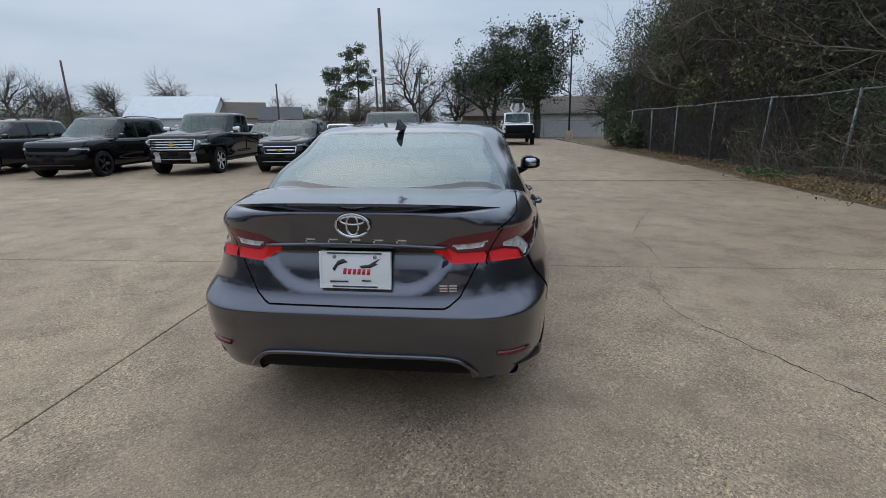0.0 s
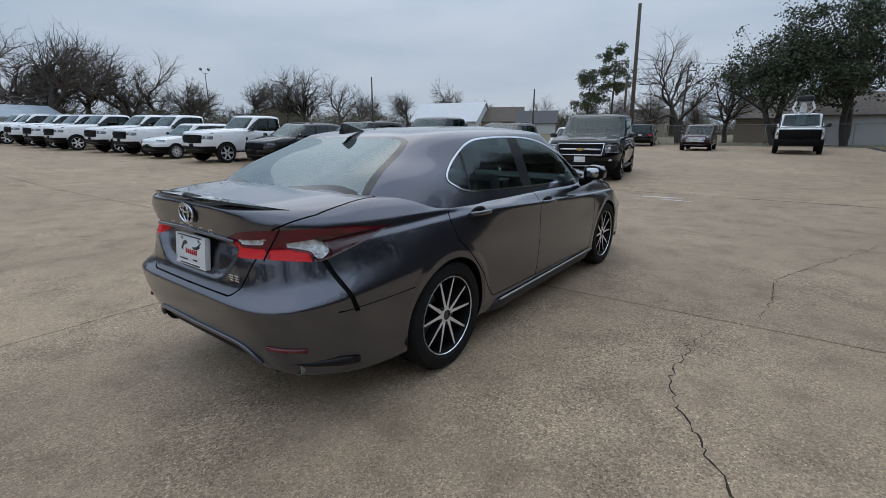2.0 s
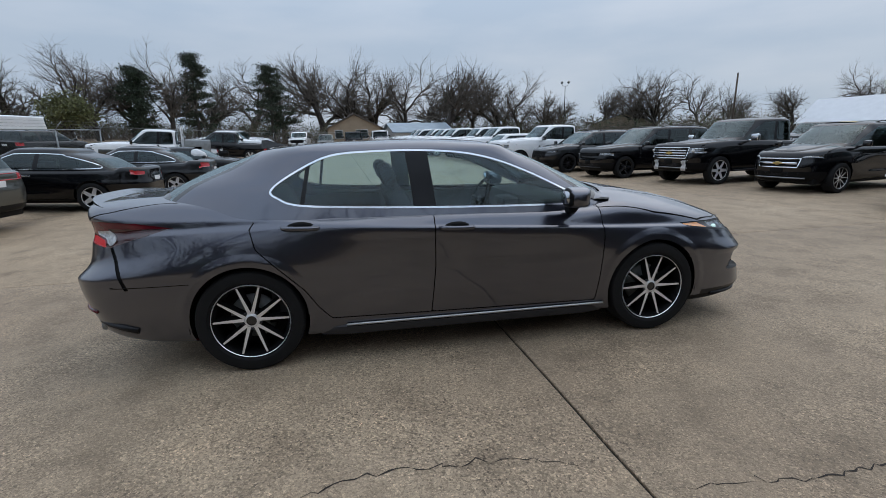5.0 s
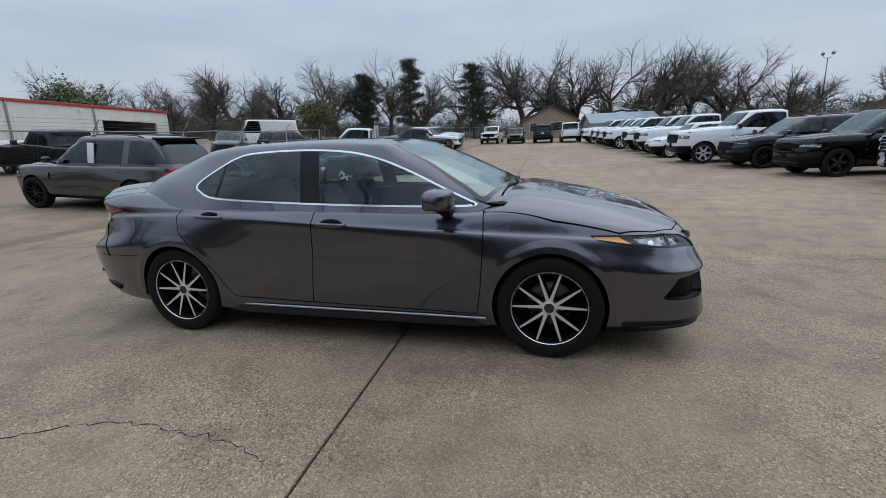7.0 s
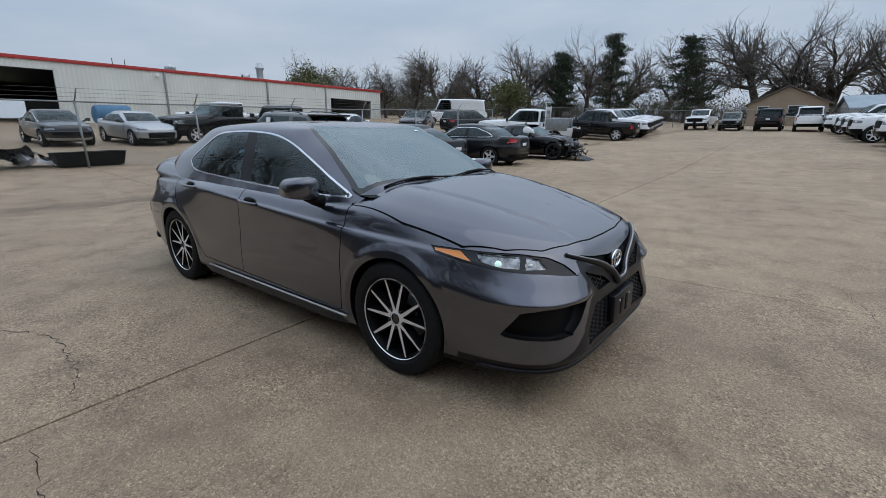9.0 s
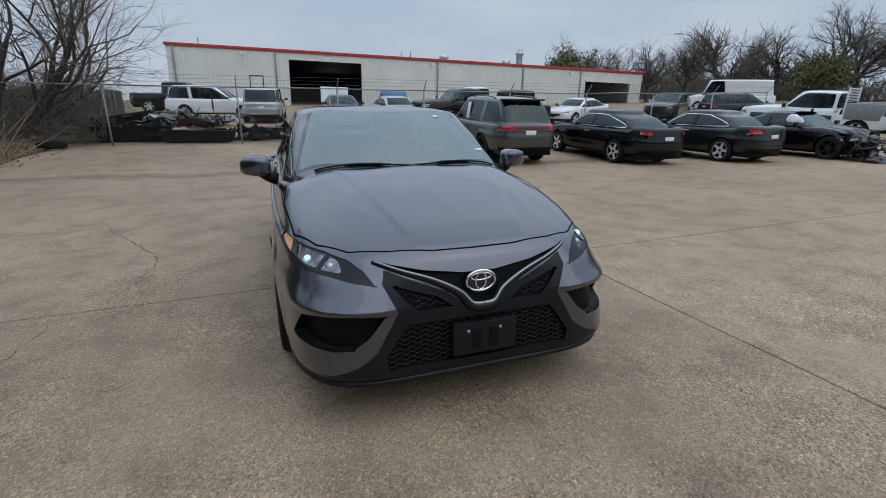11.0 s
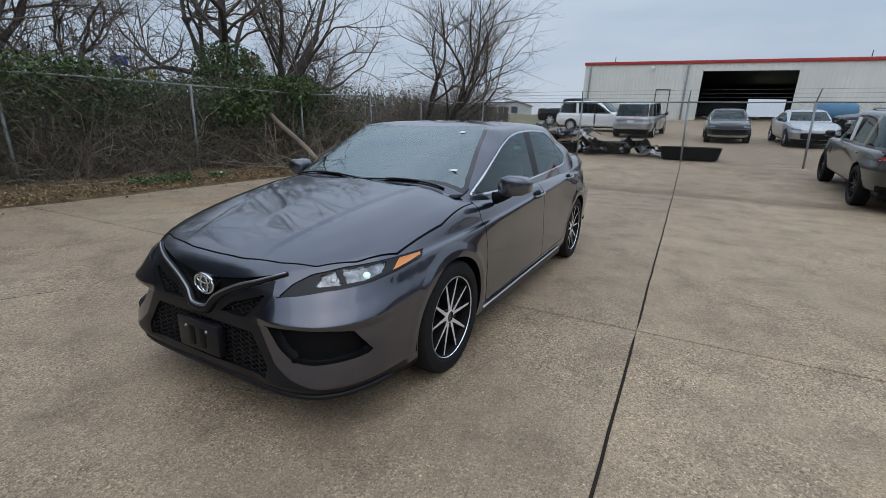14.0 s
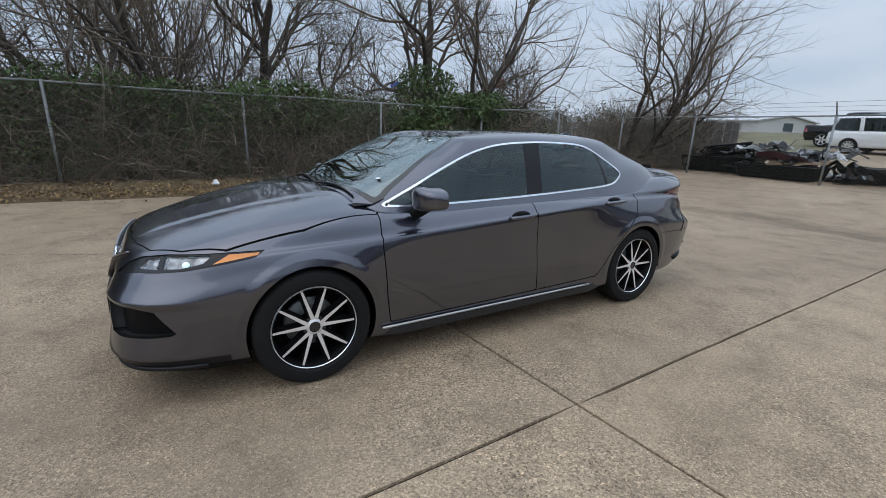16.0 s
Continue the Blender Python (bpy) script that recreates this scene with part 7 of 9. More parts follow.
for a, b in zip(rows_, rows_[1:]):
    for i in range(7):
        bm.faces.new((a[i], a[i + 1], b[i + 1], b[i]))
bmesh.ops.solidify(bm, geom=bm.faces[:], thickness=0.02)
part("hanging_bumper", bm, M_BLACKPAINT, wreck, "torn bumper cover lying on the ground")
bm = bmesh.new()
bmesh.ops.create_icosphere(bm, subdivisions=3, radius=1.0, matrix=Matrix.Translation((0.72, 0.15, 1.08)) @ Matrix.Diagonal((0.1, 0.28, 0.2, 1)))
for v in bm.verts:
    v.co += noise.noise_vector(v.co * 6) * 0.06
part("torn_airbag", bm, M_PLATE, wreck, "crumpled white airbag")

# utility truck with a folded lift
UT = dict(PK)
UT.update(H=2.35, W=1.18, zb=1.5, zh0=1.42, zh1=1.55, zd=1.2, r=0.46, sill=0.6, wb=4.3, L=7.0, fo=1.0, cowl=1.1, ws_top=0.55, roof_r=-0.3, back=-0.4, pillars=(), grille=(0.58, 0.9, 1.3), lamp=(0.62, 1.0, 1.05, 1.25))
util = at(vehicle("utility_truck", "white utility truck with a folded bucket lift", "truck", M_WHITE, **UT), 2.4, 33.1, 181)
bm = bmesh.new()
for sx in (-1, 1):
    box(bm, min(sx * 0.7, sx * 1.17), -3.8, 0.9, max(sx * 0.7, sx * 1.17), -0.6, 1.75, 0.02)
part("tool_box", bm, M_WHITE, util)
bm = bmesh.new()
disc(bm, pose(0, -2.6, 1.2, 0, -90, 0), [(0, 0.28), (0.9, 0.24), (1.3, 0.2), (1.3, 0)], 16)
part("turret", bm, M_WHITE, util)
bm = bmesh.new()
box(bm, -0.16, -3.4, 2.45, 0.16, 0.6, 2.75, 0.03)
box(bm, -0.12, -2.8, 2.75, 0.12, 0.9, 2.98, 0.03)
part("boom", bm, M_WHITE, util)
bm = bmesh.new()
box(bm, -0.42, 0.5, 2.98, 0.42, 1.15, 3.32, 0.1)
part("bucket", bm, M_GREYPLASTIC, util, "dark lift bucket")
for sx in (-1, 1):
    bm = bmesh.new()
    tube(bm, [Vector((sx * 0.3, 0.9, 2.3)), Vector((sx * 0.52, 0.8, 2.6)), Vector((sx * 0.36, 0.75, 3.02))], 0.07, 6)
    part("lift_strut", bm, M_WHITE, util)
bm = bmesh.new()
box(bm, -1.14, 3.0, 0.48, 1.14, 3.32, 0.86, 0.04)
part("bumper", bm, M_BLACK, util, "deep black front bumper")
bm = bmesh.new()
box(bm, -0.98, 2.95, 0.87, 0.98, 3.26, 1.40, 0.03)
part("grille_surround", bm, M_BLACK, util, "black grille surround")

# flat-bed truck with sleeper-style cab and headache rack
FT = dict(PK)
FT.update(H=2.0, back=-1.1, zd=0.85, L=6.0)
flat = at(vehicle("flatbed_truck", "white and grey flatbed truck with a louvred rack and steel boxes", "truck", M_WHITE, **FT), -22.6, -10.9, 196)
bm = bmesh.new()
for k in range(9):
    z = 1.55 + k * 0.065
    box(bm, -0.75, -1.32, z, 0.75, -1.28, z + 0.035)
for sx in (-0.78, 0.74):
    box(bm, sx, -1.33, 0.9, sx + 0.05, -1.27, 2.15)
part("headache_rack", bm, M_WHITE, flat)
for sx in (1, -1):
    bm = bmesh.new()
    box(bm, min(sx * 0.55, sx * 1.05), -2.6, 0.85, max(sx * 0.55, sx * 1.05), -1.4, 1.5, 0.02)
    part("steel_box", bm, M_STEEL, flat, "checker-plate steel box")
bm = bmesh.new()
for sx in (1, -1):
    box(bm, min(sx * 1.0, sx * 1.03), -1.0, 0.75, max(sx * 1.0, sx * 1.03), 2.2, 0.98, 0.005)
part("side_stripe", bm, M_GREYPAINT, flat, "grey-blue lower stripe")
sp = copy_thing(dpk, on_ground(-29.5, -9.5, 186))
sp["label"] = "dark pickup truck beside the flatbed"

# ---- the metal workshop behind the yard ----
M_SIDING = mat("white metal siding", (0.66, 0.66, 0.61), 0.45, var=0.07, scale=0.5)
M_REDTRIM = mat("red metal trim", (0.40, 0.035, 0.03), 0.45, var=0.12, scale=2)
M_GALV = mat("bright galvanised sheet", (0.55, 0.57, 0.58), 0.4, 0.5, var=0.12)
# near-black: the shade inside the workshop is put into this colour
M_ROOMSHADE = mat("workshop interior shade", (0.03, 0.03, 0.03), 0.8, var=0.2)
M_TUBE = emit_mat("workshop tube light", (1.0, 0.86, 0.6), 2.2)
workshop = thing("workshop", "long white metal workshop with red roof trim and open bays", "building")
workshop.matrix_basis = Matrix.Translation((0, -43.6, 1.95)) @ pose(0, 0, 0, 0, 0, -2.5) @ pose(0, 0, 0, 0, -1.35, 0)
WX0, WX1, WH = -40.2, 9.25, 4.75
BAYS = [(-7.5, -0.8, 4.05), (-38.6, -32.6, 3.55)]
MAN = (1.5, 2.7, 2.55)


def wall_piece(x0, x1, z0, z1, y=0.0):
    """Ribbed sheet metal between x0 and x1."""
    bm = bmesh.new()
    n = max(2, int((x1 - x0) / 0.15))
    front = []
    for i in range(n + 1):
        x = x0 + (x1 - x0) * i / n
        d = 0.028 if i % 2 else 0.0
        front.append((bm.verts.new((x, y + d, z0)), bm.verts.new((x, y + d, z1))))
    for a, b in zip(front, front[1:]):
        bm.faces.new((a[0], b[0], b[1], a[1]))
    back = [bm.verts.new((x0, y - 0.2, z0)), bm.verts.new((x1, y - 0.2, z0)), bm.verts.new((x1, y - 0.2, z1)), bm.verts.new((x0, y - 0.2, z1))]
    bm.faces.new(back)
    fix_normals(bm)
    return part("wall", bm, M_SIDING, workshop, smooth=False)


edges = [WX0, BAYS[1][0], BAYS[1][1], BAYS[0][0], BAYS[0][1], WX1]
wall_piece(edges[0], edges[1], -0.6, WH)
wall_piece(edges[2], edges[3], -0.6, WH)
wall_piece(edges[4], edges[5], -0.6, WH)
for x0, x1, h in BAYS:
    wall_piece(x0, x1, h, WH)
    bm = bmesh.new()
    box(bm, x0 - 0.12, -0.15, -0.6, x0, 0.06, h + 0.1)
    box(bm, x1, -0.15, -0.6, x1 + 0.12, 0.06, h + 0.1)
    box(bm, x0 - 0.12, -0.15, h, x1 + 0.12, 0.06, h + 0.12)
    part("door_frame", bm, M_SIDING, workshop)
# the sides, back wall with its own door, roof, floor
bm = bmesh.new()
box(bm, WX1 - 0.2, -24, -0.6, WX1, -0.05, WH - 0.05)
part("end_wall", bm, M_SIDING, workshop)
bm = bmesh.new()
box(bm, WX0, -24, -0.6, WX0 + 0.2, -0.05, WH - 0.05)
part("end_wall", bm, M_SIDING, workshop)
# back wall and floor carry the indoor shade in their colour
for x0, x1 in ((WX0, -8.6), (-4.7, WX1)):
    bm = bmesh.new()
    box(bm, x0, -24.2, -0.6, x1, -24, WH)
    part("back_wall", bm, M_ROOMSHADE, workshop)
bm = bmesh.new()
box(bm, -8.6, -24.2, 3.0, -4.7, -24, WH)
part("back_wall", bm, M_ROOMSHADE, workshop)
bm = bmesh.new()
box(bm, WX0, -24.2, WH - 0.05, WX1, 0.1, WH + 0.02)
part("roof", bm, M_STEEL, workshop)
bm = bmesh.new()
box(bm, WX0 - 0.08, 0.0, WH - 0.10, WX1 + 0.08, 0.14, WH + 0.16, 0.02)
part("roof_trim", bm, M_REDTRIM, workshop, "red metal eaves trim")
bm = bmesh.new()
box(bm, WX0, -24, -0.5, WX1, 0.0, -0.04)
part("shop_floor", bm, M_ROOMSHADE, workshop)
for x in (-15.2, -24.8, 0.35, 8.7, -31.9):
    bm = bmesh.new()
    box(bm, x - 0.07, 0.03, -0.6, x + 0.07, 0.16, WH - 0.1, 0.01)
    part("downpipe", bm, M_STEEL, workshop)
bm = bmesh.new()
for a in ((MAN[0], 0, 0.0, MAN[0] + 0.06, 0.07, MAN[2]), (MAN[1] - 0.06, 0, 0.0, MAN[1], 0.07, MAN[2]), (MAN[0], 0, MAN[2] - 0.06, MAN[1], 0.07, MAN[2])):
    box(bm, *a)
part("door_outline", bm, M_GREYPLASTIC, workshop)
for x in (3.2, -14.6, -30.6):
    bm = bmesh.new()
    box(bm, x - 0.12, 0.1, WH - 0.55, x + 0.12, 0.32, WH - 0.3, 0.03)
    part("wall_lamp", bm, M_PLATE, workshop)
for k in range(4):
    bm = bmesh.new()
    x = -38.0 + 1.45 * k
    box(bm, x, -4.0, 1.2, x + 1.1, -3.9, 1.28)
    part("tube_light", bm, M_TUBE, workshop)
    bm = bmesh.new()
    box(bm, x, -6.0, 0.55, x + 1.1, -5.9, 0.62)
    part("tube_light", bm, M_TUBE, workshop)
# roof vents and stack
bm = bmesh.new()
disc(bm, pose(-16.3, -1.5, WH, 0, -90, 0), [(0, 0.34), (0.35, 0.34), (0.4, 0.48), (0.62, 0.5), (0.8, 0.1), (0.8, 0)], 18)
part("roof_vent", bm, M_GALV, workshop)
bm = bmesh.new()
disc(bm, pose(-25.2, -2, WH, 0, -90, 0), [(0, 0.34), (1.35, 0.34), (1.35, 0.46), (1.55, 0.46), (1.55, 0.36), (1.9, 0.34), (1.9, 0)], 18)
part("exhaust_stack", bm, M_GALV, workshop)
bm = bmesh.new()
disc(bm, pose(-24.0, -2.6, WH + 0.45, 0, 0, 0), [(-0.25, 0.2), (-0.2, 0.42), (0.4, 0.42), (0.45, 0.2)], 18)
part("roof_fan", bm, M_GALV, workshop)
for x in (-11.7, -12.6, 6.8):
    bm = bmesh.new()
    tube(bm, [(x, -1, WH), (x, -1, WH + 0.75)], 0.03, 6)
    part("vent_pipe", bm, M_GREYPLASTIC, workshop)


# ---- houses and sheds beyond the lot ----
M_TAN = mat("tan plaster", (0.30, 0.23, 0.16), 0.8, var=0.1, scale=1)
M_SHINGLE = mat("brown shingles", (0.12, 0.10, 0.085), 0.9, var=0.25, scale=3, bump=0.3, bscale=10)
M_GREYSHINGLE = mat("grey shingles", (0.10, 0.10, 0.105), 0.9, var=0.25, scale=3)
M_WHITEROOF = mat("white metal roof", (0.58, 0.60, 0.63), 0.4, var=0.06, scale=1)
M_BLUEMETAL = mat("blue-grey sheet metal", (0.22, 0.28, 0.33), 0.4, 0.3, var=0.15, scale=1)
M_PALEWALL = mat("pale siding", (0.55, 0.55, 0.54), 0.7, var=0.08, scale=1)
M_BRICKWALL = mat("beige brick", (0.33, 0.27, 0.21), 0.8, var=0.15, scale=5)


def house(name, label, x, y, rz, w, d, eave, ridge, wall, roof, windows=((0, 1.2),), over=0.35, z=None):
    """A gabled house: ridge along its local y, gable fronts at both ends."""
    h = thing(name, label, "house", pose(x, y, (ground_z(x, y) if z is None else z), 0, 0, rz))
    bm = bmesh.new()
    for s in (-1, 1):
        p = [(-w / 2, s * d / 2, -0.5), (w / 2, s * d / 2, -0.5), (w / 2, s * d / 2, eave), (0, s * d / 2, ridge - 0.1), (-w / 2, s * d / 2, eave)]
        q = [(a, b - s * 0.25, c) for a, b, c in p]
        P, Q = [bm.verts.new(c) for c in p], [bm.verts.new(c) for c in q]
        bm.faces.new(P)
        bm.faces.new(Q)
        for i in range(5):
            bm.faces.new((P[i], P[(i + 1) % 5], Q[(i + 1) % 5], Q[i]))
    for s in (-1, 1):
        box(bm, min(s * w / 2, s * (w / 2 - 0.25)), -d / 2 + 0.25, -0.5, max(s * w / 2, s * (w / 2 - 0.25)), d / 2 - 0.25, eave)
    fix_normals(bm)
    part("wall", bm, wall, h, smooth=False)
    sl = (ridge - eave) / (w / 2)
    for s in (-1, 1):
        bm = bmesh.new()
        a = [(0, -d / 2 - over, ridge), (s * (w / 2 + over), -d / 2 - over, eave - over * sl), (s * (w / 2 + over), d / 2 + over, eave - over * sl), (0, d / 2 + over, ridge)]
        A = [bm.verts.new(c) for c in a]
        B = [bm.verts.new((c[0], c[1], c[2] + 0.14)) for c in a]
        bm.faces.new(A)
        bm.faces.new(B)
        for i in range(4):
            bm.faces.new((A[i], A[(i + 1) % 4], B[(i + 1) % 4], B[i]))
        fix_normals(bm)
        part("roof", bm, roof, h, smooth=False)
    for wx, ww in windows:
        for s in (-1, 1):
            bm = bmesh.new()
            y0 = s * d / 2
            box(bm, wx - ww / 2 - 0.08, y0 - 0.06, 0.85, wx + ww / 2 + 0.08, y0 + 0.06, 2.1)
            wn_ = part("window", bm, M_PALEWALL, h)
            bm = bmesh.new()
            box(bm, wx - ww / 2, y0 - 0.08, 0.93, wx + ww / 2, y0 + 0.08, 2.02)
            part("pane", bm, M_DARKGLASS, wn_)
    return h


house("house", "tan gabled house behind the far cars", -69, -0.6, 90, 7.4, 10, 2.3, 4.2, M_TAN, M_SHINGLE, ((-2.2, 1.0), (1.0, 1.6)))
house("shed", "low shed with blue-grey metal roof", -70, 9.0, 8, 8.5, 9.0, 1.6, 3.0, M_PALEWALL, M_BLUEMETAL, ())
house("house", "white metal-roofed building beyond the lot", -61, 84, -78, 11, 15.5, 3.0, 6.9, M_PALEWALL, M_WHITEROOF, ((0, 1.5),), z=0.3)
house("house", "brown-roofed house beyond the lot", -51, 89, -64, 8, 9, 3.0, 5.9, M_BRICKWALL, M_SHINGLE, ((-2, 1.2), (2, 1.2)), z=0.3)
house("house", "grey-roofed cottage between the trees", -43.5, 91, -66, 6.5, 8, 2.6, 5.0, M_PALEWALL, M_GREYSHINGLE, ((0, 1.2),), z=0.3)
house("house", "dark-roofed house beyond the pickups", -82, 52, 60, 11, 14, 2.6, 4.4, M_TAN, M_GREYSHINGLE, ((-2, 1.2),))
house("house", "low brick house with a pale garage", 5.5, 64, 90, 10, 18, 2.4, 4.7, M_BRICKWALL, M_SHINGLE, ((-3, 1.6), (3, 1.4)), z=0.2)
house("garage", "pale garage with a brown roof", 8.5, 56, 92, 7, 10, 2.5, 4.4, M_PALEWALL, M_SHINGLE, ((-2.0, 2.2),), z=0.2)
house("house", "brown-roofed house behind the far trees", -22, 92, 95, 7, 9, 2.6, 4.8, M_BRICKWALL, M_SHINGLE, ((0, 1.4),), z=0.2)
house("house", "low pale building behind the brush", 62, -34, 20, 16, 30, 3.4, 5.0, M_PALEWALL, M_WHITEROOF, ((0, 2),), z=0.6)
house("house", "low tan building behind the brush", 60, 6, 80, 14, 30, 3.2, 4.6, M_TAN, M_SHINGLE, ((0, 2),), z=0.0)
house("house", "low pale storehouse beyond the yard", 40, -75, 80, 12, 26, 2.2, 3.0, M_PALEWALL, M_WHITEROOF, ((0, 2),), z=2.0)

# blue steel tank on skids by the workshop wall
M_BLUETANK = mat("faded blue tank paint", (0.05, 0.16, 0.28), 0.5, var=0.2, scale=3, bump=0.05)
tank = thing("storage_tank", "faded blue steel tank by the workshop wall", "tank", pose(-9.4, -38.0, ground_z(-9.4, -38.0)))
bm = bmesh.new()
disc(bm, pose(0, 0, 0.82, 0, 0, 3), [(-1.25, 0.0), (-1.22, 0.35), (-1.12, 0.6), (-1.0, 0.68), (1.0, 0.68), (1.12, 0.6), (1.22, 0.35), (1.25, 0.0)], 28)
fix_normals(bm)
part("shell", bm, M_BLUETANK, tank)
for sx in (-0.75, 0.75):
    bm = bmesh.new()
    box(bm, sx - 0.08, -0.5, 0.0, sx + 0.08, 0.5, 0.22, 0.01)
    part("skid", bm, M_STEEL, tank)

# ---- fences, poles, lamps, scrap ----
M_CHAIN = mat("weathered chain-link wire", (0.11, 0.115, 0.11), 0.55, 0.6, var=0.25)
M_WOODPOLE = mat("weathered pole wood", (0.10, 0.08, 0.065), 0.9, var=0.3, scale=3, bump=0.4, bscale=30)
M_GREYWOOD = mat("weathered grey boards", (0.19, 0.18, 0.17), 0.9, var=0.3, scale=2, bump=0.3, bscale=30, rnd=0.2)


M_OLDSTEEL = mat("dull weathered steel", (0.24, 0.25, 0.25), 0.6, 0.4, var=0.35, scale=6)


def chain_fence(label, pts, h, base=0.0, arms=False, lean=0.0, pitch=0.085, mesh_w=0.0042, seed=1, up=(0, 0, 1)):
    """Posts, top rail and woven wire between points on the ground."""
    rnd = random.Random(seed)
    f = thing("chain_link_fence", label, "fence", kind="structure")
    P = [Vector((x, y, ground_z(x, y) + base)) for x, y in pts]
    tops = []
    for p in P:
        l = Vector((rnd.gauss(0, lean), rnd.gauss(0, lean), 0))
        t = p + Vector((0, 0, h)) + l * h
        tops.append(t)
        bm = bmesh.new()
        tube(bm, [p + Vector((0, 0, -0.2)), t + Vector((0, 0, 0.03))], 0.03, 8)
        if arms:
            tube(bm, [t, t + Vector((-0.03, 0.28, 0.34))], 0.018, 6)
        part("post", bm, M_STEEL if arms else M_OLDSTEEL, f)
    for a, b in zip(tops, tops[1:]):
        bm = bmesh.new()
        tube(bm, [a, (a + b) / 2 + Vector((0, 0, rnd.gauss(0, 0.02))), b], 0.021, 8)
        part("top_rail", bm, M_STEEL if arms else M_OLDSTEEL, f)
    if arms:
        for k in range(3):
            bm = bmesh.new()
            tube(bm, [t + Vector((-0.03, 0.28, 0.34)) * (0.35 + 0.32 * k) for t in tops], 0.004, 3)
            part("barbed_wire", bm, M_CHAIN, f)
    bm = bmesh.new()
    for i in range(len(P) - 1):
        a, b, ta, tb = P[i], P[i + 1], tops[i], tops[i + 1]
        L = (b - a).length
        n = int(L / pitch)
        rows_n = int(h / pitch)
        def at_(u, v):
            lo = a.lerp(b, min(max(u, 0), 1))
            hi = ta.lerp(tb, min(max(u, 0), 1))
            return lo.lerp(hi, v)
        for s in (1, -1):
            for k in range(-rows_n, n + rows_n):
                # straight wires, clipped to the panel
                u0, v0 = k / n, 0.0
                u1, v1 = (k + s * rows_n) / n, 1.0
                if (u0 < 0 and u1 < 0) or (u0 > 1 and u1 > 1):
                    continue
                du = u1 - u0
                lo, hi = 0.0, 1.0
                if du:
                    ts = sorted(((0 - u0) / du, (1 - u0) / du))
                    lo, hi = max(0, ts[0]), min(1, ts[1])
                if hi - lo < 0.02:
                    continue
                p, q = at_(u0 + du * lo, lo), at_(u0 + du * hi, hi)
                d = (q - p).normalized()
                w = d.cross((b - a).cross(Vector((0, 0, 1)))).normalized() * mesh_w * 0.5
                bm.faces.new([bm.verts.new(c) for c in (p - w, p + w, q + w, q - w)])
    ob = part("wire_mesh", bm, M_CHAIN, f, smooth=False)
    return f


chain_fence("leaning galvanised chain-link fence overgrown with vines", [(8.55, -10.0), (8.5, -6.6), (8.5, -3.2), (8.5, 0.2), (8.45, 3.7), (8.4, 7.0), (8.35, 10.2), (8.4, 13.5), (8.3, 16.6), (8.3, 19.6), (8.2, 22.8), (8.2, 26)], 1.95, 0.16, lean=0.035, mesh_w=0.0034, seed=3)
chain_fence("galvanised chain-link yard fence with angled barbed wire arms", [(8.6, -13.3), (5.75, -13.35), (1.95, -13.3), (-1.4, -13.35), (-4.6, -13.2), (-8.2, -13.2), (-11.8, -13.2), (-15.4, -13.2), (-19.0, -13.2), (-22.6, -13.3)], 1.85, 0.0, True, 0.02, seed=5)
chain_fence("low chain-link fence at the end of the lot", [(-30, 47), (-24, 47), (-18, 47), (-12, 47), (-6, 47), (0, 47), (6, 47), (12, 47)], 1.8, 0.0, False, 0.01, pitch=0.2, mesh_w=0.008, seed=7)
chain_fence("chain-link fence behind the far cars", [(-54, -30), (-54, -20), (-54, -10), (-54, 0), (-54, 10)], 1.8, 0.0, False, 0.01, pitch=0.25, mesh_w=0.009, seed=9)

# weathered board fence behind the wire
bf = thing("board_fence", "weathered grey board fence behind the wire", "fence", kind="structure")
rnd = random.Random(8)
bm0 = bmesh.new()
box(bm0, -0.068, -0.012, 0, 0.068, 0.012, 1.0, 0.0)
me = bpy.data.meshes.new("board")
bm0.to_mesh(me)
bm0.free()
me.materials.append(M_GREYWOOD)
x = 6.3
while x < 24:
    b = new("board", me)
    b.parent = bf
    y = -17.4 + 0.05 * (x - 5.6)
    b.matrix_basis = pose(x, y + rnd.gauss(0, 0.008), ground_z(x, y) - 0.05, 0, rnd.gauss(0, 0.5), 3) @ Matrix.Diagonal((1, 1, rnd.uniform(1.62, 1.72), 1))
    x += 0.145


def lot_lamp(label, x, y, h, z0, lean=0.0, base=False, rz=0):
    l = thing("lot_lamp", label, "street lamp", pose(x, y, z0, 0, lean, rz))
    bm = bmesh.new()
    tube(bm, [(0, 0, -0.3), (0, 0, h)], [0.1, 0.06], 8)
    part("pole", bm, M_GREYPLASTIC, l)
    for s in (-1, 1):
        bm = bmesh.new()
        tube(bm, [(0, 0, h - 0.05), (s * 0.45, 0, h + 0.05), (s * 0.6, 0, h + 0.35), (s * 0.62, 0, h + 0.55)], 0.035, 6)
        part("arm", bm, M_GREYPLASTIC, l)
        bm = bmesh.new()
        box(bm, -0.24, -0.32, -0.12, 0.24, 0.32, 0.14, 0.04, pose(s * 0.68, 0, h + 0.72, 35, s * 25, 0))
        part("lamp_head", bm, M_GREYPAINT, l, "grey flood lamp head")
    if base:
        bm = bmesh.new()
        disc(bm, pose(0, 0, -0.3, 0, -90, 0), [(0, 0.34), (1.1, 0.33), (1.14, 0.3), (1.14, 0)], 18)
        part("concrete_base", bm, M_CONCRETE, l)
    return l


lot_lamp("twin-headed lot lamp on a leaning pole with concrete base", 7.75, 41.2, 9.6, 0.0, -1.5, True, 10)
lot_lamp("twin-headed lot lamp behind the pickups", -87.2, 41.8, 10.4, ground_z(-87, 41), 0, False, 60)


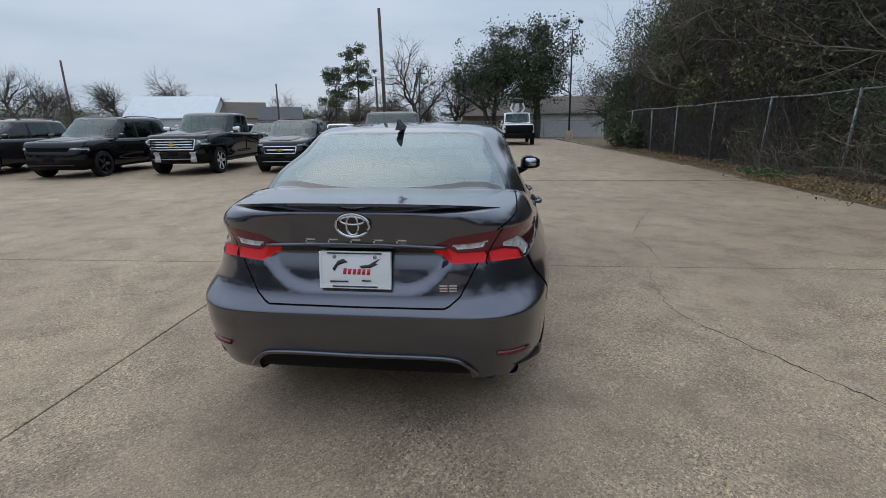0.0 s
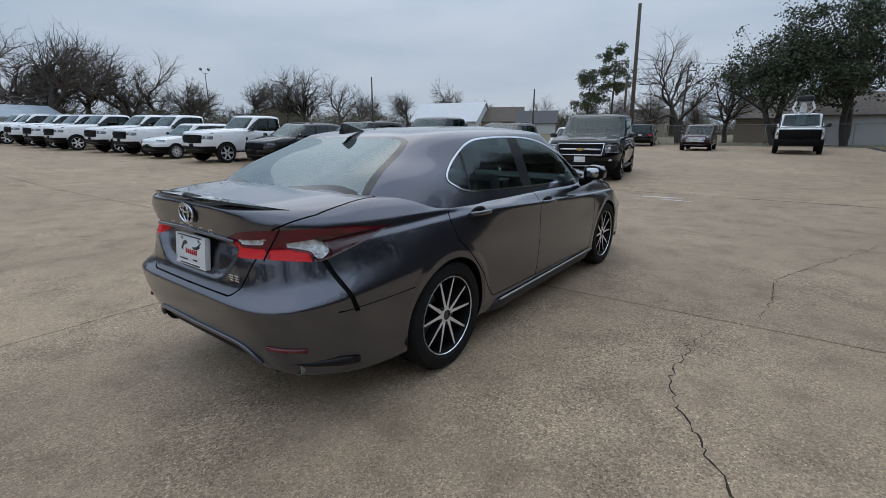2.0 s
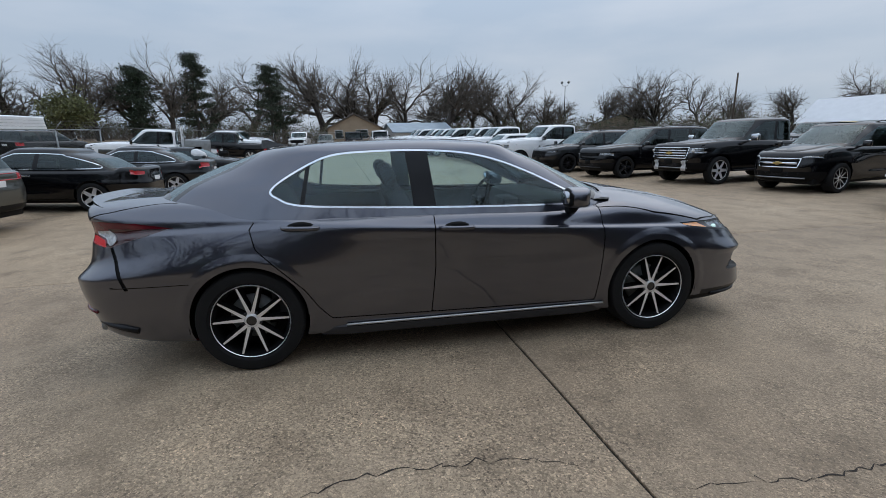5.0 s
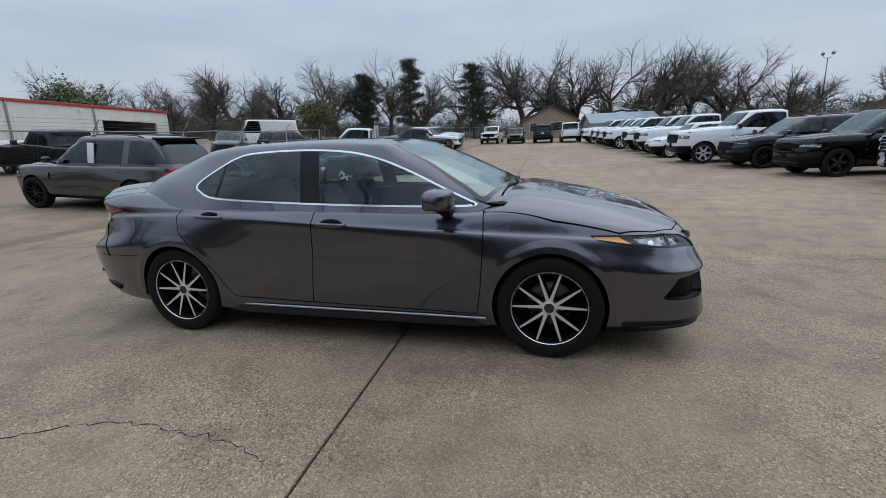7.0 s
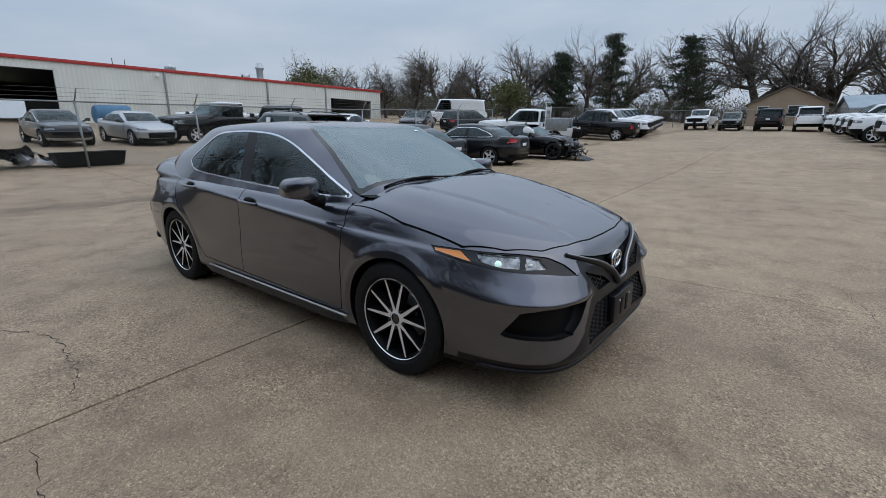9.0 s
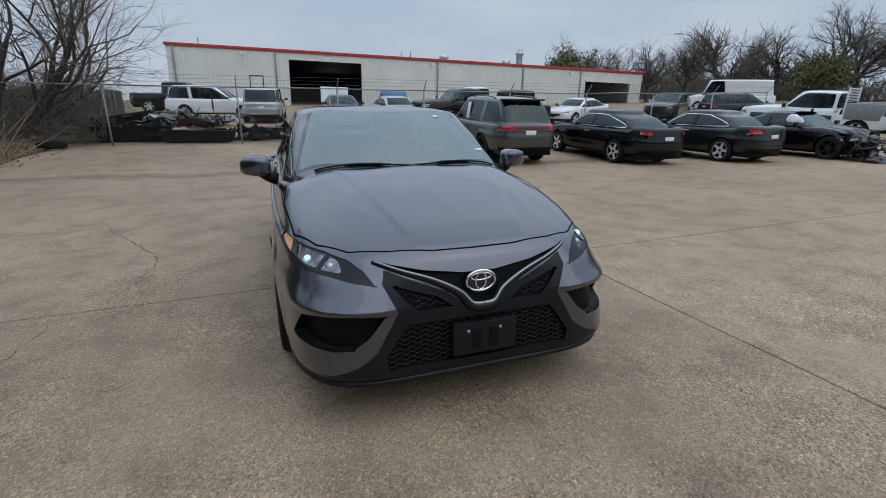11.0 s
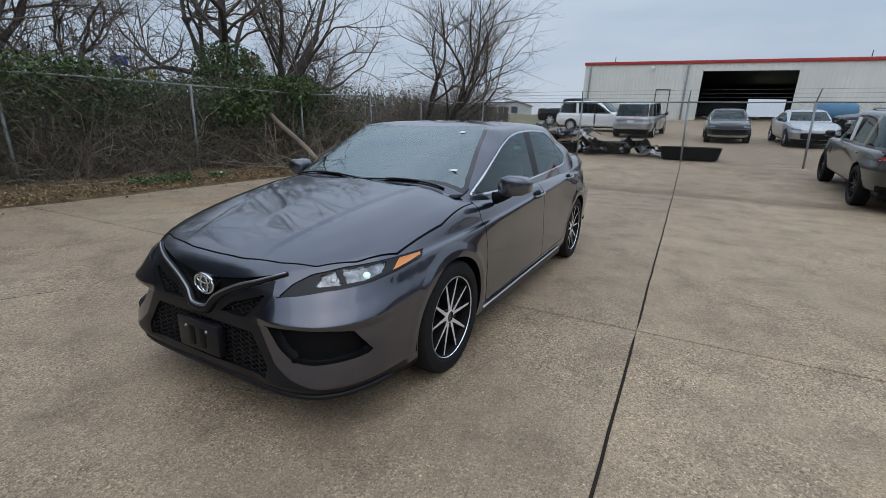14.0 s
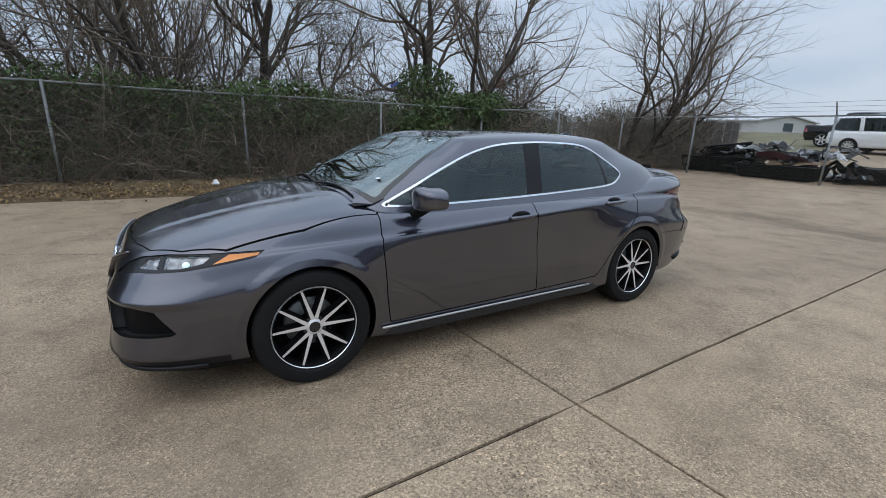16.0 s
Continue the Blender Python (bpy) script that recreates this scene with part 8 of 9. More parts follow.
def pole(label, x, y, h, z0, r=0.16, lean=0.0, cross=False):
    p = thing("utility_pole", label, "utility pole", pose(x, y, z0, 0, lean, 0))
    bm = bmesh.new()
    tube(bm, [(0, 0, -0.5), (0, 0, h * 0.5), (0, 0, h)], [r, r * 0.85, r * 0.7], 8)
    part("shaft", bm, M_WOODPOLE, p)
    if cross:
        bm = bmesh.new()
        box(bm, -0.9, -0.06, h - 0.7, 0.9, 0.06, h - 0.58)
        part("crossarm", bm, M_WOODPOLE, p)
        bm = bmesh.new()
        disc(bm, pose(0.3, 0.1, h - 1.9, 0, -90, 0), [(0, 0.18), (0.8, 0.18), (0.85, 0)], 12)
        part("transformer", bm, M_STEEL, p)
    return p


pole("tall weathered wooden utility pole", -9.65, 40.4, 11.7, 0, 0.2, -1.2)
pole("short wooden stub pole beside the tall pole", -10.6, 41.4, 6.0, 0, 0.14, -1.0)
pole("distant wooden utility pole with transformer", -10.4, 66, 9.2, 0.2, 0.16, 1.0, True)
pole("distant wooden utility pole", -37, 76, 8.4, 0.2, 0.18, 0.5)
pole("wooden utility pole behind the pickups", -49, 47, 8.2, 0.8, 0.14, 0.5)
# service wires
wires = thing("service_wires", "thin sagging service wires between the poles", "cable")
for k, (a, b, sag) in enumerate((((-9.65, 40.4, 7.4), (-10.4, 66, 8.6), 0.6), ((-9.65, 40.4, 7.3), (30, 44, 5.0), 0.9), ((-10.4, 66, 8.0), (30, 52, 6.2), 1.2))):
    bm = bmesh.new()
    A, B = Vector(a), Vector(b)
    tube(bm, [A.lerp(B, i / 14) - Vector((0, 0, sag * 4 * (i / 14) * (1 - i / 14))) for i in range(15)], 0.012, 4)
    part("wire", bm, M_BLACK, wires)

# scrap behind the yard fence
M_SCRAPRED = paint_mat("faded maroon panel", (0.16, 0.055, 0.07), 0.2, 0.5)
M_SLAT = mat("brown wooden slats", (0.28, 0.19, 0.11), 0.8, var=0.25, scale=4)


def shell(name, label, x, y, rz, L, W, H, material, warp=0.03, seed=1, rx=0, ry=0, dz=0.0):
    """An open moulded tub, such as a bed liner or a bumper cover."""
    rnd = random.Random(seed)
    bm = bmesh.new()
    prof = [(1.0, 1.0), (1.06, 0.97), (1.03, 0.9), (0.95, 0.1), (0.88, 0.0), (0.0, 0.02)]
    rings = []
    for f, z in prof:
        ring = []
        for px, pz in rounded(L / 2, W / 2, min(L, W) * 0.16, 5):
            ring.append(bm.verts.new((px * max(f, 0.02), pz * max(f, 0.02), z * H + warp * noise.noise(Vector((px * 2, pz * 2, z + seed))))))
        rings.append(ring)
    for a, b in zip(rings, rings[1:]):
        for k in range(len(a)):
            bm.faces.new((a[k], a[(k + 1) % len(a)], b[(k + 1) % len(a)], b[k]))
    fix_normals(bm)
    ob = part(name, bm, material)
    ob.matrix_basis = pose(x, y, ground_z(x, y) + dz, rx, ry, rz)
    return tagged(ob, label, "scrap")


shell("plastic_tub", "black plastic tub behind the fence", -1.6, -14.0, 3, 1.75, 0.75, 0.42, M_BLACK, seed=1)
shell("bed_liner", "black truck bed liner lying in the yard", 5.5, -15.0, 8, 2.3, 1.5, 0.5, M_BLACK, 0.05, 2)
shell("bed_liner", "black truck bed liner in the scrap heap", 3.35, -14.25, -6, 2.2, 1.1, 0.40, M_BLACK, 0.04, 3)
shell("bumper_cover", "black bumper cover thrown on its side", 1.1, -14.7, 20, 1.5, 0.5, 0.45, M_GLOSSBLACK, 0.06, 4)
shell("bumper_cover", "dark bumper cover on the heap", 5.9, -15.6, 30, 1.9, 0.5, 0.4, M_CHARCOAL, 0.06, 5, 0, 8, 0.45)
# crumpled panels
for k, (nm, lb, x, y, z, sx, sy, mt, rz) in enumerate((("hood_panel", "faded maroon hood panel on the heap", 3.3, -14.5, 0.5, 1.3, 0.9, M_SCRAPRED, 15), ("fender_panel", "white torn fender panel on the heap", 4.6, -14.9, 0.72, 0.8, 0.4, M_WHITE, 40),
                                                       ("bumper_piece", "white bumper piece on the heap", 2.3, -15.0, 0.62, 0.5, 0.35, M_WHITE, -30), ("door_panel", "black crumpled panel on the heap", 5.0, -15.2, 0.6, 1.2, 0.7, M_GLOSSBLACK, -10), ("fender_panel", "grey torn fender panel on the heap", 4.0, -15.3, 0.85, 0.9, 0.3, M_SILVER, 70))):
    bm = bmesh.new()
    rr = []
    for j in range(9):
        rr.append([bm.verts.new((sx * (i / 8 - 0.5) * 1.2, sy * (j / 8 - 0.5) * 1.2, 0.2 * noise.noise(Vector((i * 0.4 + k * 7, j * 0.4, 1))) + 0.1 * math.cos((i / 8 - 0.5) * 3))) for i in range(9)])
    for a, b in zip(rr, rr[1:]):
        for i in range(8):
            bm.faces.new((a[i], a[i + 1], b[i + 1], b[i]))
    bmesh.ops.solidify(bm, geom=bm.faces[:], thickness=0.015)
    ob = part(nm, bm, mt)
    ob.matrix_basis = pose(x, y, ground_z(x, y) + z, 12, -8, rz)
    tagged(ob, lb, "scrap")
for k in range(8):
    bm = bmesh.new()
    box(bm, -0.75, -0.04, -0.01, 0.75, 0.04, 0.012, 0.003)
    ob = part("wooden_slat", bm, M_SLAT)
    ob.matrix_basis = pose(2.85 + 0.02 * k, -13.95 - 0.09 * k, ground_z(0, -14) + 0.46 + 0.012 * k, 0, 4, 8 + k * 1.3)
    tagged(ob, "thin brown wooden slat on the scrap heap", "plank", "slats on the heap")
bm = bmesh.new()
rnd = random.Random(12)
for k in range(16):
    c = Vector((rnd.uniform(1.8, 5.4), rnd.uniform(-15.6, -14.2), ground_z(0, -15) + rnd.uniform(0.4, 0.8)))
    d = Vector((rnd.gauss(0, 1), rnd.gauss(0, 0.5), rnd.gauss(0, 0.35))).normalized() * rnd.uniform(0.2, 0.6)
    tube(bm, [c - d, c + Vector((0, 0, rnd.uniform(0, 0.15))), c + d], 0.018, 5)
tagged(part("scrap_bits", bm, M_GLOSSBLACK), "tangled black trim and wiring on the heap", "scrap", kind="stuff")
# a loose heap of broken trim and panels
rnd = random.Random(77)
for k in range(34):
    bm = bmesh.new()
    sx, sy = rnd.uniform(0.25, 0.75), rnd.uniform(0.15, 0.4)
    n_ = 7
    rr = [[bm.verts.new((sx * (i / (n_ - 1) - 0.5) * 2, sy * (j / (n_ - 1) - 0.5) * 2, 0.22 * noise.noise(Vector((i * 0.5 + k * 3.1, j * 0.5, k))) + rnd.uniform(-0.01, 0.01))) for i in range(n_)] for j in range(n_)]
    for a, b in zip(rr, rr[1:]):
        for i in range(n_ - 1):
            if rnd.random() > 0.12:
                bm.faces.new((a[i], a[i + 1], b[i + 1], b[i]))
    bmesh.ops.solidify(bm, geom=bm.faces[:], thickness=0.012)
    t = rnd.random()
    x, y = (rnd.uniform(-0.6, 2.3), rnd.uniform(-15.4, -14.0)) if k < 20 else (rnd.uniform(2.2, 5.8), rnd.uniform(-15.8, -14.3))
    mt, lb = ((M_GLOSSBLACK, "broken gloss black trim piece on the heap") if t < 0.55 else (M_CHARCOAL, "dark crumpled bumper piece on the heap") if t < 0.8 else (M_SILVER, "bent silver panel piece on the heap") if t < 0.92 else (M_WHITE, "torn white panel piece on the heap"))
    ob = part("broken_panel", bm, mt)
    ob.matrix_basis = pose(x, y, ground_z(x, y) + (rnd.uniform(0.08, 0.4) if k < 20 else rnd.uniform(0.45, 0.75)), rnd.uniform(-25, 25), rnd.uniform(-25, 25), rnd.uniform(0, 360))
    tagged(ob, lb, "scrap", "broken panels on the heap")
# old tyre by the fence corner
bm = bmesh.new()
disc(bm, pose(0, 0, 0.11, 0, -90, 0), [(-0.08, 0.2), (-0.11, 0.24), (-0.1, 0.33), (-0.06, 0.36), (0.06, 0.36), (0.1, 0.33), (0.11, 0.24), (0.08, 0.2), (-0.08, 0.2)], 28)
fix_normals(bm)
ob = part("old_tyre", bm, M_RUBBER)
ob.matrix_basis = pose(7.1, -12.7, ground_z(7, -12.7) + 0.02, 4, 3, 0)
tagged(ob, "old black tyre lying on leaves", "tyre")
# litter
for x, y, s in ((7.85, 1.0, 0.07), (7.75, 4.6, 0.045), (7.7, -3.2, 0.05)):
    bm = bmesh.new()
    bmesh.ops.create_icosphere(bm, subdivisions=2, radius=s)
    for v in bm.verts:
        v.co += noise.noise_vector(v.co * 9 + Vector((x, y, 0))) * s * 0.7
        v.co.z *= 0.8
    ob = part("crumpled_paper", bm, M_PLATE, smooth=False)
    ob.matrix_basis = pose(x, y, 0.14 + s * 0.7)
    tagged(ob, "crumpled white litter on the leaves", "litter")
# far road signs on poles
for x, y, z, mt, w, h in ((95, -46, 11, (0.05, 0.1, 0.35), 2.6, 1.8), (120, -95, 17, (0.6, 0.08, 0.1), 3, 3), (110, -60, 10, (0.75, 0.6, 0.1), 1.6, 2)):
    sg = thing("road_sign", "tall plain-coloured roadside sign", "sign", pose(x, y, 0, 0, 0, 60))
    bm = bmesh.new()
    tube(bm, [(0, 0, -1), (0, 0, z)], 0.2, 8)
    part("mast", bm, M_STEEL, sg)
    bm = bmesh.new()
    box(bm, -w / 2, -0.15, z - h / 2, w / 2, 0.15, z + h / 2, 0.03)
    part("panel", bm, mat("sign panel", mt, 0.4, var=0.1), sg)

# ---- trees, brush and vines ----
M_BARK = mat("grey-brown bark", (0.068, 0.056, 0.047), 0.9, var=0.3, scale=5, bump=0.5, bscale=30)
M_TWIG = mat("bare brown twigs", (0.135, 0.110, 0.084), 0.9, var=0.25, scale=2)
M_PALETWIG = mat("dry pale twigs", (0.25, 0.20, 0.155), 0.9, var=0.3, scale=2, fine=0.25)
M_LEAF = mat("dark evergreen leaves", (0.055, 0.072, 0.026), 0.6, var=0.3, scale=1.2, fine=0.5)
M_IVY = mat("green vine leaves", (0.062, 0.102, 0.028), 0.55, var=0.3, scale=1.5, fine=0.5)
M_OLIVE = mat("olive early-spring leaves", (0.10, 0.105, 0.035), 0.6, var=0.3, scale=1.0, fine=0.45)
M_DRYLEAF = mat("dry fallen leaves", (0.22, 0.145, 0.070), 0.85, var=0.3, scale=2, fine=0.6)


class Grower:
    """Collects tapering branches and leaves as plain vertex and face lists."""

    def __init__(self, seed):
        self.r = random.Random(seed)
        self.v, self.f, self.m = [], [], []
        self.tips = []

    def branch(self, pts, r0, r1, sides, mi=0):
        base = len(self.v)
        n = len(pts)
        for i, p in enumerate(pts):
            d = (pts[min(i + 1, n - 1)] - pts[max(i - 1, 0)]).normalized()
            a = d.cross(Vector((0.21, 0.35, 0.9)) if abs(d.z) < 0.9 else Vector((1, 0.1, 0))).normalized()
            b = d.cross(a)
            r = r0 + (r1 - r0) * i / (n - 1)
            for k in range(sides):
                t = 2 * math.pi * k / sides
                self.v.append(p + a * (math.cos(t) * r) + b * (math.sin(t) * r))
        for i in range(n - 1):
            for k in range(sides):
                k2 = (k + 1) % sides
                self.f.append((base + i * sides + k, base + i * sides + k2, base + (i + 1) * sides + k2, base + (i + 1) * sides + k))
                self.m.append(mi)

    def grow(self, p, d, length, r, level, top, kids, wander=0.22, lift=0.12, shrink=0.62, mi=0):
        R = self.r
        n = 5 if level <= 1 else (4 if level == 2 else 3)
        pts = [p.copy()]
        dd = d.copy()
        for i in range(n):
            dd = (dd + Vector((R.gauss(0, wander), R.gauss(0, wander), R.gauss(0, wander) + lift)) * (0.6 if level == 0 else 1.0)).normalized()
            pts.append(pts[-1] + dd * (length / n))
        sides = (8, 6, 4, 3, 3, 3, 3)[level]
        self.branch(pts, r, r * (0.55 if level < top else 0.3), sides, mi if level < 2 else 1)
        if level >= top:
            self.tips.append(pts[-1])
            return
        k = kids[level]
        for j in range(k):
            t = (R.uniform(0.45, 1.0) if level == 0 else R.uniform(0.18, 1.0)) if j < k - 1 else 1.0
            i = min(int(t * n), n - 1)
            q = pts[i].lerp(pts[i + 1], t * n - i if t < 1 else 1.0)
            ax = Vector((R.gauss(0, 1), R.gauss(0, 1), R.gauss(0, 0.4))).normalized()
            base_d = (pts[i + 1] - pts[i]).normalized()
            ang = R.uniform(0.4, 1.15) if j < k - 1 else R.uniform(0.1, 0.4)
            nd = (base_d * math.cos(ang) + (ax - base_d * ax.dot(base_d)).normalized() * math.sin(ang)).normalized()
            self.grow(q, nd, length * shrink * R.uniform(0.75, 1.2), r * 0.55 * R.uniform(0.75, 1.0) * (1.2 - 0.4 * t), level + 1, top, kids, wander, lift, shrink, mi)

    def leaf(self, p, size, mi):
        R = self.r
        a = Vector((R.gauss(0, 1), R.gauss(0, 1), R.gauss(0, 1))).normalized()
        b = a.cross(Vector((R.gauss(0, 1), R.gauss(0, 1), R.gauss(0, 1)))).normalized()
        n = len(self.v)
        w = size * R.uniform(0.6, 1.2)
        self.v += [p - a * w, p + b * w * 0.5, p + a * w, p - b * w * 0.5]
        self.f.append((n, n + 1, n + 2, n + 3))
        self.m.append(mi)

    def mesh(self, name, mats):
        me = bpy.data.meshes.new(name)
        me.from_pydata([tuple(v) for v in self.v], [], self.f)
        for mm in mats:
            me.materials.append(mm)
        me.polygons.foreach_set("material_index", self.m)
        me.polygons.foreach_set("use_smooth", [k < 2 for k in self.m])
        return me


def tree_object(g, name, label, mats, m, leaves_from=None):
    """A tree as a thing with its wood and, where it has one, its crown as parts."""
    t = thing(name, label, "tree", m)
    wood = [i for i, k in enumerate(g.m) if k == 0]
    twigs = [i for i, k in enumerate(g.m) if k == 1]
    crown = [i for i, k in enumerate(g.m) if k >= 2]
    for nm, idx in (("trunk", wood), ("twig_crown", twigs), ("crown", crown)):
        if not idx:
            continue
        me = bpy.data.meshes.new(nm)
        used = {}
        vs, fs = [], []
        for i in idx:
            face = []
            for vi in g.f[i]:
                if vi not in used:
                    used[vi] = len(vs)
                    vs.append(tuple(g.v[vi]))
                face.append(used[vi])
            fs.append(face)
        me.from_pydata(vs, [], fs)
        for mm in mats:
            me.materials.append(mm)
        me.polygons.foreach_set("material_index", [g.m[i] for i in idx])
        me.polygons.foreach_set("use_smooth", [nm != "crown"] * len(idx))
        ob = new(nm, me)
        ob.parent = t
    return t


WOOD = [M_BARK, M_TWIG, M_LEAF, M_IVY, M_OLIVE]


def bare_tree(seed, h, r=0.16, kids=(7, 6, 5, 4), lean=(0, 0), top=4, trunk=0.33, wander=0.2, shrink=0.62, lift=0.10, stems=1):
    g = Grower(seed)
    for s in range(stems):
        o = Vector((g.r.gauss(0, 0.12), g.r.gauss(0, 0.12), -0.3)) if stems > 1 else Vector((0, 0, -0.3))
        d = Vector((lean[0] + (g.r.gauss(0, 0.3) if stems > 1 else 0), lean[1] + (g.r.gauss(0, 0.3) if stems > 1 else 0), 1)).normalized()
        g.grow(o, d, h * trunk + 0.3, r, 0, top, kids, wander, lift, shrink)
    return g


def leafy(g, per_tip, spread, size, mi):
    for t in list(g.tips):
        for k in range(per_tip):
            g.leaf(t + Vector((g.r.gauss(0, spread), g.r.gauss(0, spread), g.r.gauss(0, spread * 0.8))), size, mi)
    return g


# far bare trees: five shapes, set out along the lot's edges
far_shapes = []
M_FARBARK = mat("dark wet bark", (0.055, 0.046, 0.040), 0.9, var=0.3, scale=3)
M_FARTWIG = mat("dark bare twigs", (0.105, 0.088, 0.073), 0.9, var=0.25, scale=2)
FAR_WOOD = [M_FARBARK, M_FARTWIG, M_LEAF, M_IVY, M_OLIVE]
for i, (sd, h, kids) in enumerate(((11, 11, (7, 7, 6, 5)), (12, 12, (7, 6, 6, 5)), (13, 9.5, (8, 6, 6, 5)), (14, 12, (7, 7, 6, 5)), (15, 8, (8, 7, 6, 4)))):
    g = bare_tree(sd, h, 0.30, kids, top=4, trunk=0.30, shrink=0.68, lift=0.06, wander=0.22)
    far_shapes.append((tree_object(g, "bare_tree", "leafless winter tree at the edge of the lot", FAR_WOOD, pose(-90 - 7 * i, 30, ground_z(-90, 30))), h))


def plant(kind, x, y, h, rz, z=None):
    ob, h0 = far_shapes[kind]
    c = copy_thing(ob, pose(x, y, ground_z(x, y) if z is None else z, 0, 0, rz))
    c.matrix_basis = c.matrix_basis @ Matrix.Scale(h / h0 * 1.0, 4)
    return c


for i, (ob, h0) in enumerate(far_shapes):
    x, y = ((-96, 8), (-104, 24), (-88, 60), (-80, 74), (-100, 44))[i]
    ob.matrix_basis = pose(x, y, ground_z(x, y), 0, 0, 40 * i) @ Matrix.Scale(1.15, 4)
rt = random.Random(21)


def polar(t_eye, az, dist):
    return t_eye[0] + dist * math.cos(radians(az)), t_eye[1] + dist * math.sin(radians(az))


EYE = (3.5, 0.0)
# west and south-west line, as seen over the cars: (azimuth, distance, height)
for k, (az, d, h) in enumerate(((112, 105, 10), (117, 120, 9), (121, 125, 8), (128, 118, 12), (133, 112, 9), (137, 100, 9), (141, 96, 11), (145, 92, 12.5), (147.5, 90, 12), (151, 98, 9),
                                (158, 84, 9.5), (160, 86, 13), (163, 84, 12.5), (166, 88, 14), (169, 80, 14), (171.5, 86, 14), (174, 98, 15), (177.5, 100, 16), (181, 92, 15.5), (184, 96, 14),
                                (188, 88, 12), (192, 92, 12), (196, 84, 12), (199.5, 72, 12), (203, 76, 10.5), (206, 74, 11), (209, 72, 11), (212, 78, 11), (215, 82, 10.5), (218, 92, 11), (221, 95, 10), (225, 100, 10.5), (229, 100, 12), (233, 92, 11.5), (156, 120, 10), (124, 130, 10), (107, 110, 10), (103, 100, 9), (100, 96, 9))):
    x, y = polar(EYE, az, d)
    plant(k % 5, x, y, h * rt.uniform(0.9, 1.1) * (1.32 if 173 < az < 194 else 1.15), rt.uniform(0, 360))
# behind the workshop's far end
for k, (az, d, h) in enumerate(((236, 76, 9), (233.5, 70, 11), (238.5, 82, 9.5), (241, 95, 9), (230.5, 66, 12), (246, 95, 8.5), (227.5, 64, 12), (224, 62, 12), (220.5, 60, 11.5))):
    x, y = polar((0.8, 4.1), az, d)
    plant((k + 2) % 5, x, y, h * 0.68, rt.uniform(0, 360))
# beyond the end of the lot
for k, (x, y, h) in enumerate(((-7.6, 51, 12.8), (-4.0, 56, 10), (-16, 72, 10), (-24, 78, 9), (12, 60, 11), (18, 54, 11), (14, 48, 9), (-2, 75, 10))):
    plant((1, 3, 0, 2, 1, 3, 2, 4)[k], x, y, h, 70 * k)

# broad brush band under the far trees
def brush_band(name, label, pts, h, n, seed, width=4.0, twig=0.02, mats=None, leaves=0.0, leaf_size=0.12):
    g = Grower(seed)
    R = g.r
    for k in range(n):
        i = R.randrange(len(pts) - 1)
        t = R.random()
        x = pts[i][0] + (pts[i + 1][0] - pts[i][0]) * t + R.gauss(0, width * 0.4)
        y = pts[i][1] + (pts[i + 1][1] - pts[i][1]) * t + R.gauss(0, width * 0.4)
        hh = h * (0.45 + 0.55 * R.random()) * (0.8 + 0.4 * noise.noise(Vector((x * 0.09, y * 0.09, seed))))
        p = Vector((x, y, ground_z(x, y) - 0.1))
        q = [p]
        d = Vector((R.gauss(0, 0.35), R.gauss(0, 0.35), 1)).normalized()
        for s in range(3):
            d = (d + Vector((R.gauss(0, 0.25), R.gauss(0, 0.25), R.gauss(0, 0.1)))).normalized()
            q.append(q[-1] + d * hh / 3)
        g.branch(q, twig, twig * 0.3, 3, 0)
        for s in range(2):
            b0 = q[1].lerp(q[3], R.random())
            e = b0 + Vector((R.gauss(0, 0.5), R.gauss(0, 0.5), R.uniform(0.1, 0.7))) * hh * 0.22
            g.branch([b0, e], twig * 0.55, twig * 0.2, 3, 1)
            if R.random() < leaves:
                for _ in range(5):
                    g.leaf(e + Vector((R.gauss(0, 0.25), R.gauss(0, 0.25), R.gauss(0, 0.25))), leaf_size, 2)
    ob = new(name, g.mesh(name, mats or [M_TWIG, M_TWIG, M_LEAF]))
    return tagged(ob, label, "shrubs", kind="stuff")


brush_band("far_scrub", "grey-brown winter scrub along the far edge", [polar(EYE, a, 84) for a in range(136, 232, 6)], 5.0, 6500, 31, 7.0, 0.035, leaves=0.35, leaf_size=0.15)
brush_band("far_scrub", "grey-brown winter scrub beyond the houses", [polar(EYE, a, 135) for a in range(92, 142, 6)], 6.5, 3600, 32, 9.0, 0.045, leaves=0.35, leaf_size=0.18)
brush_band("far_scrub", "winter scrub behind the workshop's end", [polar((0.8, 4.1), a, 78) for a in range(216, 238, 4)], 5.0, 2400, 33, 6.0, 0.035, leaves=0.35, leaf_size=0.15)
brush_band("end_scrub", "winter scrub and hedges at the lot's end", [(-62, 98), (-46, 104), (-30, 104), (-12, 98)], 6.5, 1500, 34, 4.0, 0.03, leaves=0.7, leaf_size=0.18)
brush_band("east_scrub", "distant scrub beyond the fence", [(40, -70), (48, -40), (50, -10), (48, 20), (40, 50)], 5.0, 2200, 35, 6.0, 0.035, leaves=0.35, leaf_size=0.2)


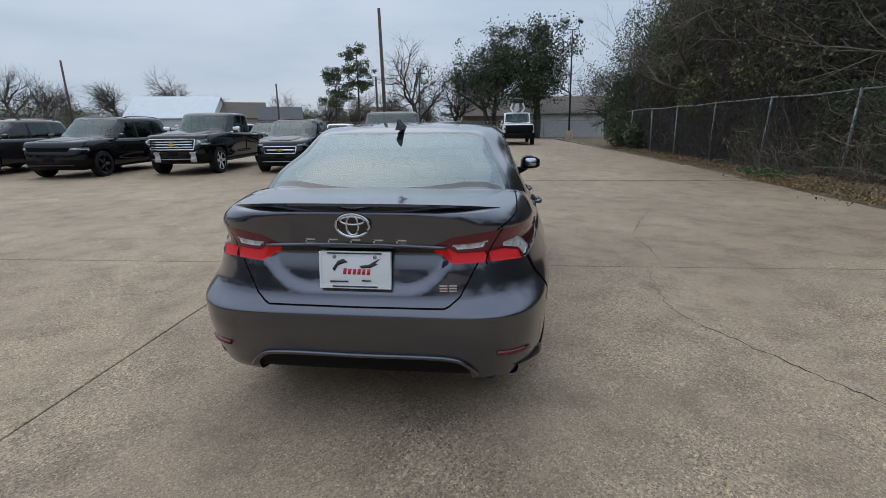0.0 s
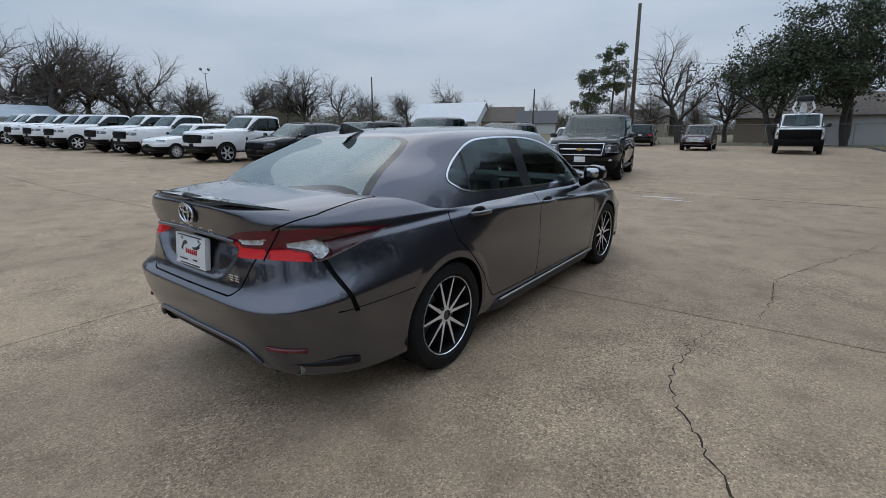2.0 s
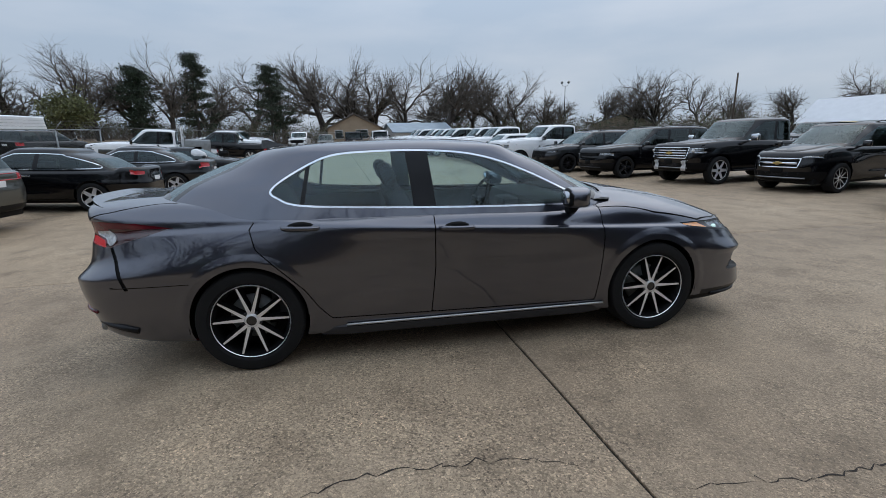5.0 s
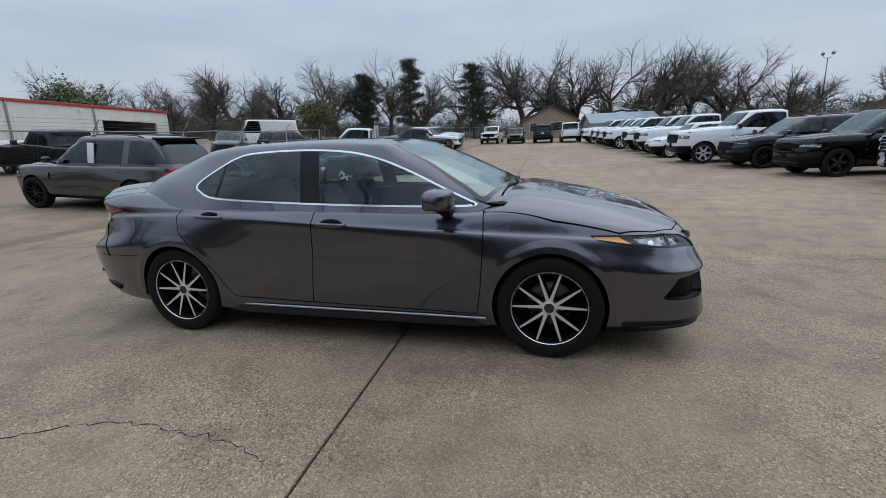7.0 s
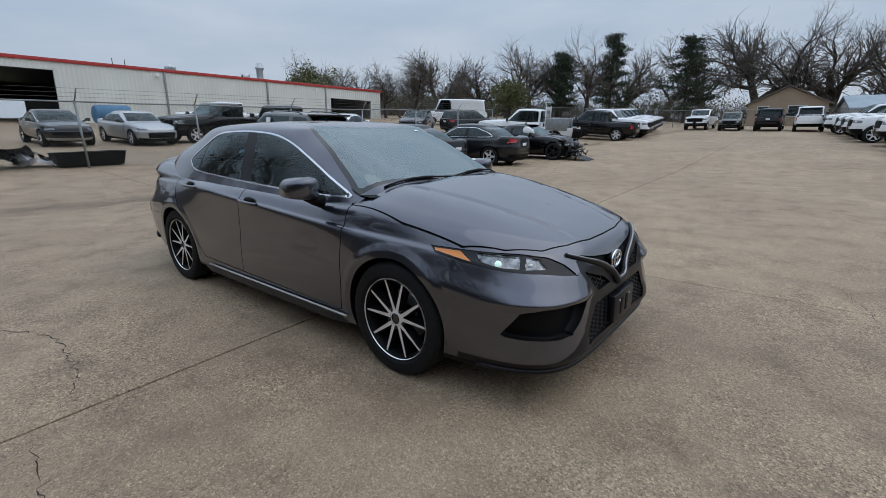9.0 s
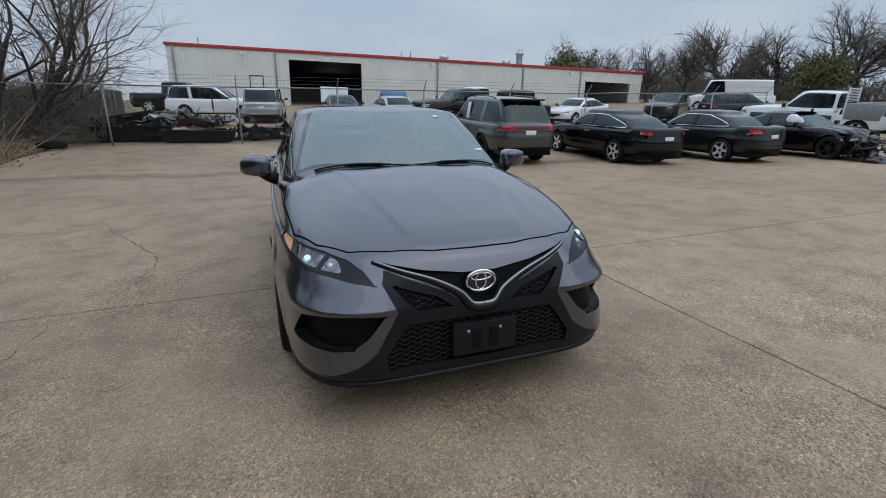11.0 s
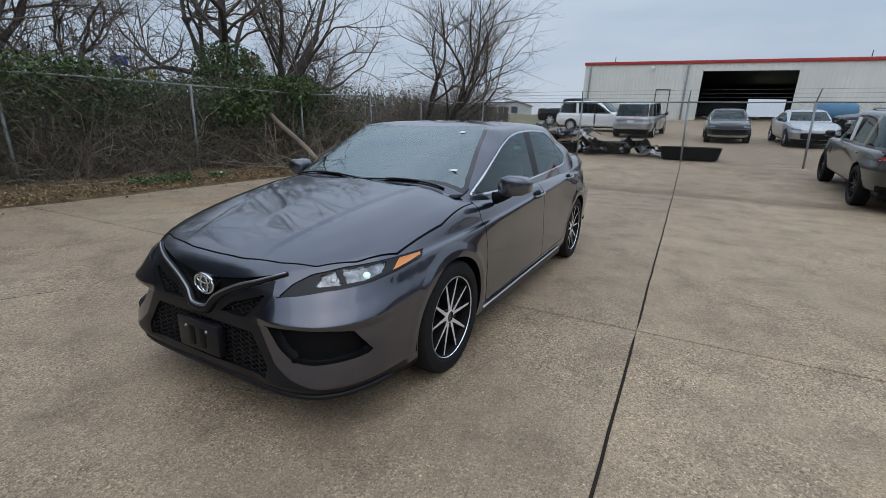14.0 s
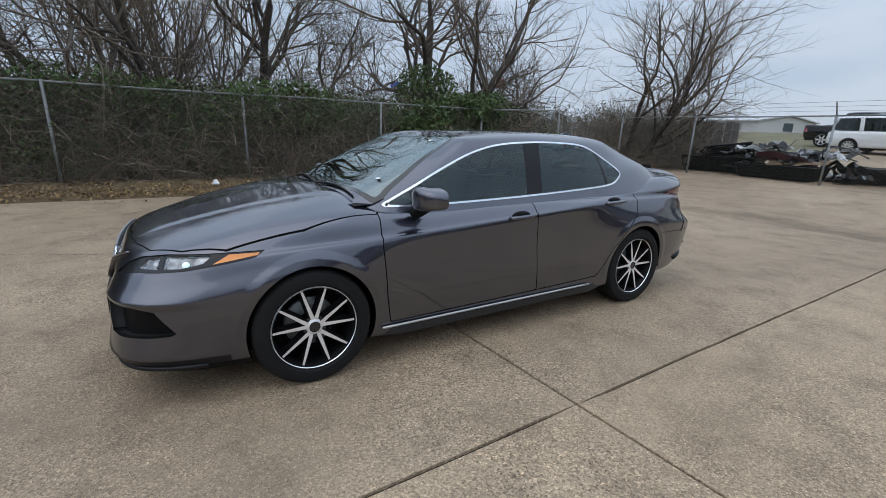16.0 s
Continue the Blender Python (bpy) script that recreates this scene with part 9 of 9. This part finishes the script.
# evergreens
def cedar(seed, h, w):
    """A broad dark conifer with layered, uneven boughs."""
    g = Grower(seed)
    g.branch([Vector((0, 0, -0.3)), Vector((0.1, 0, h * 0.5)), Vector((0.1, 0.1, h))], 0.26, 0.03, 7, 0)
    R = g.r
    for k in range(64):
        z = h * (0.14 + 0.84 * (k / 63) ** 0.9)
        a = R.uniform(0, 6.28)
        ln = w * max(0.12, (1.08 - z / h)) ** 0.6 * R.uniform(0.35, 1.15)
        p = Vector((0.05, 0.03, z))
        e = p + Vector((math.cos(a) * ln, math.sin(a) * ln, ln * R.uniform(0.0, 0.35)))
        g.branch([p, p.lerp(e, 0.5) + Vector((0, 0, 0.1)), e], 0.05, 0.012, 4, 0)
        for c in range(4):
            cc = p.lerp(e, R.uniform(0.3, 1.05)) + Vector((R.gauss(0, 0.3), R.gauss(0, 0.3), R.gauss(0, 0.1)))
            for _ in range(60):
                g.leaf(cc + Vector((R.gauss(0, 0.42), R.gauss(0, 0.42), R.gauss(0, 0.16))), 0.12, 2)
    return g


M_CEDAR = mat("dark cedar foliage", (0.022, 0.034, 0.016), 0.7, var=0.3, scale=1.0, fine=0.5)
CEDAR_WOOD = [M_FARBARK, M_FARTWIG, M_CEDAR]
for x, y, h, w, sd in ((-67.5, -22, 11.8, 3.4, 41), (-70, -12.5, 11.2, 4.6, 42), (-62, -27, 9, 3.2, 43), (-88, 18, 9, 4, 44)):
    tree_object(cedar(sd, h, w), "cedar", "dark green cedar among bare trees", CEDAR_WOOD, pose(x, y, ground_z(x, y)))


def pine(seed, h):
    g = Grower(seed)
    R = g.r
    g.branch([Vector((0, 0, -0.3)), Vector((0.15, 0, h * 0.5)), Vector((0.1, 0.1, h))], 0.2, 0.04, 7, 0)
    for k in range(26):
        z = h * R.uniform(0.38, 1.0)
        a = R.uniform(0, 6.28)
        ln = R.uniform(1.0, 2.6) * (1.25 - z / h * 0.7)
        p = Vector((0.12, 0.03, z))
        e = p + Vector((math.cos(a) * ln, math.sin(a) * ln, ln * R.uniform(0.0, 0.5)))
        g.branch([p, p.lerp(e, 0.5), e], 0.05, 0.02, 4, 0)
        for c in range(3):
            cc = e + Vector((R.gauss(0, 0.45), R.gauss(0, 0.45), R.gauss(0, 0.25)))
            for _ in range(70):
                g.leaf(cc + Vector((R.gauss(0, 0.26), R.gauss(0, 0.26), R.gauss(0, 0.18))), 0.14, 2)
    return g


tree_object(pine(51, 11.5), "pine", "tall pine with open tufted crown", WOOD, pose(-18.5, 62, 0.2))
tree_object(pine(52, 9.0), "pine", "smaller pine with open tufted crown", WOOD, pose(-22.5, 64, 0.2))
M_OAK = mat("dark oak leaves", (0.036, 0.052, 0.020), 0.6, var=0.3, scale=0.8, fine=0.5)
for x, y, h, sd in ((0.9, 49.0, 19.0, 53), (5.6, 49.5, 19.8, 54)):
    g = leafy(bare_tree(sd, h, 0.30, (6, 6, 5, 4), trunk=0.3, shrink=0.56, stems=2), 11, 0.30, 0.14, 2)
    tree_object(g, "live_oak", "evergreen oak with dark green leaves", [M_FARBARK, M_FARTWIG, M_OAK], pose(x, y, 0.1))
g = leafy(bare_tree(55, 9.5, 0.22, (7, 6, 5, 4), trunk=0.28, stems=2), 5, 0.3, 0.16, 4)
x, y = polar((0.8, 4.1), 235.5, 62)
tree_object(g, "budding_tree", "tree with olive spring leaves", WOOD, pose(x, y, ground_z(x, y)))
x, y = polar((3.7, 1.5), 209, 66)
g = leafy(bare_tree(56, 8.5, 0.22, (7, 6, 5, 4), trunk=0.28, stems=2), 5, 0.3, 0.16, 4)
tree_object(g, "budding_tree", "tree with olive spring leaves", WOOD, pose(x, y, ground_z(x, y)))

# ---- trees close behind the east fence ----
NEAR = [  # x, y, height, radius, lean, seed, stems
    (10.9, -6.0, 13.5, 0.19, (0.05, 0.05), 61, 3),
    (12.5, -9.6, 12.0, 0.14, (0.0, 0.1), 62, 1),
    (11.6, -12.2, 8.5, 0.11, (-0.05, 0.0), 63, 2),
    (9.6, -15.2, 10.5, 0.13, (-0.95, 0.0), 64, 4),
    (12.2, -1.0, 13.0, 0.17, (-0.05, 0.05), 65, 1),
    (11.3, 1.8, 12.0, 0.12, (-0.12, 0.1), 66, 2),
    (11.0, 5.4, 12.0, 0.13, (-0.2, 0.0), 67, 2),
    (12.5, 9.0, 10.0, 0.15, (-0.2, -0.1), 68, 2),
    (11.5, 13.5, 10.5, 0.15, (-0.2, -0.05), 69, 2),
    (12.0, 18.5, 11.0, 0.16, (-0.15, 0.0), 70, 2),
    (11.5, 24.0, 10.0, 0.15, (-0.15, 0.0), 71, 2),
    (16.0, -4.0, 10.0, 0.14, (0.0, 0.0), 72, 1),
    (16.5, 3.0, 10.5, 0.15, (0.0, 0.0), 73, 1),
    (17.0, 11.0, 11.0, 0.15, (-0.05, 0.0), 74, 1),
    (11.0, 30.0, 9.5, 0.15, (-0.1, 0.0), 75, 2),
]
for x, y, h, r, lean, sd, stems in NEAR:
    g = bare_tree(sd, h, r, (6, 6, 6, 5) if stems == 1 else (4, 5, 5, 5), lean, 4, 0.36, 0.2, 0.64, 0.07, stems)
    tree_object(g, "bare_tree", "leafless tree with fine branches behind the fence", WOOD, pose(x, y, 0.15))

rs = random.Random(205)
for k in range(14):
    x, y = rs.uniform(10.2, 15.5), 0.0 + 0.31 * k + rs.uniform(-0.3, 0.3)
    g = bare_tree(210 + k, rs.uniform(6.0, 9.0), 0.045, (6, 5, 4), (rs.gauss(-0.05, 0.1), rs.gauss(0, 0.12)), 3, 0.55, 0.10, 0.50, 0.16, 2)
    tree_object(g, "sapling", "thin leafless sapling in the thicket behind the fence", [M_TWIG, M_PALETWIG], pose(x, y, 0.15))

for x, y, h, lean, sd, mi in ((10.6, 21.5, 10.0, (-0.12, 0.0), 171, 2), (10.8, 16.5, 10.5, (-0.1, -0.1), 172, 2), (12.0, 12.5, 10.5, (0.0, 0.1), 173, 4), (9.9, 26.5, 8.5, (-0.1, 0.0), 174, 2)):
    g = leafy(bare_tree(sd, h, 0.17, (5, 6, 5, 4), lean, 4, 0.30, 0.22, 0.64, 0.05, 2), 9, 0.24, 0.06, mi)
    tree_object(g, "evergreen_tree", "dark leafy evergreen leaning over the fence", WOOD, pose(x, y, 0.1))


def thicket(name, label, y0, y1, x0, x1, h, n, seed, mats, leaf_n, leaf_size, leaf_z, twig=0.007, curl=0.35):
    """A tangle of thin stems, with leaves."""
    g = Grower(seed)
    R = g.r
    for k in range(n):
        x, y = R.uniform(x0, x1), R.uniform(y0, y1)
        hh = h * R.uniform(0.35, 1.0)
        p = Vector((x, y, ground_z(x, y) + 0.1))
        if R.random() < 0.35:
            p.z += R.uniform(0.2, h * 0.7)
        d = Vector((R.gauss(-0.1, 0.5), R.gauss(0, 0.6), R.uniform(0.2, 1.0))).normalized()
        q = [p]
        for s in range(5):
            d = (d + Vector((R.gauss(0, curl), R.gauss(0, curl), R.gauss(-0.08, curl * 0.8)))).normalized()
            nx = q[-1] + d * hh / 5
            nx.z = max(nx.z, 0.12)
            nx.x = max(nx.x, x0 - 0.15)
            q.append(nx)
        g.branch(q, twig * R.uniform(0.6, 1.6), twig * 0.3, 3, 0 if R.random() < 0.7 else 1)
        if k % 2 == 0:
            b0 = q[2]
            g.branch([b0, b0 + Vector((R.gauss(0, 0.3), R.gauss(0, 0.3), R.gauss(0.1, 0.25)))], twig * 0.6, twig * 0.25, 3, 1)
    for k in range(leaf_n):
        x, y = R.uniform(x0, x1), R.uniform(y0, y1)
        z = R.uniform(0.15, leaf_z)
        dens = noise.noise(Vector((x * 0.6, y * 0.6, z * 0.8 + seed)))
        if dens < R.uniform(-0.25, 0.35):
            continue
        g.leaf(Vector((x, y, z)), leaf_size, 2)
    ob = new(name, g.mesh(name, mats))
    return tagged(ob, label, "shrubs", kind="stuff")


thicket("fence_brush", "tangled dry vines and stems on the fence", -9.5, 8.0, 8.56, 10.0, 2.3, 5600, 81, [M_TWIG, M_PALETWIG, M_IVY], 30000, 0.045, 2.2, 0.0075)
thicket("back_brush", "thick brown undergrowth behind the fence", -12.0, 8.0, 9.8, 14.0, 3.6, 4600, 82, [M_TWIG, M_BARK, M_LEAF], 13000, 0.07, 2.5, 0.011)
thicket("tall_brush", "tall dark brush leaning over the fence", 7.5, 26.0, 8.5, 12.0, 5.2, 5600, 83, [M_BARK, M_FARBARK, M_LEAF], 46000, 0.07, 5.2, 0.010)
thicket("high_brush", "high dark branches over the fence", 9.0, 30.0, 9.5, 15.0, 6.5, 4200, 84, [M_BARK, M_FARBARK, M_LEAF], 60000, 0.09, 8.0, 0.014)

thicket("overhang_brush", "dense dark evergreen brush leaning over the fence", 8.5, 24.0, 8.9, 13.5, 7.5, 8000, 85, [M_BARK, M_FARBARK, M_LEAF], 130000, 0.07, 8.6, 0.012)
thicket("fence_backing", "dark tangled undergrowth close behind the wire", -10.0, 24.0, 8.75, 10.2, 2.4, 3000, 86, [M_BARK, M_TWIG, M_LEAF], 80000, 0.06, 2.3, 0.008)

thicket("east_thicket", "dense leafless thicket behind the fence", -5.5, 6.5, 10.2, 15.5, 5.0, 1100, 87, [M_TWIG, M_PALETWIG, M_OLIVE], 5000, 0.05, 3.4, 0.008)
thicket("corner_brush", "tangled vines over the board fence", -17.2, -13.8, 6.2, 12.0, 2.6, 2600, 88, [M_TWIG, M_PALETWIG, M_LEAF], 5000, 0.05, 2.0, 0.008)

thicket("rail_vines", "vines and dry stems hanging over the fence rail", -9.8, 12.0, 8.36, 8.62, 1.5, 1900, 89, [M_PALETWIG, M_TWIG, M_IVY], 16000, 0.04, 2.35, 0.006)


def clump(name, label, centers, n, size, seed, mats, mi=0):
    g = Grower(seed)
    R = g.r
    for (cx, cy, cz, rx, ry, rz) in centers:
        for k in range(n):
            d = Vector((R.gauss(0, 1), R.gauss(0, 1), R.gauss(0, 1)))
            d = d.normalized() * R.random() ** 0.4
            p = Vector((cx + d.x * rx, cy + d.y * ry, max(0.12, cz + d.z * rz)))
            if noise.noise(p * 1.7) > -0.18:
                g.leaf(p, size, 0)
        for k in range(14):
            a = Vector((cx + R.gauss(0, rx * 0.5), cy + R.gauss(0, ry * 0.5), max(0.1, cz - rz)))
            b = Vector((cx + R.gauss(0, rx * 0.6), cy + R.gauss(0, ry * 0.6), cz + R.uniform(0, rz)))
            g.branch([a, a.lerp(b, 0.5) + Vector((R.gauss(0, 0.2), R.gauss(0, 0.2), 0)), b], 0.012, 0.004, 3, 1)
    ob = new(name, g.mesh(name, mats))
    return tagged(ob, label, "shrub", kind="stuff")


clump("ivy_mass", "dense green ivy over the fence and tree base", [(9.3, -5.9, 1.9, 0.9, 1.3, 0.8), (10.2, -5.6, 2.6, 0.9, 1.1, 0.9), (8.7, -4.6, 1.7, 0.5, 1.1, 0.6), (8.75, -6.3, 2.1, 0.5, 1.3, 0.5), (9.0, -7.0, 1.4, 0.5, 0.9, 0.8), (9.6, -7.6, 2.2, 0.8, 1.2, 0.6)], 4200, 0.062, 91, [M_IVY, M_TWIG])
clump("ivy_mass", "dark ivy along the fence top", [(8.9, 3.2, 2.2, 0.5, 1.8, 0.35), (8.9, -0.8, 2.2, 0.5, 1.4, 0.35), (9.4, 6.2, 2.4, 0.7, 1.2, 0.7)], 1400, 0.055, 92, [M_IVY, M_TWIG])
clump("evergreen_shrub", "dark evergreen shrub at the fence's end", [(8.2, 24.5, 1.2, 1.1, 1.8, 1.2), (8.6, 26.5, 2.2, 1.3, 1.6, 1.8), (8.4, 22.0, 0.8, 0.7, 1.1, 0.8)], 5200, 0.08, 93, [M_LEAF, M_TWIG])
clump("hanging_leaves", "olive leaves hanging over the fence", [(8.7, 15.5, 2.6, 0.8, 1.6, 0.9), (9.0, 19.0, 3.6, 1.2, 1.8, 1.2), (9.2, 12.0, 3.2, 1.0, 1.4, 0.9), (10.5, 22.0, 6.0, 1.6, 2.4, 1.4), (8.8, 9.6, 2.6, 0.5, 0.8, 0.5), (10.0, 14.0, 6.5, 1.2, 1.8, 1.0)], 2600, 0.07, 94, [M_OLIVE, M_TWIG])
clump("leafy_crown", "dark evergreen crowns overhanging the fence", [(9.4, 26.0, 5.4, 1.8, 2.6, 3.0), (10.2, 15.5, 6.4, 1.5, 3.0, 2.6)], 9000, 0.07, 99, [M_LEAF, M_TWIG])
clump("leafy_crown", "olive evergreen crowns overhanging the fence", [(9.8, 21.0, 5.8, 1.6, 2.6, 2.8), (10.8, 9.5, 7.0, 1.4, 3.0, 2.4)], 8000, 0.065, 100, [M_OLIVE, M_TWIG])
clump("ground_ivy", "green weeds among the leaves", [(7.75, -6.2, 0.22, 0.5, 1.0, 0.14), (7.9, -9.2, 0.28, 0.5, 1.2, 0.2), (7.7, 8.6, 0.18, 0.5, 1.2, 0.12), (7.6, -2.0, 0.18, 0.3, 1.4, 0.08)], 1100, 0.04, 95, [M_IVY, M_PALETWIG])

# fallen limbs by the fence corner
g = Grower(96)
R = g.r
limb = thing("fallen_limb", "broken pale limb leaning on the fence", "branch")
g.branch([Vector((7.6, -6.3, 0.2)), Vector((7.9, -6.0, 0.7)), Vector((8.35, -5.5, 1.35)), Vector((8.6, -5.2, 1.85))], 0.085, 0.055, 8, 0)
g.branch([Vector((7.6, -6.3, 0.22)), Vector((7.5, -7.3, 0.35)), Vector((7.7, -8.3, 0.5))], 0.05, 0.02, 6, 0)
ob = new("limb", g.mesh("limb", [M_PALETWIG, M_PALETWIG]))
ob.parent = limb
g = Grower(97)
R = g.r
for k in range(170):
    p = Vector((R.uniform(7.35, 8.4), R.uniform(-11.5, -4.2), 0.2))
    d = Vector((R.gauss(0, 0.6), R.gauss(-0.2, 1.0), R.uniform(0.0, 0.9))).normalized()
    ln = R.uniform(0.5, 2.1)
    q = [p]
    for s in range(3):
        d = (d + Vector((R.gauss(0, 0.12), R.gauss(0, 0.12), R.gauss(0, 0.12)))).normalized()
        nx = q[-1] + d * ln / 3
        nx.z = max(nx.z, 0.2)
        q.append(nx)
    g.branch(q, R.uniform(0.006, 0.018), 0.004, 4, 0)
ob = new("brush_pile", g.mesh("brush_pile", [M_PALETWIG]))
tagged(ob, "pile of dry pale branches along the fence", "brushwood", kind="stuff")

# fallen leaves on the verge and a few on the concrete
g = Grower(98)
R = g.r
for k in range(17000):
    y = R.uniform(-14, 24)
    x = 7.15 + abs(R.gauss(0, 0.55)) + (0.5 if y > 9 else 0)
    if R.random() < 0.04:
        x -= R.uniform(0.1, 0.9)
    z = ground_z(x, y) + 0.03 + min(1, max(0, (x - 7.1) / 1.5)) * 0.2 * (1 if y < 8 else 0.5)
    g.leaf(Vector((x, y, z + R.uniform(0, 0.05))), 0.035, 0)
for v in g.v:
    v.z = max(v.z, 0.004)
ob = new("fallen_leaves", g.mesh("fallen_leaves", [M_DRYLEAF]))
tagged(ob, "brown fallen leaves along the fence", "leaves", kind="stuff")
